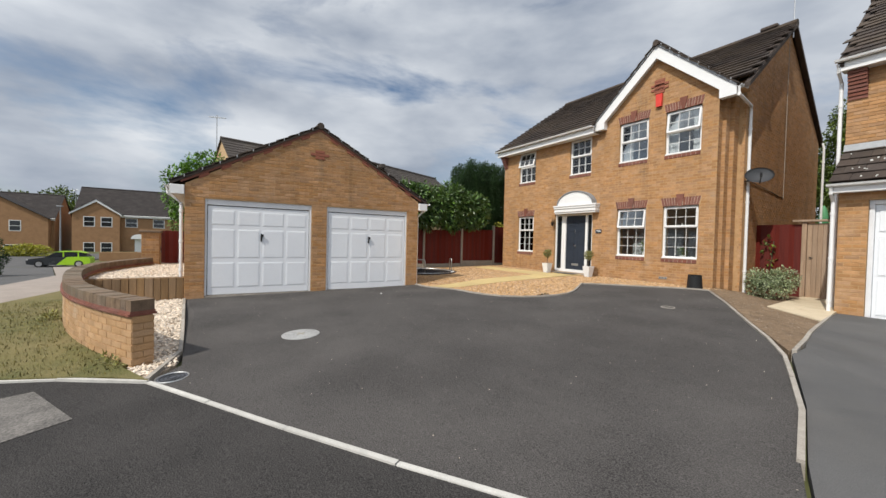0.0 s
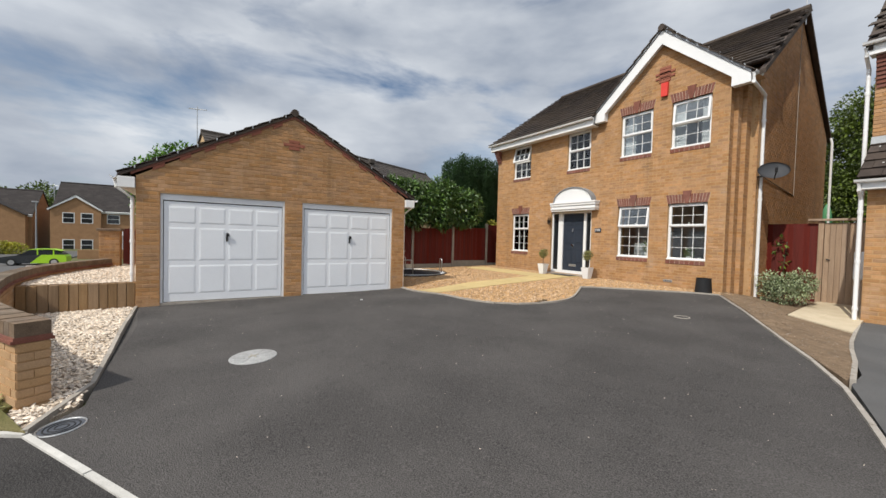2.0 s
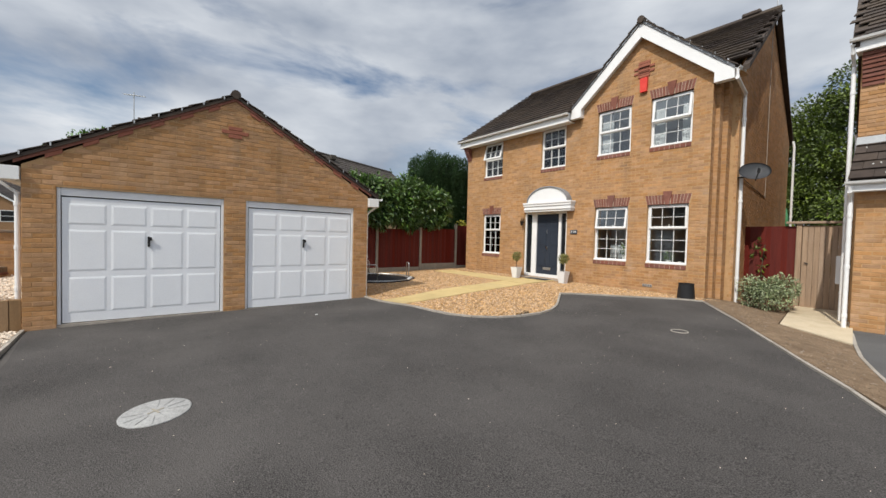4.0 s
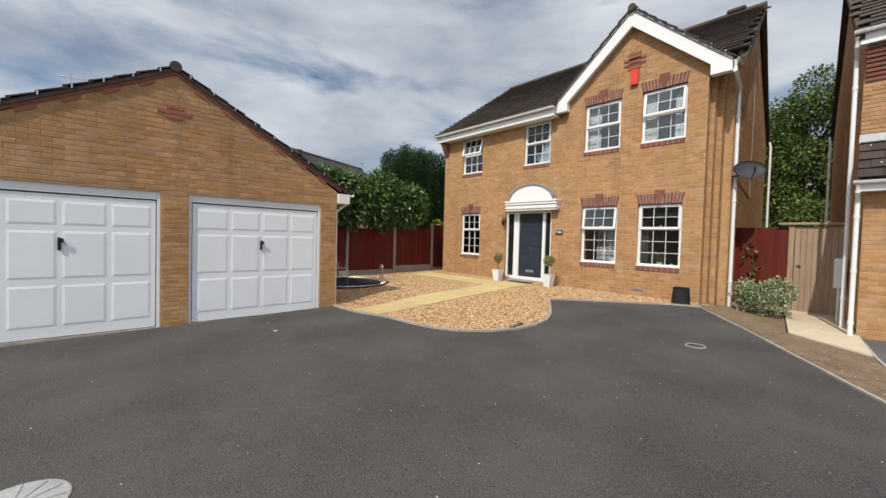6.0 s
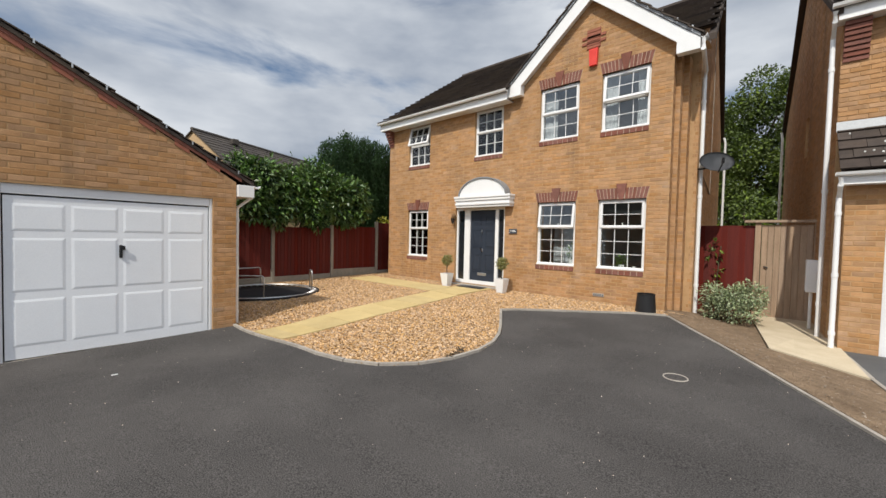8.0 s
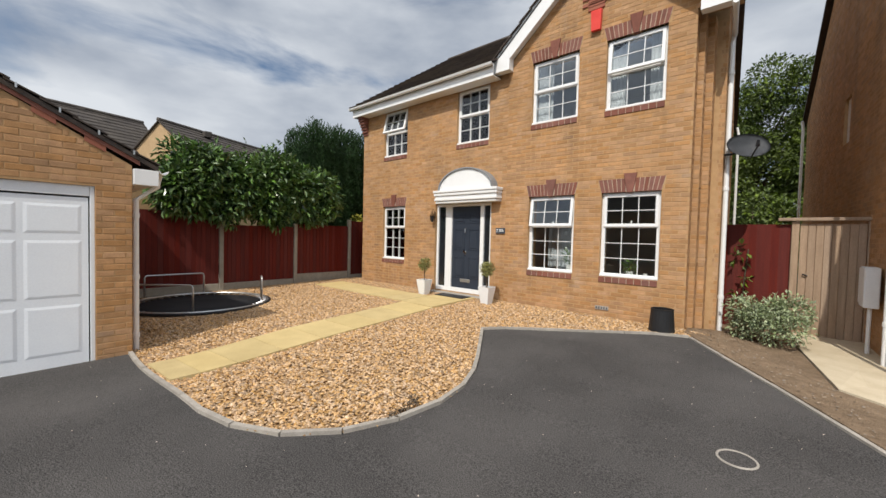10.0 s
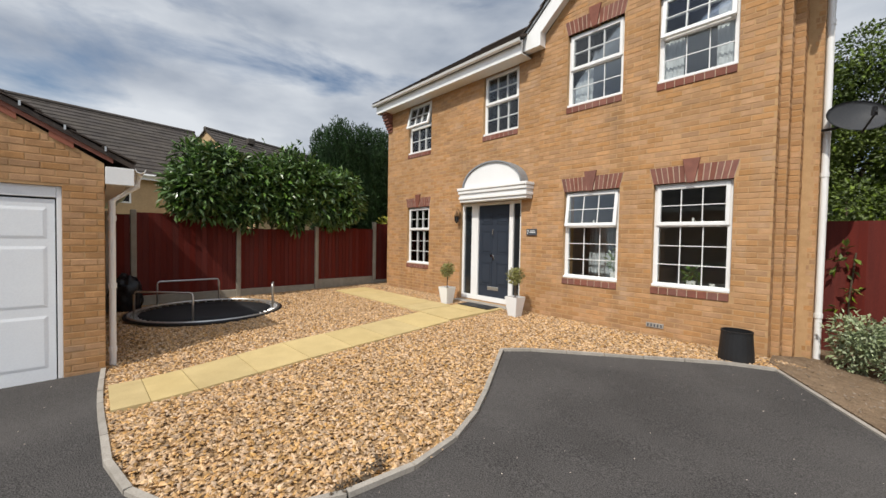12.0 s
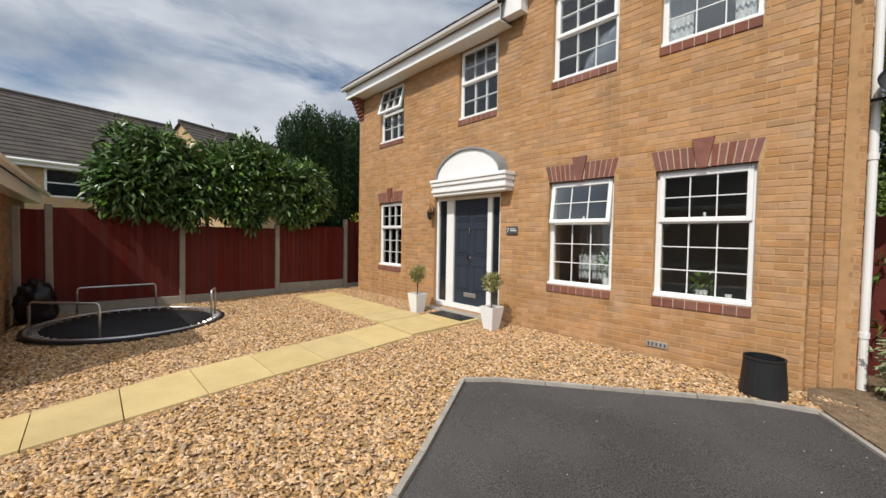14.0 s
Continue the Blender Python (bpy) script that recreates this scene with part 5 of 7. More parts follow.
def under_garage(z):
    if z < 2.10:
        return 0.0, 5.68
    k = (3.76 - z) / (3.76 - 2.10)
    return 2.84 - 2.84 * k + 0.03, 2.84 + 2.84 * k - 0.03


part("side_wall", boxed(GX - 5.95, 0.01, -0.75, GX - 0.24, 0.24, 2.10), M_MORTAR, garage)
part("side_wall", boxed(GX - 5.95, 5.44, -0.75, GX - 0.24, 5.67, 2.10), M_MORTAR, garage)
part("back_wall", boxed(GX - 6.15, 0.01, -0.75, GX - 5.95, 5.67, 2.10), M_MORTAR, garage)
bricks(Plane(GX - 5.95, 0.0, 1, 0), 0, 5.95, -0.5, 2.10, [], garage, seed=21)
bricks(Plane(GX, 5.68, -1, 0), 0, 5.95, -0.5, 2.10, [], garage, seed=22)
part("garage_floor", boxed(GX - 5.95, 0.25, -0.60, GX - 0.01, 5.43, -0.362), M_KERB, garage)
gz, ez, gc = 3.81, 2.12, 2.84
for sgn in (-1, 1):
    up = Vector((0, -sgn * 3.12, gz - ez))
    foot = Vector((GX + 0.03, gc + sgn * 3.12, ez))
    part("roof_slope", sheet([(GX + 0.035, gc, gz - 0.01), (GX - 6.25, gc, gz - 0.01), (GX - 6.25, foot.y, ez - 0.01), (GX + 0.035, foot.y, ez - 0.01)], 0.04), M_TILE, garage)
    tiles(foot + Vector((0.02, 0, 0)), (-1, 0, 0), up, 6.35, up.length, garage, M_TILE, limit=90, thick=0.016)
    part("verge_undercloak", prismed([(GX + 0.030, gc, gz - 0.045), (GX + 0.030, foot.y, ez - 0.045), (GX + 0.030, foot.y, ez - 0.07), (GX + 0.030, gc, gz - 0.07)], (0.016, 0, 0)), M_TILE, garage)
    part("verge_course", prismed([(GX + 0.009, gc, gz - 0.055), (GX + 0.009, foot.y - sgn * 0.2, ez + 0.108 - 0.055), (GX + 0.009, foot.y - sgn * 0.2, ez + 0.108 - 0.12), (GX + 0.009, gc, gz - 0.12)], (0.018, 0, 0)), M_RED, garage, "thin red brick course under the verge")
    # spaced red bricks under the verge
    for k in range(6):
        t = 0.12 + 0.145 * k
        yy, zz = gc + sgn * 2.95 * t, gz - 0.155 - (gz - ez) * t * 2.95 / 3.12
        ang = math.atan2((gz - ez), 3.12)
        q = [Vector((0, sgn * a * math.cos(ang), -a * math.sin(ang))) + Vector((0, 0, b)) for a, b in ((-0.11, 0.05), (0.11, 0.05), (0.11, -0.03), (-0.11, -0.03))]
        part("verge_brick", prismed([Vector((GX + 0.008, yy, zz)) + v for v in q], (0.010, 0, 0)), M_TERRA, garage)
    for k in range(9):
        t = (k + 0.6) / 9.4
        c = Vector((GX + 0.052, gc + sgn * 3.12 * t, gz - (gz - ez) * t))
        part("verge_clip", boxed(c.x, c.y - 0.009, c.z - 0.030, c.x + 0.010, c.y + 0.009, c.z + 0.024), M_STEEL, garage)
    yb = gc + sgn * 2.84
    part("box_end", boxed(GX - 0.11, min(yb + sgn * 0.01, yb + sgn * 0.27), 1.86, GX + 0.065, max(yb + sgn * 0.01, yb + sgn * 0.27), 2.06, 0.004), M_WHITE, garage, "white boxed eaves end")
    part("fascia", boxed(GX - 6.15, yb + sgn * 0.22 - 0.012, 1.86, GX - 0.115, yb + sgn * 0.22 + 0.012, 2.06), M_WHITE, garage)
    part("soffit", boxed(GX - 6.15, min(yb + sgn * 0.02, yb + sgn * 0.20), 1.86, GX - 0.115, max(yb + sgn * 0.02, yb + sgn * 0.20), 1.875), M_WHITE, garage)
    gutter("gutter", [(GX + 0.05, yb + sgn * 0.33, 2.07), (GX - 6.15, yb + sgn * 0.33, 2.07)], 0.055, garage)
    downpipe([(GX - 0.17, yb + sgn * 0.33, 2.02), (GX - 0.17, yb + sgn * 0.31, 1.88), (GX - 0.17, yb + sgn * 0.07, 1.68), (GX - 0.17, yb + sgn * 0.07, -0.36 if sgn > 0 else 0.02)], garage)
part("ridge_tiles", tubed([(GX + 0.06, gc, gz + 0.0), (GX - 6.25, gc, gz + 0.0)], 0.085, 10), M_TILE, garage)
bm = bmesh.new()
for k, (h, n) in enumerate(((2.98, 1), (3.055, 2), (3.13, 1))):
    box(bm, 2.84 - 0.115 * n, 0, h, 2.84 + 0.115 * n, 0.018, h + 0.066, 0.004, PG.matrix())
part("brick_diamond", bm, M_TERRA, garage, "small red brick diamond in the gable")


def garage_door(a, b, top):
    """A white up-and-over door with raised panels in a metal frame."""
    d = thing("garage_door", "white panelled up-and-over garage door, closed", "garage door", PG.p((a + b) / 2, -0.36, -0.06), "garage doors")
    m = PG.matrix()
    bm = bmesh.new()
    for q in ((a, -0.40, a + 0.045, top), (b - 0.045, -0.40, b, top), (a + 0.045, top - 0.125, b - 0.045, top)):
        box(bm, q[0] + 0.001, -0.13, q[1], q[2] - 0.001, -0.055, q[3] - 0.001, 0.004, m)
    part("frame", bm, M_GFRAME, d)
    # black sheet behind the leaf, standing in for the shade in the gap round it
    part("gap", boxed(a + 0.045, -0.135, -0.40, b - 0.045, -0.131, top - 0.125, 0, m), M_BLACK, d)
    a1, b1, z0, z1 = a + 0.058, b - 0.058, -0.35, top - 0.146
    leaf = part("door_leaf", boxed(a1, -0.128, z0, b1, -0.092, z1, 0.004, m), M_GDOOR, d)
    w, h = (b1 - a1), (z1 - z0)
    for i in range(4):
        for f0, f1 in ((0.075, 0.365), (0.41, 0.745), (0.785, 0.955)):
            u0, u1 = a1 + w * (0.028 + 0.242 * i), a1 + w * (0.028 + 0.242 * i + 0.218)
            v0, v1 = z0 + h * f0, z0 + h * f1
            bm = bmesh.new()
            lev = [(0.0, -0.0916), (0.006, -0.0906), (0.030, -0.0862), (0.037, -0.0858)]
            rings = [[bm.verts.new(m @ Vector((uu, o, vv))) for uu, vv in ((u0 + e, v0 + e), (u1 - e, v0 + e), (u1 - e, v1 - e), (u0 + e, v1 - e))] for e, o in lev]
            for p, q in zip(rings, rings[1:]):
                for k in range(4):
                    bm.faces.new((p[k], p[(k + 1) % 4], q[(k + 1) % 4], q[k]))
            bm.faces.new(rings[-1])
            part("door_panel", bm, M_GDOOR, leaf)
    part("handle", boxed(a1 + w * 0.5 - 0.018, -0.091, z0 + h * 0.61, a1 + w * 0.5 + 0.018, -0.06, z0 + h * 0.70, 0.008, m), M_BLACK, leaf, "black handle")
    part("lever", boxed(a1 + w * 0.5 - 0.014, -0.06, z0 + h * 0.665, a1 + w * 0.5 + 0.045, -0.045, z0 + h * 0.695, 0.005, m), M_BLACK, leaf)
    leaf.location.x += 0.020
    d.location.x += 0.028


for g_ in GD:
    garage_door(*g_)


# ---- curved garden wall ----
garden_wall = thing("garden_wall", "low curved buff brick wall with a brick-on-edge coping", "wall", (-6.03, -0.17, -0.46))
run_len = [0.0]
for p, q in zip(WALL_LINE, WALL_LINE[1:]):
    run_len.append(run_len[-1] + math.hypot(q[0] - p[0], q[1] - p[1]))


def along_wall(d):
    d = min(max(d, 0), run_len[-1])
    for i in range(len(run_len) - 1):
        if d <= run_len[i + 1]:
            a, b = Vector(WALL_LINE[i]), Vector(WALL_LINE[i + 1])
            t = (d - run_len[i]) / (run_len[i + 1] - run_len[i])
            prev = Vector(WALL_LINE[max(i - 1, 0)])
            nxt = Vector(WALL_LINE[min(i + 2, len(WALL_LINE) - 1)])
            w = (b - prev).normalized().lerp((nxt - a).normalized(), t).normalized()
            return a.lerp(b, t), w, Vector((-w.y, w.x))
    return None


def wall_block(d0, d1, z0, z1, s0, s1, bm=None):
    """A block of the curved wall, between two stations, heights and offsets to the outside (+) and inside (-)."""
    bm = bm or bmesh.new()
    vs = []
    for z in (z0, z1):
        for d, s in ((d0, s0), (d1, s0), (d1, s1), (d0, s1)):
            c, w, n = along_wall(d)
            vs.append(bm.verts.new((c.x + n.x * s, c.y + n.y * s, z)))
    for f in ((0, 3, 2, 1), (4, 5, 6, 7), (0, 1, 5, 4), (1, 2, 6, 5), (2, 3, 7, 6), (3, 0, 4, 7)):
        bm.faces.new([vs[i] for i in f])
    return bm


bm = bmesh.new()
k, total = 0, run_len[-1]
while k < 40:
    wall_block(total * k / 40, total * (k + 1) / 40, -0.75, 0.10, -0.100, 0.100, bm)
    k += 1
bmesh.ops.remove_doubles(bm, verts=bm.verts, dist=0.0005)
part("wall_core", bm, M_MORTAR, garden_wall)
rng = random.Random(31)
joined = bmesh.new()
for course in range(11):
    z = -0.72 + course * COURSE
    d = -(course % 2) * 0.1125
    while d < total:
        a, b = max(d, 0.0), min(d + BRICK_L, total)
        if b - a > 0.03:
            for s0, s1 in ((0.097, 0.108), (-0.108, -0.097)):
                j = rng.uniform(-0.002, 0.002)
                if s0 > 0 and d < 3.6 and course > 3:
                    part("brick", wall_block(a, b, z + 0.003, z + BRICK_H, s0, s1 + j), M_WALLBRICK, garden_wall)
                else:
                    wall_block(a, b, z + 0.003, z + BRICK_H, s0, s1 + j, joined)
        d += BRICK_L + JOINT
    for s0, s1 in (((-0.1, -0.003), (0.003, 0.1)) if course % 2 else ((-0.1, 0.1),)):
        c, w, n = along_wall(0.0)
        q = [(c.x + n.x * s - w.x * o, c.y + n.y * s - w.y * o) for s, o in ((s0, 0.008), (s1, 0.008), (s1, -0.002), (s0, -0.002))]
        bmz = bmesh.new()
        lo = [bmz.verts.new((*p, z + 0.003)) for p in q]
        hi = [bmz.verts.new((*p, z + BRICK_H)) for p in q]
        bmz.faces.new(lo[::-1])
        bmz.faces.new(hi)
        for i in range(4):
            bmz.faces.new((lo[i], lo[(i + 1) % 4], hi[(i + 1) % 4], hi[i]))
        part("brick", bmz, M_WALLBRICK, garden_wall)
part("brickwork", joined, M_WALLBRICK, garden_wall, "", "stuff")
M_COPING = surface("weathered_coping_brick", (0.095, 0.066, 0.045), (0.235, 0.165, 0.112), 0.9, 9, 120, 0.6, 0.005, pieces=0.18, stain=0.5, dark=(0.16, 0.145, 0.11))
bm = bmesh.new()
for k in range(40):
    wall_block(total * k / 40, total * (k + 1) / 40, 0.105, 0.130, -0.135, 0.135, bm)
    wall_block(total * k / 40, total * (k + 1) / 40, 0.131, 0.155, -0.12, 0.12, bm)
part("tile_creasing", bm, M_RED, garden_wall, "thin red tile creasing under the coping")
n = round(total / 0.115)
for k in range(n):
    j = rng.uniform(-0.004, 0.004)
    part("coping_brick", wall_block(total * k / n + 0.004, total * (k + 1) / n - 0.004, 0.156, 0.272 + j, -0.112, 0.112), M_COPING, garden_wall)

pier = thing("brick_pier", "square buff brick pier with a brick cap at the wall's end", "pier", (-15.4, -1.03, 0.0))
part("pier_core", boxed(-15.60, -1.24, -0.8, -15.20, -0.81, 1.02), M_MORTAR, pier)
for pl in (Plane(-15.20, -1.24, 0, 1), Plane(-15.60, -1.24, 1, 0)):
    bricks(pl, 0, 0.40 if pl.d.x > 0.5 else 0.43, -0.5, 1.01, [], pier, seed=33)
part("pier_cap", boxed(-15.65, -1.29, 1.02, -15.15, -0.76, 1.09, 0.012), M_COPING, pier)

retaining = thing("timber_edging", "short retaining edge of upright timber boards", "retaining wall", (-10.87, -0.7, -0.4))
yy = -1.62
while yy < -0.02:
    w = rng.uniform(0.125, 0.15)
    part("board", boxed(-10.92, yy + 0.004, -0.65, -10.85 + rng.uniform(-0.006, 0.006), min(yy + w, -0.01) - 0.004, 0.055 + rng.uniform(-0.008, 0.008), 0.006), M_SLEEPER, retaining)
    yy += w
part("top_rail", boxed(-10.97, -1.62, 0.0, -10.925, -0.01, 0.065, 0.005), M_SLEEPER, retaining)


# ---- fences ----
def fence_run(x, y0, y1, base, top, parent, mat=None, face=1):
    """Upright overlapping boards between two posts along y."""
    y = y0
    r = random.Random(int(y0 * 100) + 7)
    while y < y1 - 0.02:
        w = r.uniform(0.095, 0.11)
        lean = r.uniform(-0.004, 0.004)
        e = min(y + w, y1)
        part("board", prismed([(x, y - 0.012, base), (x + 0.020 * face, y - 0.012, base), (x + 0.010 * face, e, base), (x, e, base)], (0, lean, top - base + r.uniform(-0.006, 0.006))), mat or M_FENCE, parent)
        y += w
    for z in (base + 0.15, (base + top) / 2, top - 0.2):
        part("rail", boxed(min(x - 0.05 * face, x - 0.004 * face), y0, z, max(x - 0.05 * face, x - 0.004 * face), y1, z + 0.07), mat or M_FENCE, parent)


POSTS = [(5.77, 1.72), (6.15, 1.77), (8.07, 1.47), (9.97, 1.55), (11.76, 1.74), (13.6, 1.74)]
TOPS = [1.67, 1.72, 1.45, 1.53, 1.70]
for (ya, _), (yb, _), top in zip(POSTS, POSTS[1:], TOPS):
    f = thing("garden_fence", "dark red stained close-board fence panel", "fence", (-14.76, (ya + yb) / 2, -0.15), "back fence panels")
    base = 0.14 if 9 < ya < 11 else 0.02
    fence_run(-14.77, ya + 0.05, yb - 0.05, base, top, f)
    g_ = tagged(part("gravel_board", boxed(-14.80, ya + 0.052, -0.40, -14.745, yb - 0.052, base - 0.004, 0.008), M_POST, None), "grey concrete gravel board under the fence", "gravel board", "concrete gravel boards")
    if base > 0.1:
        bm = bmesh.new()
        for k in range(14):
            z0 = rng.choice((-0.06, 0.03))
            u0 = ya + 0.1 + (yb - ya - 0.3) * k / 14
            box(bm, -14.744, u0, z0, -14.738, u0 + 0.11, z0 + 0.075)
        part("relief", bm, M_POST, g_)
for y_, top in POSTS:
    p = tagged(part("fence_post", boxed(-14.83, y_ - 0.05, -0.6, -14.72, y_ + 0.05, top, 0.012), M_POST, None), "weathered concrete fence post", "fence post", "concrete fence posts")
f = thing("garden_fence", "dark red stained fence panel beside the garage", "fence", (-15.9, -0.4, 0.0))
fence_run(-15.9, -0.81, 0.0, 0.0, 1.10, f)

side_fence = thing("garden_fence", "red stained fence panel beside the house wall", "fence", (-4.8, 13.6, -0.2))
x = -5.33
while x < -4.34:
    w = rng.uniform(0.095, 0.11)
    e = min(x + w, -4.33)
    part("board", prismed([(x - 0.01, 13.60, -0.27), (e, 13.595, -0.27), (e, 13.61, -0.27), (x - 0.01, 13.615, -0.27)], (0, 0, 1.92)), M_FENCE, side_fence)
    x += w
part("rail", boxed(-5.36, 13.62, 1.3, -4.33, 13.67, 1.37), M_FENCE, side_fence)
part("rail", boxed(-5.36, 13.62, 0.1, -4.33, 13.67, 0.17), M_FENCE, side_fence)
gate = thing("garden_gate", "weathered brown timber garden gate with a latch, closed", "gate", (-3.8, 13.6, -0.28))
part("gate_post", boxed(-4.32, 13.55, -0.45, -4.22, 13.65, 1.70, 0.008), M_TIMBER, gate)
part("gate_post", boxed(-3.42, 13.55, -0.45, -3.34, 13.65, 1.70, 0.008), M_TIMBER, gate)
part("top_beam", boxed(-4.50, 13.50, 1.705, -3.36, 13.60, 1.76, 0.008), M_TIMBER, gate, "pale timber beam over the gate")
x = -4.21
while x < -3.45:
    e = min(x + 0.098, -3.43)
    part("board", boxed(x + 0.002, 13.57, -0.26, e - 0.002, 13.592, 1.66 + rng.uniform(-0.004, 0.004), 0.003), M_TIMBER, gate)
    x += 0.098
for z in (0.0, 0.75, 1.45):
    part("ledge", boxed(-4.20, 13.5925, z, -3.44, 13.62, z + 0.1), M_TIMBER, gate)
part("latch", tubed([(-4.15, 13.57, 0.80), (-4.15, 13.54, 0.80), (-4.10, 13.54, 0.78), (-4.10, 13.57, 0.78)], 0.012, 8), M_BLACK, gate, "black ring latch")
parasol = thing("closed_parasol", "tall green closed garden parasol beyond the back gardens", "parasol", (-6.78, 24.9, -0.4))
bm = bmesh.new()
lathe(bm, (-6.78, 24.9, 2.0), [(0.10, 0.0), (0.19, 0.20), (0.17, 0.55), (0.12, 0.85), (0.05, 1.02), (0.015, 1.06)], 10)
part("canopy", bm, M_GREENP, parasol, "folded green canopy", smooth=True)
part("pole", tubed([(-6.78, 24.9, -0.5), (-6.78, 24.9, 2.1)], 0.025, 8), M_STEEL, parasol)

# ---- the next house ----
nb = thing("neighbour_house", "buff brick house with a projecting garage and white gutters", "house", (-0.5, 15.9, -0.4))
PN = Plane(-3.15, 11.35, 1, 0)
wall_mass("garage_front", PN, 0, 6.2, -0.7, 2.28, [(0.42, 2.72, -0.8, 2.0)], 0.24, M_MORTAR, nb)
bricks(PN, 0, 6.2, -0.45, 2.25, [(0.42, 2.72, -0.8, 2.0)], nb, single=(0.0, 0.45, -0.45, 2.2), limit=60, seed=41)
part("garage_side", boxed(-3.14, 11.59, -0.7, -2.92, 12.4, 2.28), M_MORTAR, nb)
bricks(Plane(-3.16, 12.3, 0.02, -1), 0, 0.95, -0.45, 2.25, [], nb, seed=42)
PU = Plane(-3.24, 12.0, 1, 0)
part("upper_front", boxed(-3.24, 12.004, 2.2, 3.5, 12.3, 4.98), M_MORTAR, nb)
bricks(PU, 0, 3.2, 2.9, 4.95, [], nb, seed=43)
PS = Plane(-3.94, 20.2, 0.0855, -1)
wall_mass("side_wall", PS, 0, 8.22, -0.7, 4.98, [(4.6, 5.1, 3.3, 4.2)], 0.3, M_MORTAR, nb, top=(4.1, 7.86))
bricks(PS, 0, 8.22, -0.45, 7.8, [(4.6, 5.1, 3.3, 4.2)], nb, span=lambda z: (0.0, 8.22) if z < 4.98 else (4.1 * (z - 4.98) / 2.88 + 0.03, 8.22 - 4.12 * (z - 4.98) / 2.88 - 0.03), seed=44)
part("side_window", boxed(4.6, -0.12, 3.3, 5.1, -0.05, 4.2, 0.0, PS.matrix()), M_WHITE, nb, "small white side window")
part("rear_wall", boxed(-3.6, 20.0, -0.7, 3.5, 20.3, 4.98), M_MORTAR, nb)
part("far_wall", boxed(3.2, 12.31, -0.7, 3.5, 19.99, 4.98), M_MORTAR, nb)
nslope = Vector((0, RIDGE_Y + 0.2 - 11.68, RIDGE_Z - 5.02))
part("roof_slope", sheet([(-3.34, 11.70, 5.02), (3.6, 11.70, 5.02), (3.6, 16.1, 8.0), (-3.72, 16.1, 8.0)], 0.05), M_TILE, nb)
part("roof_slope", sheet([(-4.05, 20.5, 5.02), (-3.72, 16.1, 8.0), (3.6, 16.1, 8.0), (3.6, 20.5, 5.02)], 0.05), M_TILE, nb)
tiles((-3.80, 11.66, 5.02), (1, 0, 0), nslope, 7.2, nslope.length, nb, M_TILE, keep=lambda p: p.x > -3.26 - (p.y - 11.7) * 0.0855)
part("verge_edge", prismed([(-3.35, 11.72, 5.0), (-3.73, 16.1, 8.0), (-3.73, 16.1, 7.88), (-3.35, 11.72, 4.88)], (0.1, 0, 0)), M_TILE, nb)
part("verge_edge", prismed([(-4.06, 20.5, 5.0), (-3.73, 16.1, 8.0), (-3.73, 16.1, 7.88), (-4.06, 20.5, 4.88)], (0.1, 0, 0)), M_TILE, nb)
part("ridge_tiles", tubed([(-3.75, 16.1, 8.02), (3.6, 16.1, 8.02)], 0.1, 10), M_TILE, nb)
part("fascia", boxed(-3.30, 11.74, 4.80, 3.5, 11.77, 5.0), M_WHITE, nb, "white fascia board")
part("soffit", boxed(-3.30, 11.77, 4.80, 3.5, 12.0, 4.82), M_WHITE, nb)
gutter("gutter", [(-3.38, 11.68, 5.03), (3.5, 11.68, 5.03)], 0.06, nb)
lean = Vector((0, 0.96, 0.78))
part("lean_to_slope", sheet([(-3.22, 11.06, 2.34), (3.1, 11.06, 2.34), (3.1, 12.0, 3.10), (-3.22, 12.0, 3.10)], 0.05), M_TILE, nb)
tiles((-3.24, 11.04, 2.35), (1, 0, 0), lean, 6.3, lean.length, nb, M_TILE, gauge=0.28, limit=90)
M_LICHEN = surface("white_lichen", (0.50, 0.50, 0.47), (0.66, 0.66, 0.62), 0.95, 30, 120, 0.4, 0.003)
spots = bmesh.new()
rl = random.Random(48)
for k in range(60):
    x_, t_ = rl.uniform(-3.15, 0.5), rl.choice((0.06, 0.35, 0.64, 0.92)) * 0.9 + rl.uniform(-0.05, 0.05)
    c_ = Vector((x_, 11.04 + 0.96 * t_, 2.35 + 0.78 * t_ + 0.052 - 0.03 * ((t_ * 1.237 / 0.28) % 1.0)))
    lathe(spots, c_, [(rl.uniform(0.010, 0.024), -0.02), (0.012, 0.012), (0.004, 0.016)], 7)
part("lichen", spots, M_LICHEN, nb, "white lichen spots", "stuff")
part("flashing", prismed([(-3.25, 11.93, 3.09), (3.1, 11.93, 3.09), (3.1, 11.985, 3.26), (-3.25, 11.985, 3.26)], (0, 0.008, 0.004)), M_LEAD, nb, "lead flashing above the lean-to roof")
part("fascia", boxed(-3.22, 11.12, 2.16, 3.05, 11.15, 2.33), M_WHITE, nb, "white fascia board")
part("soffit", boxed(-3.22, 11.15, 2.16, 3.05, 11.33, 2.18), M_WHITE, nb)
gutter("gutter", [(-3.28, 11.07, 2.33), (3.1, 11.07, 2.33)], 0.055, nb)
downpipe([(-3.22, 11.09, 2.27), (-3.22, 11.12, 2.15), (-3.22, 11.29, 1.98), (-3.22, 11.29, -0.33)], nb)
downpipe([(-3.34, 11.72, 4.95), (-3.34, 11.78, 4.8), (-3.34, 12.02, 4.62), (-3.34, 12.02, -0.3)], nb)
downpipe([(-4.06, 20.3, 5.0), (-4.03, 20.3, 4.8), (-4.03, 20.3, -0.3)], nb)
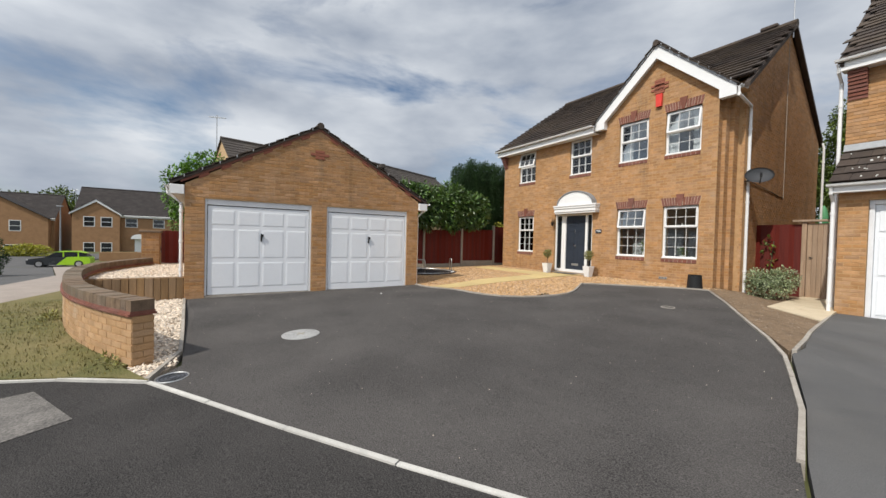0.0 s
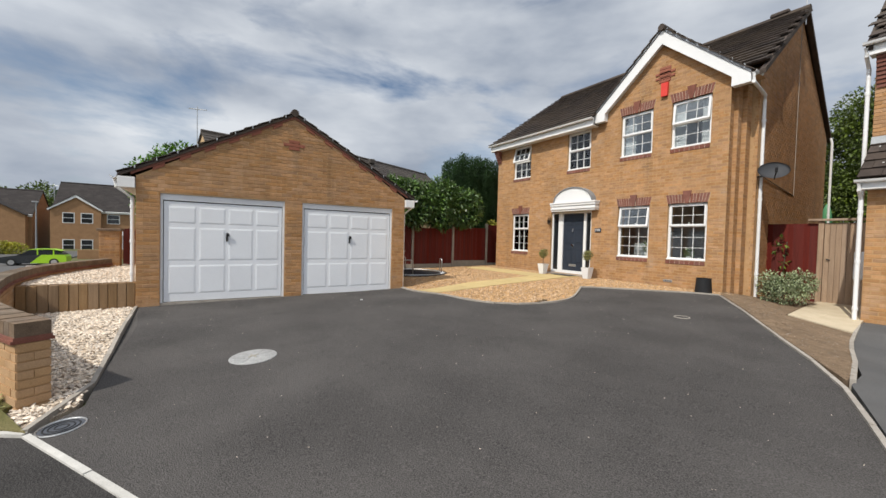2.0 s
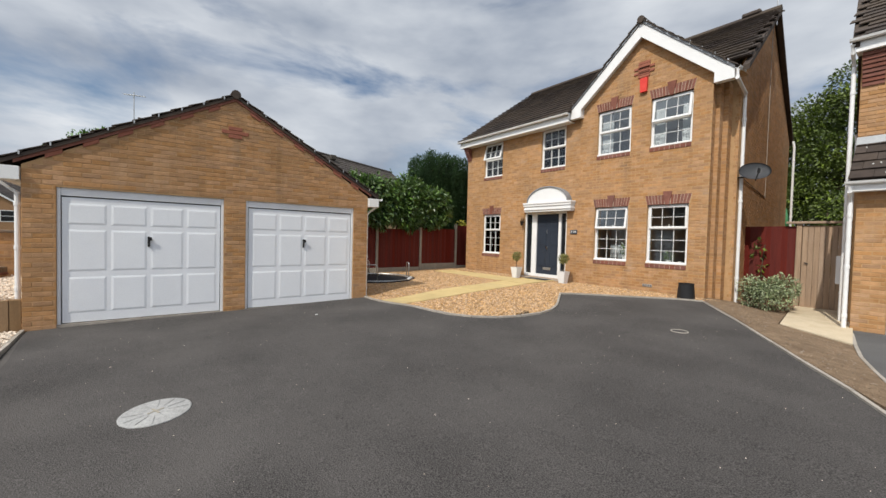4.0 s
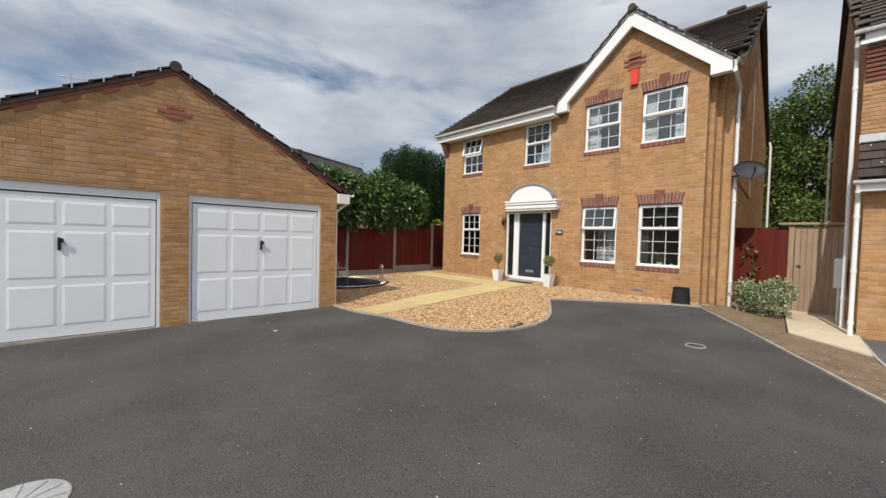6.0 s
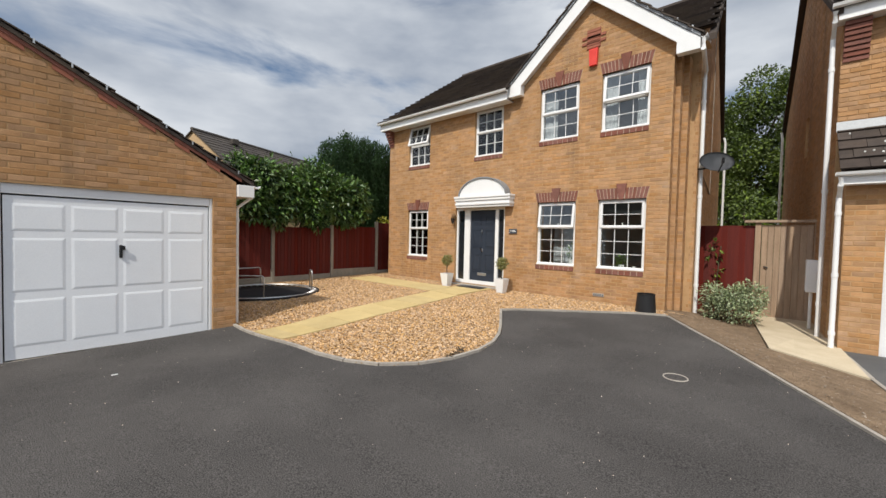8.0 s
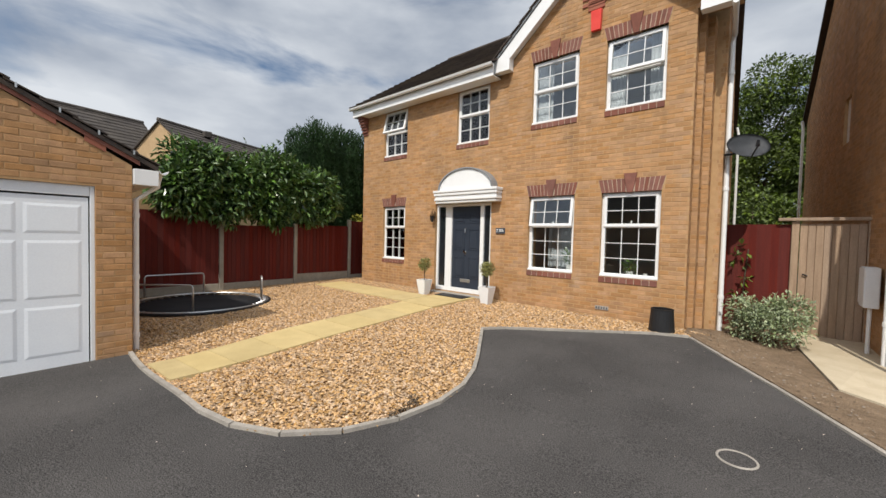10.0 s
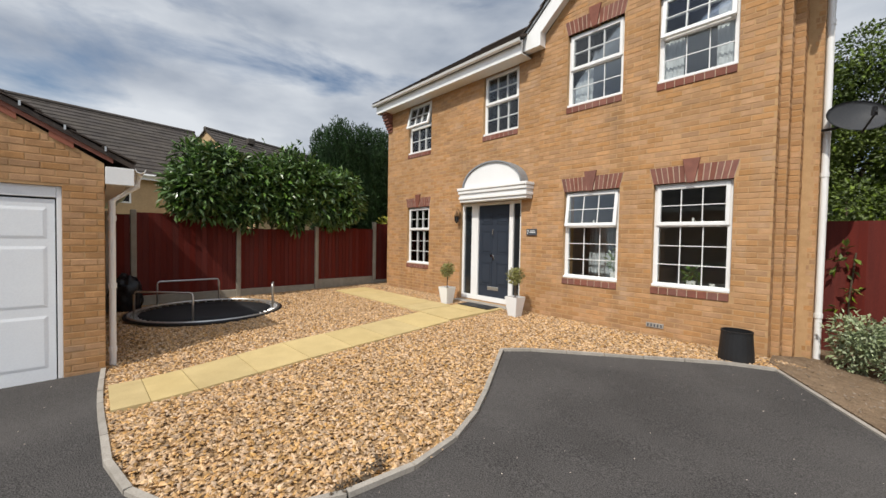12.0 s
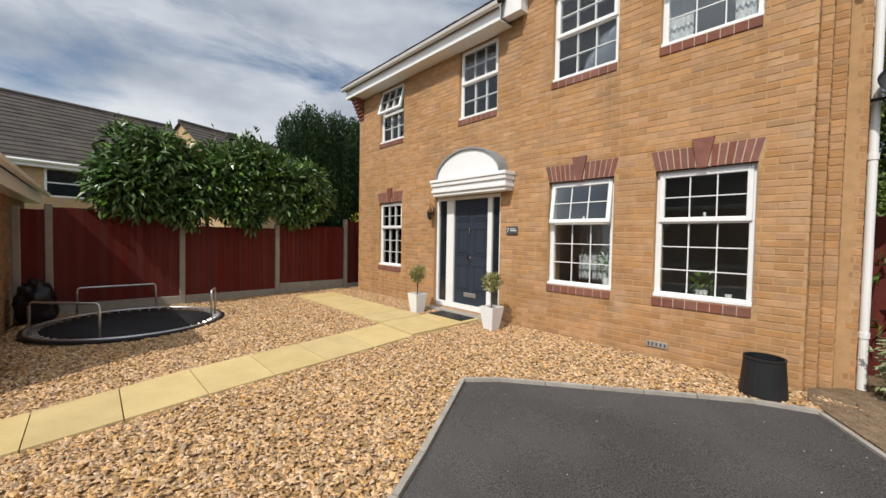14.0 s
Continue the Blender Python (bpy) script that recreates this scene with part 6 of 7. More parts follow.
for i in range(8):
    part("corbel_brick", boxed(-3.22, 11.972 - 0.022 * i, 4.20 + 0.075 * i, -2.93, 11.992, 4.265 + 0.075 * i, 0.003), M_RED, nb)
nd_ = thing("garage_door", "white panelled garage door of the next house", "garage door", (-1.6, 11.42, -0.4))
bm = bmesh.new()
mN = PN.matrix()
for q in ((0.425, -0.5, 0.50, 1.995), (2.64, -0.5, 2.715, 1.995), (0.50, 1.91, 2.64, 1.995)):
    box(bm, q[0], -0.13, q[1], q[2], -0.05, q[3], 0.004, mN)
part("frame", bm, M_GFRAME, nd_)
leaf = part("door_leaf", boxed(0.505, -0.128, -0.42, 2.635, -0.092, 1.905, 0.004, mN), M_GDOOR, nd_)
for i in range(4):
    for v0, v1 in ((-0.25, 0.42), (0.52, 1.28), (1.38, 1.80)):
        part("door_panel", boxed(0.56 + 0.52 * i, -0.0915, v0, 1.0 + 0.52 * i, -0.078, v1, 0.012, mN), M_GDOOR, leaf)
meter = thing("meter_box", "grey white meter box on the side wall", "meter box", (-3.42, 12.75, 0.4))
part("box_body", boxed(-3.50, 12.55, 0.42, -3.34, 12.95, 1.0, 0.01), M_GFRAME, meter)
part("box_body", boxed(-3.47, 12.96, 0.42, -3.34, 13.34, 0.97, 0.01), M_GFRAME, meter)
part("conduit", tubed([(-3.42, 12.65, 0.42), (-3.42, 12.65, -0.3)], 0.025, 8), M_GFRAME, meter)
aerial((-3.8, 16.2, 7.9), 1.5, (0.3, 1, 0), "television aerial on the gable of the next house")

# ---- forecourt things ----
cover = thing("manhole_cover", "round pale concrete manhole cover set in the asphalt", "manhole cover", (-6.31, 1.53, lie(-6.31, 1.53)))
tilt = on_ground(-6.31, 1.53)
bm = bmesh.new()
lathe(bm, (0, 0, 0), [(0.25, -0.05), (0.25, 0.006), (0.243, 0.010), (0.02, 0.012)], 32)
bmesh.ops.transform(bm, matrix=tilt, verts=bm.verts)
M_COVER = surface("worn_cover_plate", (0.25, 0.25, 0.245), (0.44, 0.44, 0.43), 0.8, 12, 60, 0.5, 0.004, grain=0.55, stain=0.4, dark=(0.16, 0.155, 0.15))
part("lid", bm, M_COVER, cover)
for k in range(12):
    a = 6.2832 * k / 12
    bm = bmesh.new()
    box(bm, 0.085, -0.004, 0.0121, 0.225, 0.004, 0.0150)
    bmesh.ops.transform(bm, matrix=tilt @ Matrix.Rotation(a, 4, "Z"), verts=bm.verts)
    part("rib", bm, M_COVER, cover)
bm = bmesh.new()
box(bm, -0.06, -0.008, 0.0125, 0.06, 0.008, 0.016)
box(bm, -0.008, -0.06, 0.0127, 0.008, 0.06, 0.0162)
bmesh.ops.transform(bm, matrix=tilt, verts=bm.verts)
part("lifting_slot", bm, M_POST, cover)
drain = thing("drain_cover", "round dark drain cover with a steel rim beside the wall", "drain cover", (-5.43, 0.13, lie(-5.43, 0.13)))
zz = lie(-5.43, 0.13)
bm = bmesh.new()
lathe(bm, (0, 0, 0), [(0.135, -0.04), (0.135, 0.006), (0.04, 0.007)], 28)
bmesh.ops.transform(bm, matrix=on_ground(-5.43, 0.13), verts=bm.verts)
part("lid", bm, M_SLATE, drain)
for r in (0.04, 0.075, 0.105, 0.14):
    bm = bmesh.new()
    tube(bm, [on_ground(-5.43, 0.13) @ Vector((r * math.cos(a), r * math.sin(a), 0.007)) for a in (6.2832 * k / 28 for k in range(29))], 0.005 if r < 0.13 else 0.007, 6, False)
    part("ring", bm, M_STEEL if r > 0.13 else M_BLACK, drain)
small = thing("drain_cover", "small round inspection cover flush with the asphalt", "drain cover", (-4.72, 7.86, lie(-4.72, 7.86)))
zz = lie(-4.72, 7.86)
bm = bmesh.new()
lathe(bm, (0, 0, 0), [(0.105, -0.04), (0.105, 0.004), (0.02, 0.005)], 24)
bmesh.ops.transform(bm, matrix=on_ground(-4.72, 7.86), verts=bm.verts)
part("lid", bm, M_ASPHALT, small)
bm = bmesh.new()
tube(bm, [on_ground(-4.72, 7.86) @ Vector((0.112 * math.cos(a), 0.112 * math.sin(a), 0.003)) for a in (6.2832 * k / 24 for k in range(25))], 0.008, 6, False)
part("rim", bm, M_KERB, small)

tramp = thing("trampoline", "sunken round trampoline with a black mat and steel hand bars", "trampoline", (TRAMP[0], TRAMP[1], -0.18))
tz = -0.165
bm = bmesh.new()
lathe(bm, (TRAMP[0], TRAMP[1], tz), [(1.11, -0.03), (1.11, 0.0), (0.5, -0.008), (0.02, -0.012)], 40)
part("mat", bm, M_MATFAB, tramp, "black jumping mat", smooth=True)
bm = bmesh.new()
tube(bm, [(TRAMP[0] + 1.26 * math.cos(a), TRAMP[1] + 1.26 * math.sin(a), tz + 0.012) for a in (6.2832 * k / 48 for k in range(49))], 0.028, 8, False)
part("rim", bm, M_BLACK, tramp, "dark outer rim", smooth=True)
bm = bmesh.new()
tube(bm, [(TRAMP[0] + 1.215 * math.cos(a), TRAMP[1] + 1.215 * math.sin(a), tz + 0.028) for a in (6.2832 * k / 48 for k in range(49))], 0.024, 8, False)
part("frame_ring", bm, M_STEEL, tramp, "galvanised steel frame ring", smooth=True)
for k in range(48):
    a = 6.2832 * k / 48
    part("spring", tubed([(TRAMP[0] + r * math.cos(a), TRAMP[1] + r * math.sin(a), tz + 0.012) for r in (1.08, 1.21)], 0.013, 5), M_STEEL, tramp)
bm = bmesh.new()
lathe(bm, (TRAMP[0], TRAMP[1], -0.42), [(1.30, 0.0), (1.30, 0.21), (0.4, 0.205)], 40)
part("pit", bm, M_SOIL, tramp)


def hand_bar(a, b, h):
    za, zb_ = tz + 0.03, tz + 0.03
    a, b = Vector((*a, za)), Vector((*b, zb_))
    e = (b - a).normalized() * 0.05
    up = Vector((0, 0, h))
    part("hand_bar", tubed([a, a + up * 0.88, a + up * 0.97 + e * 0.4, a + up + e, b + up - e, b + up * 0.97 - e * 0.4, b + up * 0.88, b], 0.017, 8), M_STEEL, tramp, smooth=True)


hand_bar((-12.98, 6.06), (-12.28, 6.78), 0.46)
hand_bar((-14.40, 6.50), (-14.42, 7.60), 0.46)
hand_bar((-12.84, 8.22), (-13.16, 8.34), 0.46)


def planter(x, y, tall, seed):
    z = lie(x, y) + 0.0
    p = thing("planter", "white square tapered planter with a small clipped standard shrub", "plant pot", (x, y, z), "planters by the door")
    bm = bmesh.new()
    h = 0.36
    lv = [(0.085, 0.0), (0.135, h), (0.115, h), (0.108, h - 0.05)]
    rings = [[bm.verts.new((x + sx * r, y + sy * r, z + zz)) for sx, sy in ((-1, -1), (1, -1), (1, 1), (-1, 1))] for r, zz in lv]
    for a, b in zip(rings, rings[1:]):
        for k in range(4):
            bm.faces.new((a[k], a[(k + 1) % 4], b[(k + 1) % 4], b[k]))
    bm.faces.new(rings[0][::-1])
    bm.faces.new(rings[-1])
    part("pot", bm, M_PLANTER, p, "white tapered pot")
    part("soil", boxed(x - 0.105, y - 0.105, z + h - 0.049, x + 0.105, y + 0.105, z + h - 0.03), M_SOIL, p)
    top = z + h + tall
    part("stem", tubed([(x, y, z + h - 0.03), (x - 0.012, y + 0.01, z + h + 0.12), (x, y, top - 0.05)], 0.011, 6), M_BARK, p)
    leaves("foliage", [(x, y, top), (x + 0.06, y, top + 0.05), (x - 0.06, y + 0.02, top + 0.02), (x + 0.02, y - 0.06, top - 0.03)], [0.14, 0.09, 0.10, 0.10], 900, 0.045, 0.02, M_OLIVE, p, seed, 0.4, 0.0)


planter(-10.92, 11.22, 0.36, 51)
planter(-9.16, 11.29, 0.37, 52)
bucket = thing("bucket", "black plastic bucket standing on the gravel by the wall", "bucket", (-5.89, 11.34, lie(-5.89, 11.34)))
bm = bmesh.new()
lathe(bm, (-5.89, 11.34, lie(-5.89, 11.34) + 0.005), [(0.182, 0.0), (0.182, 0.02), (0.157, 0.335), (0.162, 0.338), (0.162, 0.355), (0.147, 0.355), (0.165, 0.06)], 24)
part("bucket_body", bm, M_BLACK, bucket, smooth=False)
sack = bmesh.new()
bmesh.ops.create_icosphere(sack, subdivisions=4, radius=1.0)
for v in sack.verts:
    d = v.co.copy()
    n_ = noise.noise(d * 2.2) * 0.16 + noise.noise(d * 6.0) * 0.06
    v.co = Vector((d.x * 0.26, d.y * 0.24, max(d.z, -0.8) * 0.40 * (1.15 - 0.25 * d.z))) * (1 + n_ * 1.6) + Vector((-14.35, 6.02, 0.12))
tagged(part("rubbish_sack", sack, M_BAG, None, smooth=True), "black plastic refuse sack heaped beside the fence", "bin bag")

litter = thing("leaf_litter", "small heap of dark dry leaves on the gravel bed edge", "leaves", (-6.88, 6.82, lie(-6.88, 6.82)))
leaves("leaf_heap", [[-6.86 - 0.012 * k * k * 0.3, 6.66 + 0.07 * k, lie(-6.88, 6.82) + 0.03] for k in range(6)], [[0.03, 0.05, 0.010]] * 6, 110, 0.036, 0.024, M_BARK, litter, 58, 0.1, 0.5)

scrap = tagged(part("paper_scrap", boxed(-9.148, 3.86, lie(-9.14, 3.88) + 0.001, -9.135, 3.915, lie(-9.14, 3.88) + 0.010, 0.002), M_WHITE, None), "small white paper scrap lying on the dark asphalt", "litter")

# pots on the window sills inside
for x, y, h, r, stalk in ((-7.72, 12.05, 0.13, 0.055, 0.33), (-6.58, 12.05, 0.09, 0.065, 0.12), (-6.32, 12.05, 0.07, 0.035, 0.0)):
    pot = thing("window_plant" if stalk else "candle_jar", "small green plant in a white pot on the window sill" if stalk else "small white jar on the window sill", "house plant" if stalk else "jar", (x, y, 0.66))
    bm = bmesh.new()
    lathe(bm, (x, y, 0.655), [(r * 0.8, 0), (r, h), (r * 0.85, h), (r * 0.8, h - 0.02)], 16)
    part("pot", bm, M_PLANTER, pot)
    if stalk:
        part("stem", tubed([(x, y, 0.655 + h - 0.02), (x + 0.02, y, 0.655 + h + stalk)], 0.004, 5), M_OLIVE, pot)
        leaves("foliage", [(x, y, 0.70 + h + stalk * 0.4), (x + 0.03, y, 0.68 + h + stalk * 0.8)], [0.10, 0.07], 60, 0.11, 0.03, M_LEAF, pot, 61, 0.2, 0.0)
part("inner_sill", boxed(-8.49, 11.91, 0.60, -7.54, 12.20, 0.65), M_WHITE, house)
part("inner_sill", boxed(-7.02, 11.91, 0.60, -6.07, 12.20, 0.65), M_WHITE, house)

# ---- planting ----
def lumps(seed, boxlo, boxhi, count, r0, r1, top=None):
    r = random.Random(seed)
    cs, rs = [], []
    for _ in range(count):
        c = [r.uniform(boxlo[i], boxhi[i]) for i in range(3)]
        if top:
            c[2] = boxlo[2] + (c[2] - boxlo[2]) * (top(c[0]) - boxlo[2]) / (boxhi[2] - boxlo[2])
        cs.append(c)
        rs.append(r.uniform(r0, r1))
    return cs, rs


laurel = thing("laurel_bush", "large glossy green laurel bush spilling over the red fence", "bush", (-15.2, 8.8, -0.2))
cs, rs = lumps(71, (-15.15, 7.05, 2.10), (-14.42, 10.65, 2.92), 48, 0.36, 0.60)
cs += [[-14.75, 10.9, 2.1], [-14.75, 11.1, 2.3], [-14.85, 7.2, 2.95], [-14.85, 9.3, 3.1], [-14.7, 10.3, 1.85], [-14.65, 9.3, 1.75], [-14.65, 8.2, 1.7]]
rs += [0.35, 0.3, 0.4, 0.42, 0.35, 0.35, 0.32]
for k in range(12):
    cs.append([-14.52 + 0.10 * math.sin(k * 2.3), 6.95 + 0.34 * k, 2.0 + 0.12 * math.sin(k * 1.7)])
    rs.append(0.36)
cs += [[-14.40, 7.0, 2.25], [-14.40, 7.1, 2.45]]
rs += [0.34, 0.38]
leaves("foliage", cs, rs, 17500, 0.185, 0.066, M_LEAF, laurel, 72, 0.55, 0.25)
# inner leaves in darker conifer green: the bush's inner shade put into colour
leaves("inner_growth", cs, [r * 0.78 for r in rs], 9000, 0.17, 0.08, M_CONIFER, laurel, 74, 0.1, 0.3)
leaves("shoot_leaf", [[-14.9, 9.4, 3.45], [-14.9, 9.5, 3.62], [-14.9, 8.7, 3.42], [-14.9, 7.1, 3.3]], [[0.05, 0.05, 0.2]] * 4, 60, 0.13, 0.045, M_LEAF, laurel, 73, 0.3, 0.0, upright=0.4)
for k in range(6):
    y_ = 7.0 + 0.75 * k
    part("limb", tubed([(-15.3, 8.8 + (y_ - 8.8) * 0.2, -0.3), (-15.2, 8.8 + (y_ - 8.8) * 0.6, 1.2), (-15.0, y_, 2.4)], [0.06, 0.045, 0.02], 6), M_BARK, laurel)

conifer = thing("conifer_hedge", "tall dense dark green clipped conifer behind the fence", "conifer", (-16.3, 12.0, -0.3))
rc = random.Random(75)
cs, rs = [], []
for i in range(46):
    a = 6.2832 * i / 46
    px, py = -16.35 + 0.78 * math.copysign(abs(math.cos(a)) ** 0.6, math.cos(a)), 12.1 + 1.32 * math.copysign(abs(math.sin(a)) ** 0.6, math.sin(a))
    top = 4.55 + rc.uniform(-0.12, 0.22) - 0.25 * (abs(py - 12.1) / 1.32) ** 3
    for j in range(9):
        z = 0.4 + (top - 0.75) * j / 8
        cs.append([px + rc.uniform(-0.05, 0.05), py + rc.uniform(-0.05, 0.05), z])
        rs.append([rc.uniform(0.15, 0.24), rc.uniform(0.13, 0.22), rc.uniform(0.42, 0.60)])
for i in range(40):
    cs.append([-16.35 + rc.uniform(-0.6, 0.6), 12.1 + rc.uniform(-1.15, 1.15), 4.35 + rc.uniform(-0.1, 0.2)])
    rs.append([0.2, 0.2, 0.42])
leaves("foliage", cs, rs, 90000, 0.085, 0.030, M_CONIFER, conifer, 75, 0.72, -0.4, upright=1.3)
bm = bmesh.new()
box(bm, -17.0, 10.95, -0.4, -15.7, 13.25, 4.35, 0.4)
part("inner_growth", bm, M_CONIFER, conifer, "dark inner growth")
part("trunk", tubed([(-16.3, 12.0, -0.5), (-16.3, 12.0, 3.0)], [0.14, 0.05], 8), M_BARK, conifer)


def tree(x, y, base, cs, rs, count, size, mat, label, seed, shell=0.55):
    t = thing("tree", label, "tree", (x, y, base))
    top = max(c[2] for c in cs)
    part("trunk", tubed([(x, y, base - 0.3), (x + 0.1, y, base + (top - base) * 0.35), (x, y, top)], [0.028 * (top - base), 0.02 * (top - base), 0.02], 8), M_BARK, t)
    for c in cs[::3]:
        h = base + (c[2] - base) * 0.5
        part("limb", tubed([(x, y, h), ((x + c[0]) / 2, (y + c[1]) / 2, (h + c[2]) / 2), tuple(c)], [0.010 * (top - base), 0.006 * (top - base), 0.01], 6), M_BARK, t)
    leaves("crown", cs, rs, count, size, size * 0.55, mat, t, seed, shell, 0.15)
    return t


cs, rs = lumps(81, (-8.6, 28.5, 2.4), (-2.2, 31, 9.2), 90, 0.55, 1.15, top=lambda x: 7.9 + 1.8 * clip01((x + 7.4) / 2.6))
tree(-5.8, 30, -0.4, cs, rs, 76000, 0.17, M_TREE, "broad leafy green tree beyond the back gardens", 82)
cs, rs = lumps(83, (-8.5, 25.5, 0.6), (-2.6, 27, 3.0), 16, 0.7, 1.1)
tree(-5.5, 26.2, -0.4, cs, rs, 12000, 0.2, M_TREE, "low leafy green tree behind the side path", 84)
cs, rs = lumps(85, (-18.4, -0.55, 0.7), (-17.2, 0.9, 3.7), 24, 0.32, 0.55)
tree(-17.8, 0.2, -0.3, cs, rs, 8500, 0.13, M_LIGHTTREE, "light green young tree behind the garage", 86)
shrub = thing("variegated_shrub", "low variegated grey-green shrub in the soil bed", "shrub", (-4.62, 12.45, lie(-4.62, 12.45)))
cs, rs = lumps(87, (-4.98, 12.2, -0.08), (-4.33, 12.7, 0.34), 18, 0.14, 0.24)
leaves("foliage", cs, rs, 4600, 0.06, 0.03, M_VARIEG, shrub, 88, 0.4, 0.0)
for k in range(5):
    part("stem", tubed([(-4.62, 12.45, lie(-4.62, 12.45) - 0.05), (-4.9 + 0.14 * k, 12.35 + 0.04 * k, 0.15)], 0.01, 5), M_BARK, shrub)
climber = thing("climbing_plant", "thin dark green climber on the red fence", "climber", (-5.0, 13.5, -0.2))
cs, rs = lumps(89, (-5.14, 13.50, 0.25), (-5.02, 13.56, 1.25), 9, 0.06, 0.11)
leaves("foliage", cs, rs, 55, 0.13, 0.06, M_TREE, climber, 90, 0.2, 0.4)
part("stem", tubed([(-5.0, 13.56, -0.3), (-5.03, 13.57, 0.5), (-4.98, 13.57, 1.2)], 0.012, 6), M_BARK, climber)
yel = thing("yellow_shrub", "small yellow-leaved shrub beyond the fence end", "shrub", (-15.2, 12.5, -0.2))
leaves("foliage", [[-15.1, 12.35, 1.75], [-15.15, 12.5, 1.6]], [0.2, 0.22], 260, 0.09, 0.05, M_YELLEAF, yel, 91, 0.3, 0.2)
part("stem", tubed([(-15.2, 12.5, -0.4), (-15.1, 12.4, 1.7)], 0.015, 6), M_BARK, yel)

# grass blades on the verge and weeds at the wall's foot
rg = np.random.default_rng(95)
pts = rg.uniform((-11.5, -4.2), (-5.1, -0.4), (9000, 2))
keepers = [p for p in pts if inside(p[0], p[1], grass_poly)]
n = len(keepers)
a = rg.uniform(0, 6.283, n)
h = rg.uniform(0.015, 0.055, n)
verts, faces = [], []
for (x, y), ang, hh in zip(keepers, a, h):
    z = lie(x, y) + 0.028
    dx, dy = math.cos(ang) * 0.006, math.sin(ang) * 0.006
    i = len(verts)
    verts += [(x - dx, y - dy, z), (x + dx, y + dy, z), (x + dy * 3, y - dx * 3, z + hh)]
    faces.append((i, i + 1, i + 2))
tagged(soup("grass", verts, faces, M_BLADE, None, "short dry grass blades on the verge", "stuff"), category="grass")
weeds = thing("weeds", "small green weeds at the foot of the curved wall", "weeds", (-6.15, -0.45, lie(-6.15, -0.45)))
leaves("foliage", [[x_, y_, lie(x_, y_) + 0.03] for x_, y_ in ((-6.15, -0.45), (-6.02, -0.42), (-9.0, -1.66), (-9.3, -1.72), (-6.4, -0.55))], [0.06, 0.05, 0.12, 0.09, 0.05], 360, 0.06, 0.02, M_OLIVE, weeds, 96, 0.2, -0.3)


# ---- houses and street beyond ----
def far_window(parent, pl, u0, u1, z0, z1, nz=4):
    w = part("window", boxed(u0, -0.06, z0, u1, 0.02, z1, 0, pl.matrix()), M_WHITE, parent, "white framed window")
    for i in range(2):
        a, b = (z0 + 0.08, (z0 + z1) / 2 - 0.03) if i == 0 else ((z0 + z1) / 2 + 0.03, z1 - 0.08)
        part("pane", boxed(u0 + 0.08, 0.021, a, u1 - 0.08, 0.026, b, 0, pl.matrix()), M_CARGLASS, w)


def simple_house(name_label, at, turn, depth, width, base, eave, ridge, wallmat, roofmat, windows=()):
    """A gabled house: its front faces +x before the turn, ridge along its width."""
    h = thing("house", name_label, "house", (at[0], at[1], base))
    T = Matrix.Translation((at[0], at[1], 0)) @ Matrix.Rotation(radians(turn), 4, "Z")

    def P(x, y, z):
        return T @ Vector((x, y, z))
    hw = width / 2
    bm = bmesh.new()
    prism(bm, [P(0, -hw, base), P(0, -hw, eave), P(-depth / 2, -hw, ridge), P(-depth, -hw, eave), P(-depth, -hw, base)], P(0, hw, 0) - P(0, -hw, 0))
    part("wall_body", bm, wallmat, h)
    for sgn in (0, 1):
        foot = P(0.3 if not sgn else -depth - 0.3, -hw - 0.12, eave - 0.15)
        top = P(-depth / 2, -hw - 0.12, ridge + 0.06)
        al = P(0, 1, 0) - P(0, 0, 0)
        up = top - foot
        part("roof_slope", sheet([foot, foot + al * (width + 0.24), top + al * (width + 0.24), top], 0.05), roofmat, h)
        if not sgn:
            tiles(foot, al, up, width + 0.24, up.length, h, roofmat, pitch=0.6, gauge=0.34)
    part("ridge_tiles", tubed([P(-depth / 2, -hw - 0.12, ridge + 0.09), P(-depth / 2, hw + 0.12, ridge + 0.09)], 0.11, 8), roofmat, h)
    part("gutter", tubed([P(0.36, -hw - 0.1, eave - 0.12), P(0.36, hw + 0.1, eave - 0.12)], 0.07, 6), M_WHITE, h)
    part("fascia", prismed([P(0.27, -hw - 0.1, eave - 0.34), P(0.27, hw + 0.1, eave - 0.34), P(0.27, hw + 0.1, eave - 0.14), P(0.27, -hw - 0.1, eave - 0.14)], P(0.03, 0, 0) - P(0, 0, 0)), M_WHITE, h)
    o = P(0.0, -hw, 0)
    d = P(0, 1, 0) - P(0, 0, 0)
    pl = Plane(o.x, o.y, d.x, d.y)
    for u0, u1, z0, z1 in windows:
        far_window(h, pl, u0, u1, z0, z1)
    return h, P


hb, PB_ = simple_house("cream brick house with a grey-brown tiled roof behind the back fence", (-29.4, 6.7), 14, 8.0, 9.2, -1.3, 4.3, 7.75, M_RENDER, M_GREYTILE, [(3.0, 4.75, 2.75, 4.0)])
part("roof_vent", boxed(-33.9, 7.2, 7.5, -33.5, 7.6, 7.8, 0.03), M_GREYTILE, hb)
aerial((-32.6, 0.95, 7.0), 2.5, (0.25, 1, 0), "television aerial on the roof behind the garage")
hc, PC_ = simple_house("cream brick house with a brown tiled roof farther behind", (-28.4, 16.6), 24, 8.0, 10.5, -1.6, 4.0, 7.1, M_RENDER, M_GREYTILE)
part("roof_vent", boxed(-30.6, 12.4, 6.8, -30.2, 12.8, 7.15, 0.03), M_GREYTILE, hc)

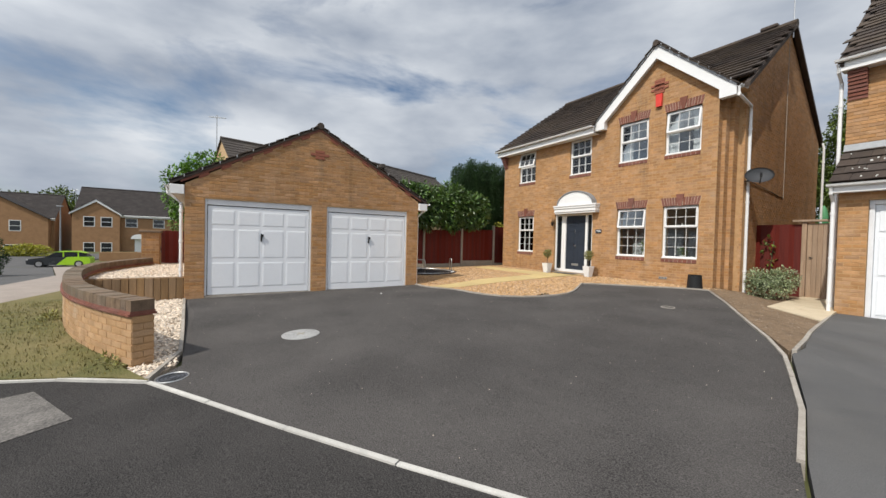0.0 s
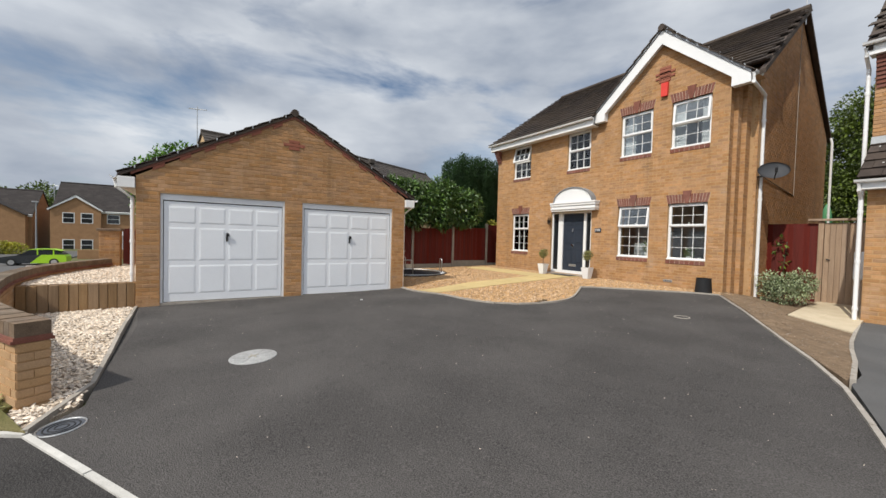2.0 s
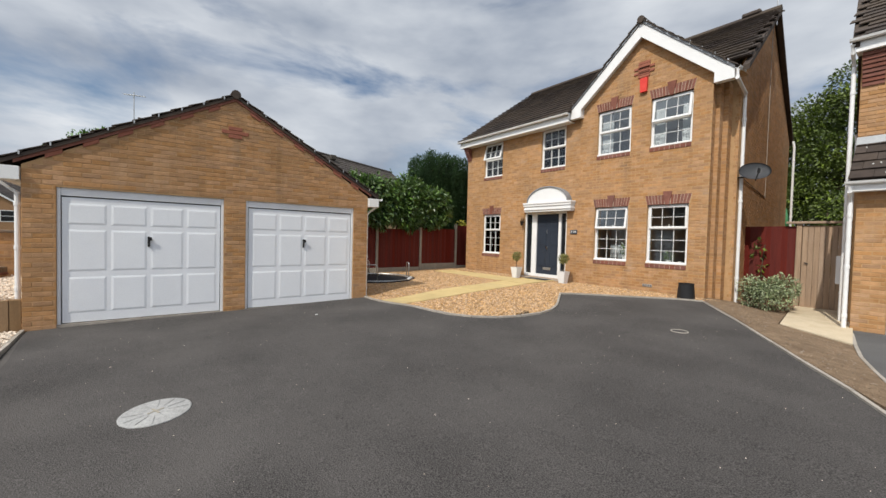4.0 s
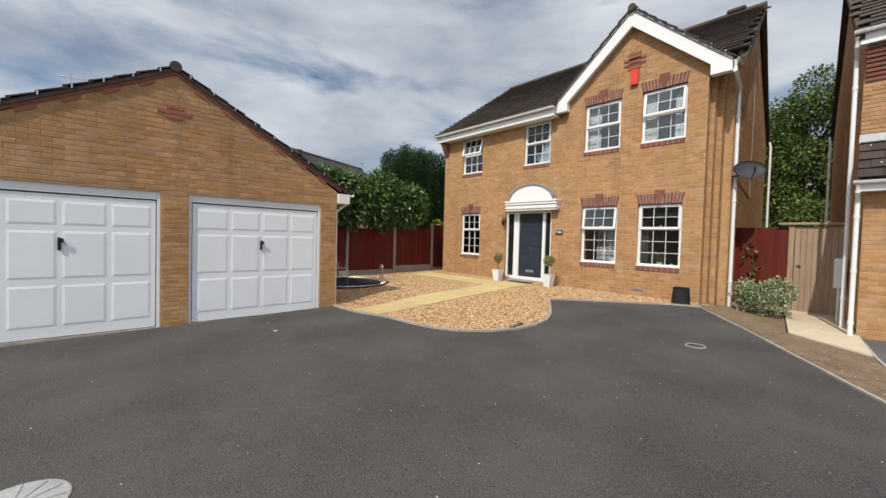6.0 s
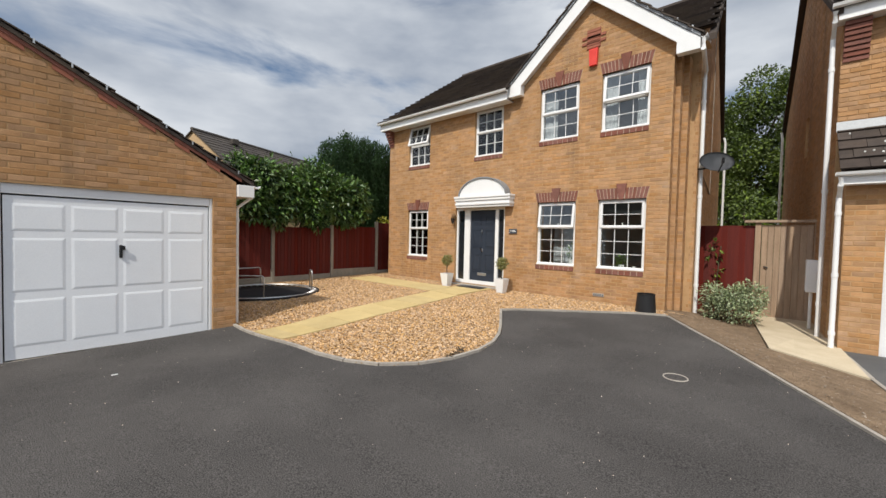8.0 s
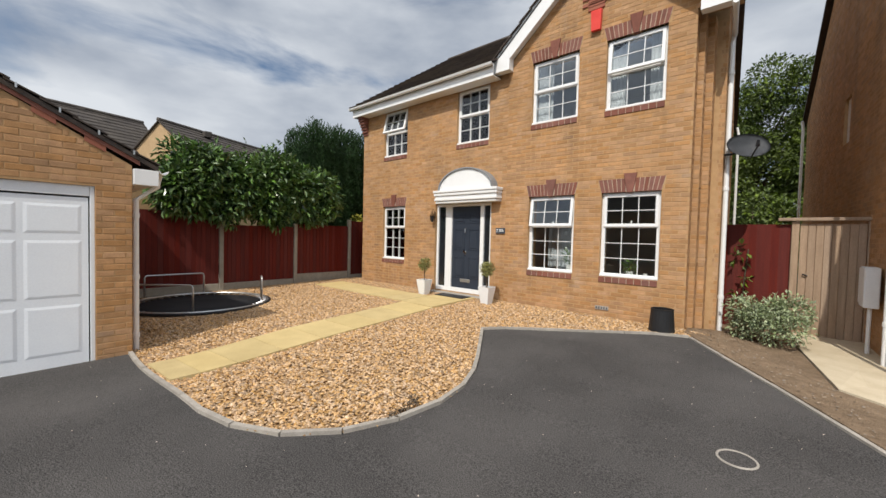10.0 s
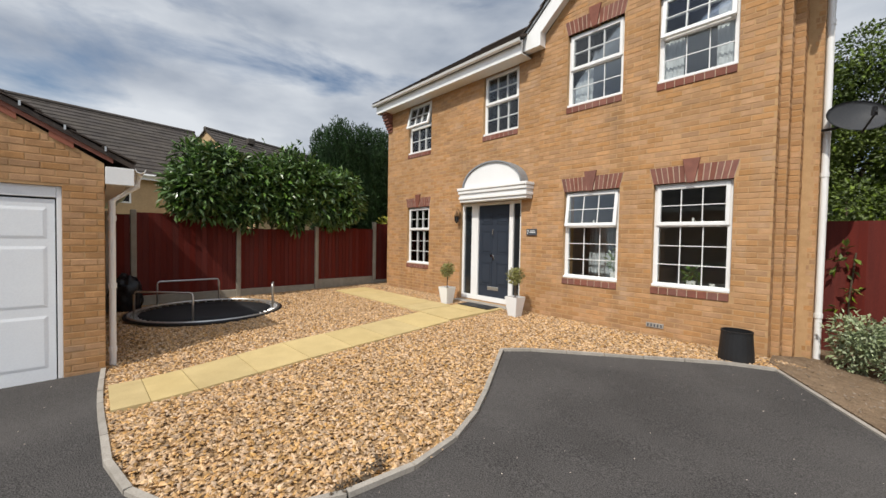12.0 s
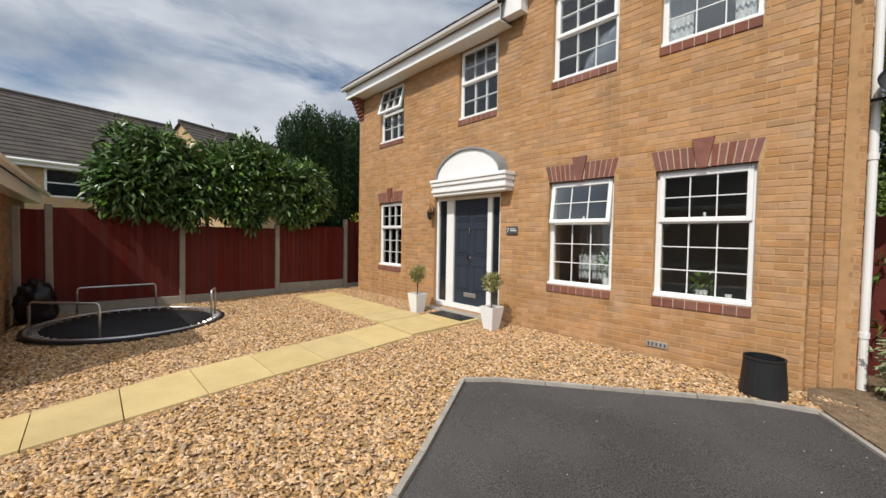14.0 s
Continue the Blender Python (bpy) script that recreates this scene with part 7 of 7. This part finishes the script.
fa, PF = simple_house("brown brick house with a white-edged front gable across the street", (-72.0, -4.2), 0, 8.0, 17.8, -2.0, 3.75, 7.6, M_FARBRICK, M_FARTILE,
                      [(5.4, 6.8, 2.0, 3.3), (8.6, 10.0, 2.0, 3.3), (12.6, 14.0, 2.0, 3.3)])
front = Plane(-71.2, -13.2, 0, 1)
bm = bmesh.new()
prism(bm, [front.p(0, -2.0), front.p(5.0, -2.0), front.p(5.0, 3.7), front.p(2.5, 5.4), front.p(0, 3.7)], (-3.0, 0, 0))
part("front_gable", bm, M_FARBRICK, fa)
for u0, u1 in ((1.15, 2.35), (2.95, 4.2)):
    far_window(fa, front, u0, u1, 1.95, 3.35)
    far_window(fa, front, u0, u1, -1.7, -0.2)
for sgn in (-1, 1):
    part("barge_board", prismed([front.p(2.5, 5.75, 0.15), front.p(2.5 + sgn * 2.75, 3.85, 0.15), front.p(2.5 + sgn * 2.75, 3.55, 0.15), front.p(2.5, 5.4, 0.15)], (0.06, 0, 0)), M_WHITE, fa, "white barge board")
    part("gable_slope", sheet([front.p(2.5, 5.8, 0.25), front.p(2.5, 5.8, -3.5), front.p(2.5 + sgn * 2.8, 3.8, -3.5), front.p(2.5 + sgn * 2.8, 3.8, 0.25)], 0.06), M_FARTILE, fa)
part("entrance_door", boxed(-72.0, -6.6, -1.9, -71.92, -5.6, 0.3), M_WHITE, fa, "white entrance door")
bm = bmesh.new()
prism(bm, [(-71.9, -6.1 + 0.9 * math.cos(t), 0.35 + 0.7 * math.sin(t)) for t in (math.pi * k / 10 for k in range(11))], (0.5, 0, 0))
part("door_arch", bm, M_WHITE, fa, "white arched door canopy")
fb, PFB = simple_house("brown brick house end with a dark tiled roof across the street", (-72.0, -21.6), 0, 8.0, 13.1, -2.0, 2.95, 6.2, M_FARBRICK, M_FARTILE)
gfb = Plane(-70.9, -26.4, 0, 1)
bm = bmesh.new()
prism(bm, [gfb.p(0, -2.0), gfb.p(11.0, -2.0), gfb.p(11.0, 2.85), gfb.p(5.5, 6.05), gfb.p(0, 2.85)], (-3.0, 0, 0))
part("front_gable", bm, M_FARBRICK, fb)
for sgn in (-1, 1):
    part("gable_slope", sheet([gfb.p(5.5, 6.15, 0.25), gfb.p(5.5, 6.15, -4.5), gfb.p(5.5 + sgn * 5.7, 2.8, -4.5), gfb.p(5.5 + sgn * 5.7, 2.8, 0.25)], 0.08), M_FARTILE, fb)
for u0, u1, z0, z1 in ((4.8, 6.3, 1.1, 2.5), (7.4, 8.5, 1.1, 2.5), (6.9, 8.9, -1.8, -0.6)):
    far_window(fb, gfb, u0, u1, z0, z1)
aerial((-73.0, -15.1, 3.6), 3.4, (0.3, 1, 0), "television aerial on the side of the far house")
fd, _ = simple_house("brown brick house with a dark tiled roof farther along the street", (-78.0, -36.0), 0, 8.0, 12.0, -2.0, 3.6, 7.2, M_FARBRICK, M_FARTILE, [(2, 3.4, 1.8, 3.1), (8, 9.4, 1.8, 3.1)])


def car(x, y, z, face, body_m, rear_m, label):
    """A hatchback seen from its side; it points along -y or +y."""
    c = thing("car", label, "car", (x, y, z))

    def Q(l, w, h):
        return Vector((x + w, y + l * face, z + h))
    low = [(-2.1, 0.30), (-2.12, 0.62), (-1.95, 0.74), (-1.05, 0.88), (0.2, 0.92), (1.9, 0.95), (2.08, 0.80), (2.10, 0.35), (1.7, 0.22), (-1.7, 0.22)]
    front_half = [(-2.1, 0.30), (-2.12, 0.62), (-1.95, 0.74), (-1.05, 0.88), (0.5, 0.93), (-0.2, 0.22), (-1.7, 0.22)]
    rear_half = [(0.5, 0.93), (1.9, 0.95), (2.08, 0.80), (2.10, 0.35), (1.7, 0.22), (-0.2, 0.22)]
    part("body", prismed([Q(l, -0.85, h) for l, h in front_half], (1.7, 0, 0)), body_m, c)
    part("rear_body", prismed([Q(l, -0.85, h) for l, h in rear_half], (1.7, 0, 0)), rear_m, c)
    part("cabin_glass", prismed([Q(l, -0.70, h) for l, h in ((-1.0, 0.9), (-0.25, 1.36), (1.35, 1.36), (1.95, 0.96))], (1.4, 0, 0)), M_CARGLASS, c)
    part("roof_panel", prismed([Q(l, -0.70, h) for l, h in ((-0.45, 1.34), (-0.1, 1.43), (1.2, 1.44), (1.7, 1.28), (1.45, 1.365), (-0.2, 1.365))], (1.4, 0, 0)), rear_m, c)
    for l in (0.25, 1.25):
        part("pillar", prismed([Q(l - 0.05, 0.70, 0.93), Q(l + 0.05, 0.70, 0.93), Q(l + 0.03, 0.70, 1.37), Q(l - 0.05, 0.70, 1.37)], (0.01, 0, 0)), rear_m, c)
    for l in (-1.3, 1.3):
        for w in (-0.86, 0.70):
            wh = part("wheel", tubed([Q(l, w, 0.31), Q(l, w + 0.17, 0.31)], 0.31, 18), M_TYRE, c)
            part("rim", tubed([Q(l, w + 0.171, 0.31), Q(l, w + 0.185, 0.31)], 0.20, 14), M_STEEL, wh)
    part("headlight", boxed(x + 0.55, y - 2.06 * face - 0.05, z + 0.58, x + 0.80, y - 2.06 * face + 0.05, z + 0.70), M_WHITE, c)


car(-49.0, -10.85, lie(-49, -10.85), 1, M_CARGREY, M_CARGREEN, "dark grey hatchback with a lime green rear parked in the street")
car(-58.0, -4.6, lie(-58, -4.6), 1, M_CARSILVER, M_CARSILVER, "silver hatchback parked before the far house")
lamp = thing("street_lamp", "tall grey street lamp column beside the road", "street lamp", (-58, -11.2, -1.9))
part("column", tubed([(-58, -11.2, -2.2), (-58, -11.2, 3.9)], [0.09, 0.05], 8), M_LEAD, lamp)
part("lamp_head", boxed(-58.1, -11.5, 3.85, -57.85, -11.0, 3.98, 0.02), M_LEAD, lamp)
garden_bound = tagged(part("low_wall", boxed(-56.0, -7.6, -2.3, -55.7, 4.0, -0.95, 0.02), M_FARBRICK, None), "low brown brick boundary wall across the street", "wall")
cs, rs = lumps(101, (-106, -62, 0.5), (-98, -23, 8.2), 52, 1.8, 3.0)
tree(-102, -34, -2, cs, rs, 26000, 0.55, M_TREE, "dark belt of trees behind the far houses", 102)
cs, rs = lumps(103, (-84, -20.2, -0.5), (-80, -17.6, 4.9), 26, 0.8, 1.3)
tree(-82, -18.9, -2, cs, rs, 8000, 0.35, M_TREE, "leafy tree between the far houses", 104)
hedge = thing("hedge", "clipped yellow-green hedge before the far house", "hedge", (-62, -15.5, -1.8))
leaves("foliage", [[-62, -16.4 + 0.6 * k, -1.0 - 0.05 * abs(k - 2.5) ** 2] for k in range(6)], [0.75] * 6, 3600, 0.2, 0.11, M_YELLEAF, hedge, 105, 0.5, 0.0)
dark_bush = thing("street_bush", "dark green bush beside the street", "bush", (-25.0, -8.2, -1.0))
cs, rs = lumps(106, (-25.5, -9.6, -0.6), (-24.5, -7.5, 0.40), 22, 0.4, 0.6)
leaves("foliage", cs, rs, 14000, 0.12, 0.06, M_CONIFER, dark_bush, 107, 0.5, 0.1)
part("stem", tubed([(-25.0, -8.2, -1.1), (-25.0, -8.2, 0.2)], 0.05, 6), M_BARK, dark_bush)

# two unseen houses, added to block low sky from the lower windows' reflections
simple_house("unseen brown brick house added across the road to darken window reflections", (-17.0, -24.0), 90, 8.0, 17.0, -1.0, 4.6, 7.9, M_FARBRICK, M_FARTILE)
simple_house("unseen cream brick house added across the road to darken window reflections", (1.0, -23.0), 90, 8.0, 14.0, -1.0, 4.6, 7.9, M_RENDER, M_GREYTILE)

# plan shifts of whole things
for ob, off in ((nb, (-0.13, 0.12, 0)), (nd_, (-0.13, 0.12, 0)), (meter, (-0.13, 0.12, 0)), (side_fence, (-0.06, 0, 0)), (gate, (-0.09, 0, 0)),
                (fa, (0, -1.9, -0.2)), (fb, (0, -1.9, -0.2)), (fd, (0, -1.9, -0.2)), (lamp, (0, -1.9, -0.2)), (hedge, (0, -1.9, -0.3)), (garden_bound, (0, -1.9, -0.2))):
    ob.location = ob.location + Vector(off)
M_GRAVEL_SOIL = surface("soil_stone", (0.16, 0.12, 0.085), (0.34, 0.27, 0.20), 0.9, 30, 160, 0.3, 0.003, pieces=0.35)
stones("stone_chips", drive_poly, 320, 0.005, M_PGRAVEL, "small pale stone chips scattered on the asphalt", lift=0.002, seed=17)
stones("soil_stones", soil, 600, 0.013, M_GRAVEL_SOIL, "small stones and clods on the soil bed", lift=0.02, seed=18)


# ---- brick facing ----
bricks(PA, 0.0, 5.10, -0.15, 4.95, bricksA, house, single=(0.9, 5.1, 0.55, 2.1), limit=120, seed=3)
bricks(PB, 0.0, 3.395, -0.15, 6.55, bricksB, house, span=under_gable, single=(0.0, 3.395, 0.45, 2.6), limit=180, seed=4)
bricks(PG, 0.0, 5.68, -0.42, 3.70, gh, garage, span=under_garage, single=(0.0, 5.68, -0.45, 2.6), limit=300, seed=5)
